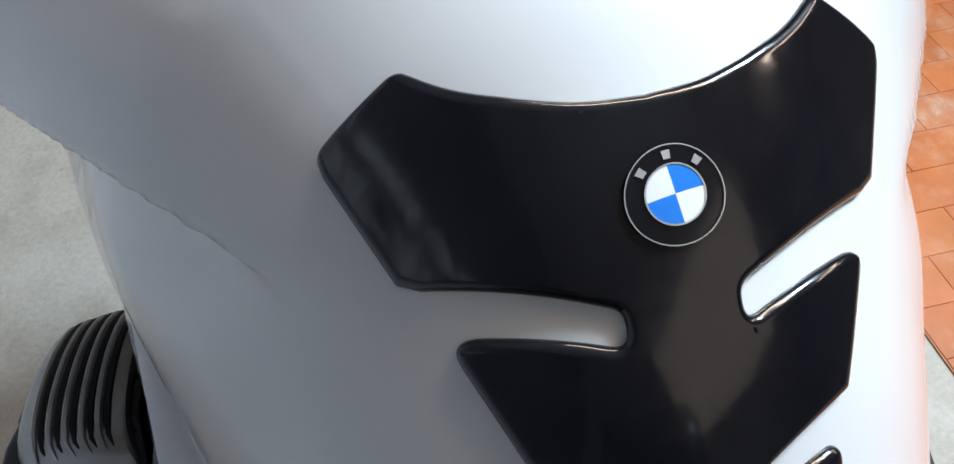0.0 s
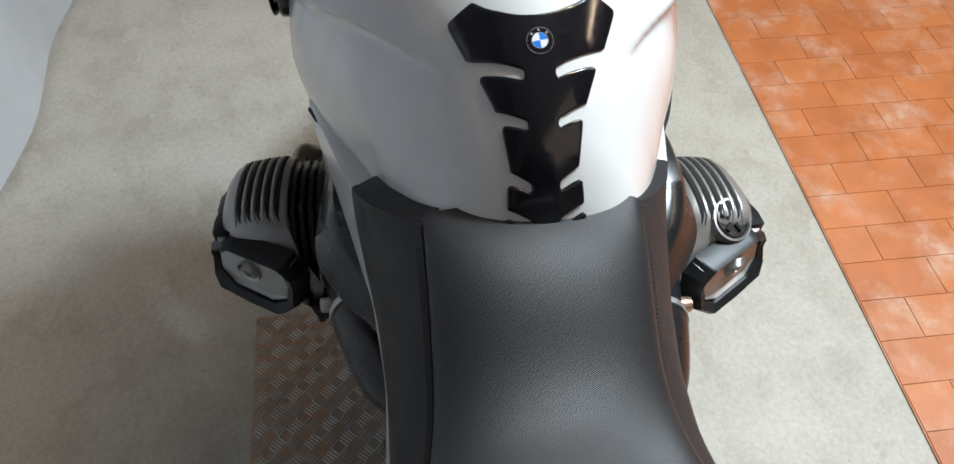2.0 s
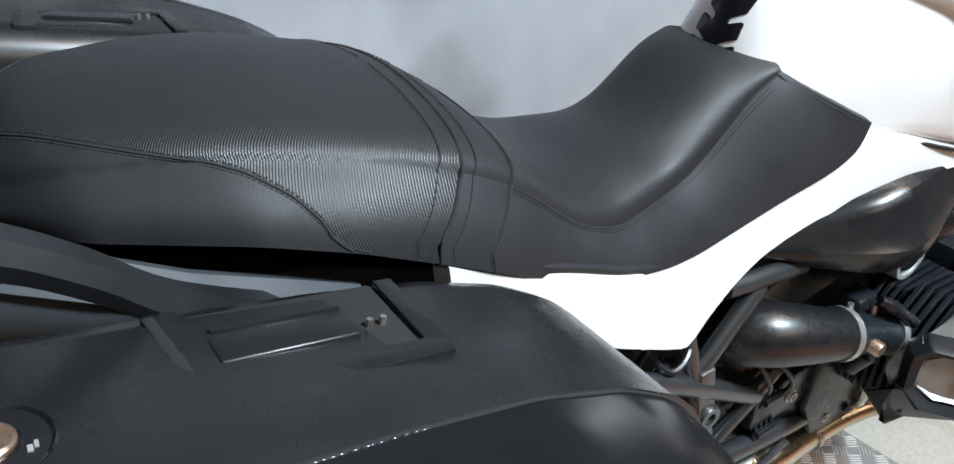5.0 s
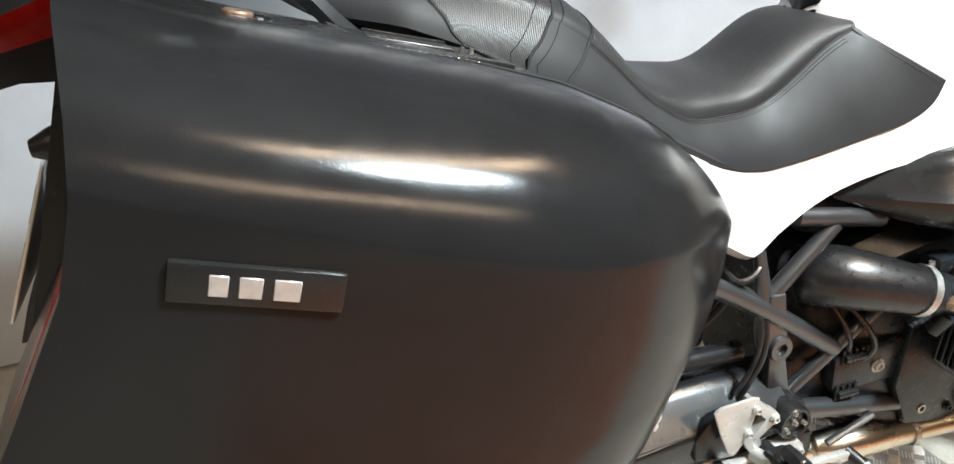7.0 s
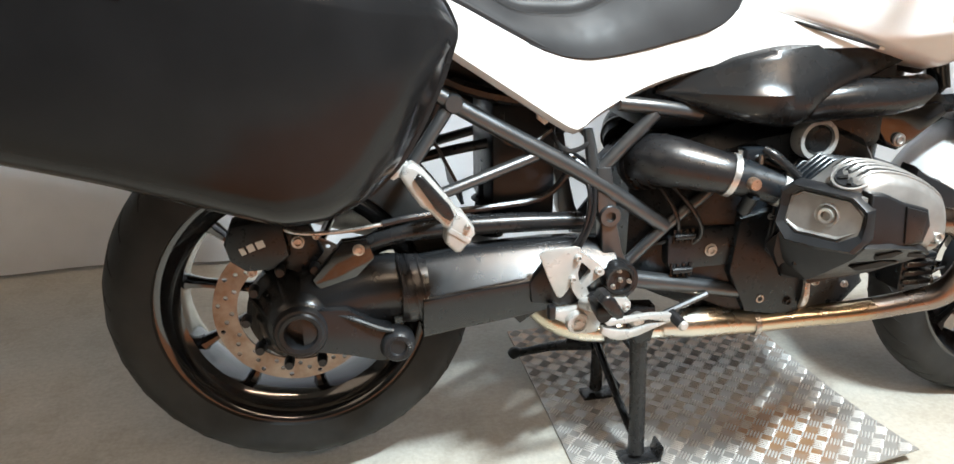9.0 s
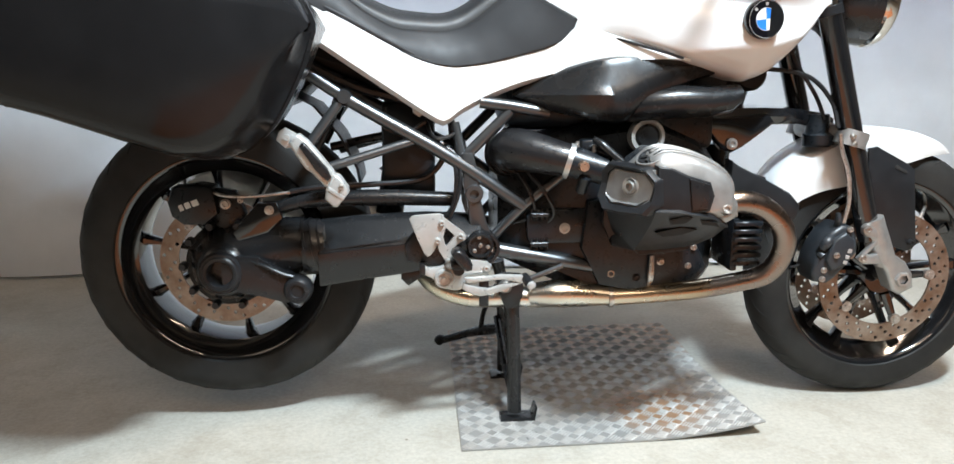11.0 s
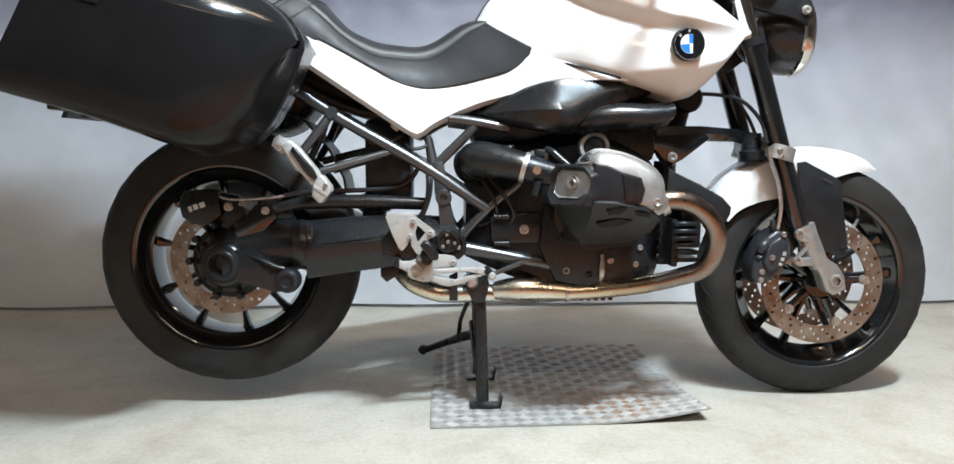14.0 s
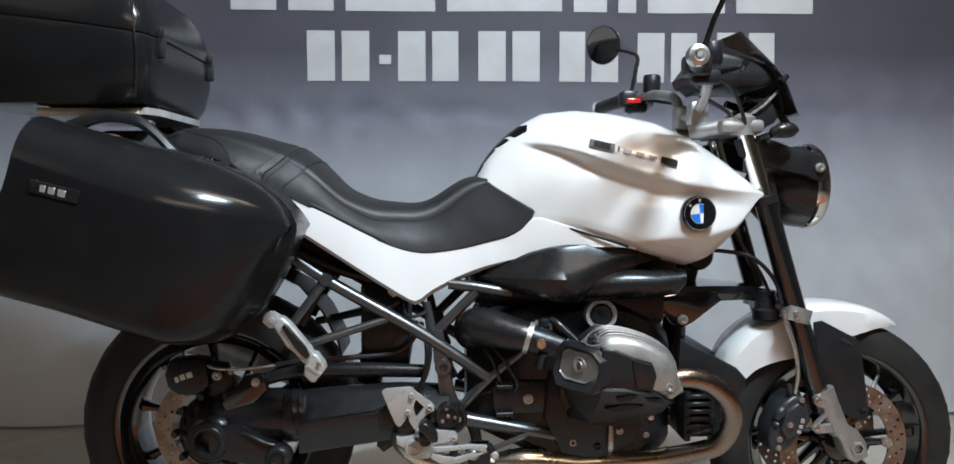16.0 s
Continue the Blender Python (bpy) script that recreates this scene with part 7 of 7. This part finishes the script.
def case_body():
    """The half behind the lid, on the same outline."""
    rings = []
    for k in range(45):
        s = 1 - (1 - k / 44) ** 1.5
        xn = -0.24 + 0.49 * s
        t, b = lid_top(xn), lid_low(xn)
        hi, lo = min(1.0, (t - b) / 0.12), b
        ring = []
        for y, z in ((-0.334, t - 0.001), (-0.328, t - 0.002 * hi), (-0.316, t - 0.004 * hi), (-0.215, t - 0.006 * hi), (-0.199, t - 0.012 * hi), (-0.19, t - 0.035 * hi), (-0.188, t - 0.06 * hi), (-0.2, b + 0.05 * hi), (-0.22, b + 0.02 * hi), (-0.24, b + 0.008 * hi), (-0.32, b + 0.005 * hi), (-0.334, b + 0.001)):
            h = (z - b) / max(0.001, t - b)
            tail_x = lid_tail(z) - 0.006 * min(1.0, max(0.0, (h - 0.82) / 0.16)) - 0.008 * min(1.0, max(0.0, (0.65 - h) / 0.3))
            ring.append(Vector((xn + (tail_x + 0.24) * (1 - s) ** 3 + 0.007 * s, y, z)))
        rings.append(ring)
    return loft(rings)


def pannier(side):
    put = (lambda b: b) if side < 0 else flip
    top = thing("pannier", "scuffed satin black hard pannier hung beside rear wheel", "pannier", "panniers")
    shell = part("shell", put(case_shell()), M["case"], top, "", 0.95)
    body = part("body", put(case_body()), M["satin"], top, "", 1.0)
    edge = [(-0.235 + 0.48 * k / 60, -0.3335, lid_top(-0.235 + 0.48 * k / 60) + 0.0004) for k in range(61)]
    part("seam", put(tube(edge, 0.0016, 6, 1)), M["hole"], top)
    # lock and its plain marks
    lock = part("lock", put(turned(lathe([(0.0, 0.0022), (0.012, 0.0022), (0.0135, 0.0008), (0.021, 0.0008), (0.0235, 0.0024), (0.0255, 0.0005), (0.0255, -0.01)], (0, 0, 0), "z", 36), pose(-0.106, -0.276, 1.0125, 0, 13, 0))), M["gloss"], top)
    part("lock_barrel", put(turned(lathe([(0.0, 0.0052), (0.0095, 0.0052), (0.0108, 0.004), (0.0108, 0.0005)], (0, 0, 0), "z", 28), pose(-0.106, -0.276, 1.0125, 0, 13, 0))), M["copper"] if side < 0 else M["steel"], lock)
    for dx, dy, w in ((-0.005, -0.0155, 0.0018), (-0.0022, -0.0158, 0.0012), (0.0, -0.0158, 0.002), (0.003, -0.0155, 0.0016), (0.013, -0.008, 0.002), (0.0155, -0.006, 0.0015)):
        part("mark", put(turned(box(dx, dx + w, dy - 0.0018, dy + 0.0018, 0.0016, 0.0026, 0), pose(-0.106, -0.276, 1.0125, 0, 13, 0))), M["silverprint"], lock)
    # sunk carrying handle on the top
    def on_top(b, x, y):
        z = float(np.interp(x, [-0.15, -0.05, 0.04, 0.12, 0.19], [1.0205, 0.996, 0.974, 0.95, 0.9215]))
        slope = math.degrees(math.atan2(0.25, 1))
        return put(turned(b, pose(x, y, z, 0, slope * 0.95, 0)))
    part("handle_well", on_top(box(-0.043, 0.064, -0.03, 0.03, -0.02, 0.001, 0.002), 0.022, -0.238), M["hole"], top)
    part("handle", on_top(joined(box(-0.038, 0.036, -0.018, 0.008, -0.01, 0.0045, 0.002, 3), box(-0.036, 0.034, 0.006, 0.0095, 0.0, 0.0062, 0.001)), 0.022, -0.238), M["satin"], top, "satin black folding carrying handle")
    part("handle_plinth", on_top(joined(box(-0.062, -0.045, -0.046, 0.034, -0.006, 0.003, 0.001), box(-0.047, 0.078, -0.046, -0.031, -0.006, 0.0028, 0.001), box(0.066, 0.078, -0.033, 0.03, -0.006, 0.0028, 0.001)), 0.022, -0.238), M["satin"], top)
    # worn bright nicks along the ridges
    wear = random.Random(3)
    nicks = []
    for k in range(34):
        x = -0.11 + 0.16 * (k + wear.uniform(0.0, 0.6)) / 34
        nicks.append(turned(box(0, wear.uniform(0.003, 0.007), -0.0016, wear.uniform(-0.0004, 0.0012), -0.002, 0.0017, 0.0003, 1), pose(x, -0.334, lid_top(x), 0, 14, 0)))
    part("worn_edge", put(joined(*nicks)), M["frame"], top)
    part("slot", on_top(turned(box(-0.003, 0.003, -0.034, 0.036, -0.004, 0.0034, 0.0008), pose(0, 0, 0, 0, 0, 8)), -0.031, -0.243), M["hole"], top)
    for dx in (0.05, 0.058):
        part("pin", on_top(tube([(dx - 0.006, -0.01, -0.004), (dx - 0.006, -0.01, 0.006)], 0.002, 6), 0.022, -0.238), M["steel"], top)
    for x, lean in ((0.117, 6),):
        part("slot", on_top(turned(box(-0.002, 0.002, -0.028, 0.03, -0.004, 0.0012, 0.0005), pose(0, 0, 0, 0, 0, lean)), x, -0.253), M["hole"], top)
    part("latch_tab", put(box(-0.05, -0.041, -0.218, -0.206, 0.978, 0.992, 0.003)), M["cover"], top)
    # name shield with three plain marks
    shield = part("name_shield", put(turned(box(-0.044, 0.044, -0.004, 0.004, -0.0115, 0.0115, 0.002), pose(-0.121, -0.4795, 0.9065, 2, 14, -4))), M["satin"], top)
    for dx, w in ((-0.024, 0.012), (-0.0095, 0.0145), (0.0075, 0.017)):
        part("mark", put(turned(box(dx, dx + w * 0.8, -0.0048, -0.003, -0.006, 0.006, 0.0005, 1), pose(-0.121, -0.4795, 0.9065, 2, 14, -4))), M["silverprint"], shield)
    # scuffs, catches below, red reflector
    rng = random.Random(7)
    for k in range(3):
        x, z = rng.uniform(-0.03, 0.1), rng.uniform(0.84, 0.885)
        y = float(np.interp(x, [-0.03, 0.0, 0.03, 0.06, 0.1], [-0.4802, -0.4827, -0.4841, -0.4828, -0.4752]))
        part("scuff", put(box(x, x + rng.uniform(0.001, 0.006), y - 0.0006, y + 0.001, z, z + rng.uniform(0.0006, 0.003), 0)), M["cover"], body)
    for x, z in ((-0.245, 0.716), (-0.18, 0.699)):
        part("catch", put(box(x, x + 0.03, -0.36, -0.3, z - 0.012, z + 0.01, 0.004)), M["plastic"], top)
    part("reflector", put(loft([[Vector((lid_tail(z) - 0.0015 - 0.05 * (y + 0.46) + dx, y, z)) for y, dx in ((-0.43, 0), (-0.38, 0), (-0.38, 0.004), (-0.43, 0.004))] for z in (0.93, 0.9, 0.86, 0.825)])), M["red"], top)
    part("mount", put(joined(tube([(-0.15, -0.215, 0.95), (0.0, -0.2, 0.9), (0.12, -0.17, 0.86)], 0.01, 10), tube([(0.1, -0.25, 0.68), (0.12, -0.2, 0.7), (0.14, -0.14, 0.74)], 0.009, 10))), M["plastic"], top)
    return top


pannier(-1)
pannier(1).location = (0.0, -0.03, 0.05)


# ---- top case ----
def top_case():
    top = thing("top_case", "black hard top case with closed lid on silver carrier", "top case")
    plan = [(-0.052, -0.06), (-0.053, -0.12), (-0.056, -0.175), (-0.066, -0.208), (-0.09, -0.226), (-0.16, -0.232), (-0.28, -0.228), (-0.41, -0.2), (-0.47, -0.14), (-0.485, 0.0)]
    plan = plan + [(x, -y) for x, y in plan[-2::-1]]
    dense = curve_through([(x, y, 0) for x, y in plan], 4, True)
    mid = Vector((-0.26, 0, 0))

    def ring(z, s, slide=0.0, tilt=0.0):
        return [Vector((mid.x + (p.x - mid.x) * s + slide, p.y * s, z + tilt * (p.x - 0.0))) for p in dense]

    part("base", loft([ring(1.086, 0.8), ring(1.09, 0.88), ring(1.11, 0.94, 0, -0.02), ring(1.16, 0.99, 0, -0.06), ring(1.205, 1.0, 0, -0.12), ring(1.215, 0.995, 0, -0.13)]), M["case"], top)
    part("seam", loft([ring(1.214, 0.985, 0, -0.13), ring(1.222, 0.985, 0, -0.13)], True, False), M["hole"], top)
    part("lid", loft([ring(1.221, 0.997, 0, -0.13), ring(1.235, 1.0, 0, -0.13), ring(1.29, 0.96, -0.008, -0.1), ring(1.335, 0.88, -0.015, -0.05), ring(1.36, 0.76, -0.02, -0.02), ring(1.37, 0.5, -0.02, 0), ring(1.373, 0.1, -0.02, 0)]), M["case"], top)
    for x, y in ((-0.05, -0.165), (-0.05, 0.165)):
        part("hinge", joined(box(x - 0.012, x + 0.006, y - 0.01, y + 0.01, 1.185, 1.222, 0.004), box(x - 0.012, x + 0.004, y - 0.008, y + 0.008, 1.228, 1.25, 0.004), tube([(x, y - 0.011, 1.222), (x, y + 0.011, 1.222)], 0.006, 10)), M["plastic"], top)
    part("corner_strip", tube([(-0.09, -0.212, 1.1), (-0.082, -0.222, 1.17), (-0.082, -0.226, 1.225), (-0.092, -0.215, 1.3)], 0.0022, 8), M["satin"], top)
    return top


top_case()

# ---- terracotta tiles beside the concrete ----
bed = part("tile_bed", box(-0.352, 2.952, -2.536, -0.832, 0.0005, 0.0045, 0), M["grout"])
tagged(bed, "brown grouted bed of terracotta tiles beside concrete", "floor", kind="structure")
def tile_of(length):
    b = finish(box(-0.0495, 0.0495, -length / 2 + 0.0005, length / 2 - 0.0005, 0.0, 0.0045, 0.0007, 1))
    data = bpy.data.meshes.new("tile")
    b.to_mesh(data)
    b.free()
    data.materials.append(M["terracotta"])
    return data


whole_tile, half_tile = tile_of(0.2), tile_of(0.1)
rng = random.Random(4)
for row in range(33):
    odd = row % 2
    for col in range(9):
        first = odd and col == 0
        t = new("tile", half_tile if first else whole_tile)
        t.parent = bed
        t.location = (-0.3 + row * 0.1, -0.834 - (0.05 if first else col * 0.2 + (0.0 if odd else 0.1)), 0.002 + rng.uniform(0, 0.0003))
        t.rotation_euler = (rng.uniform(-0.002, 0.002), rng.uniform(-0.002, 0.002), rng.uniform(-0.003, 0.003))
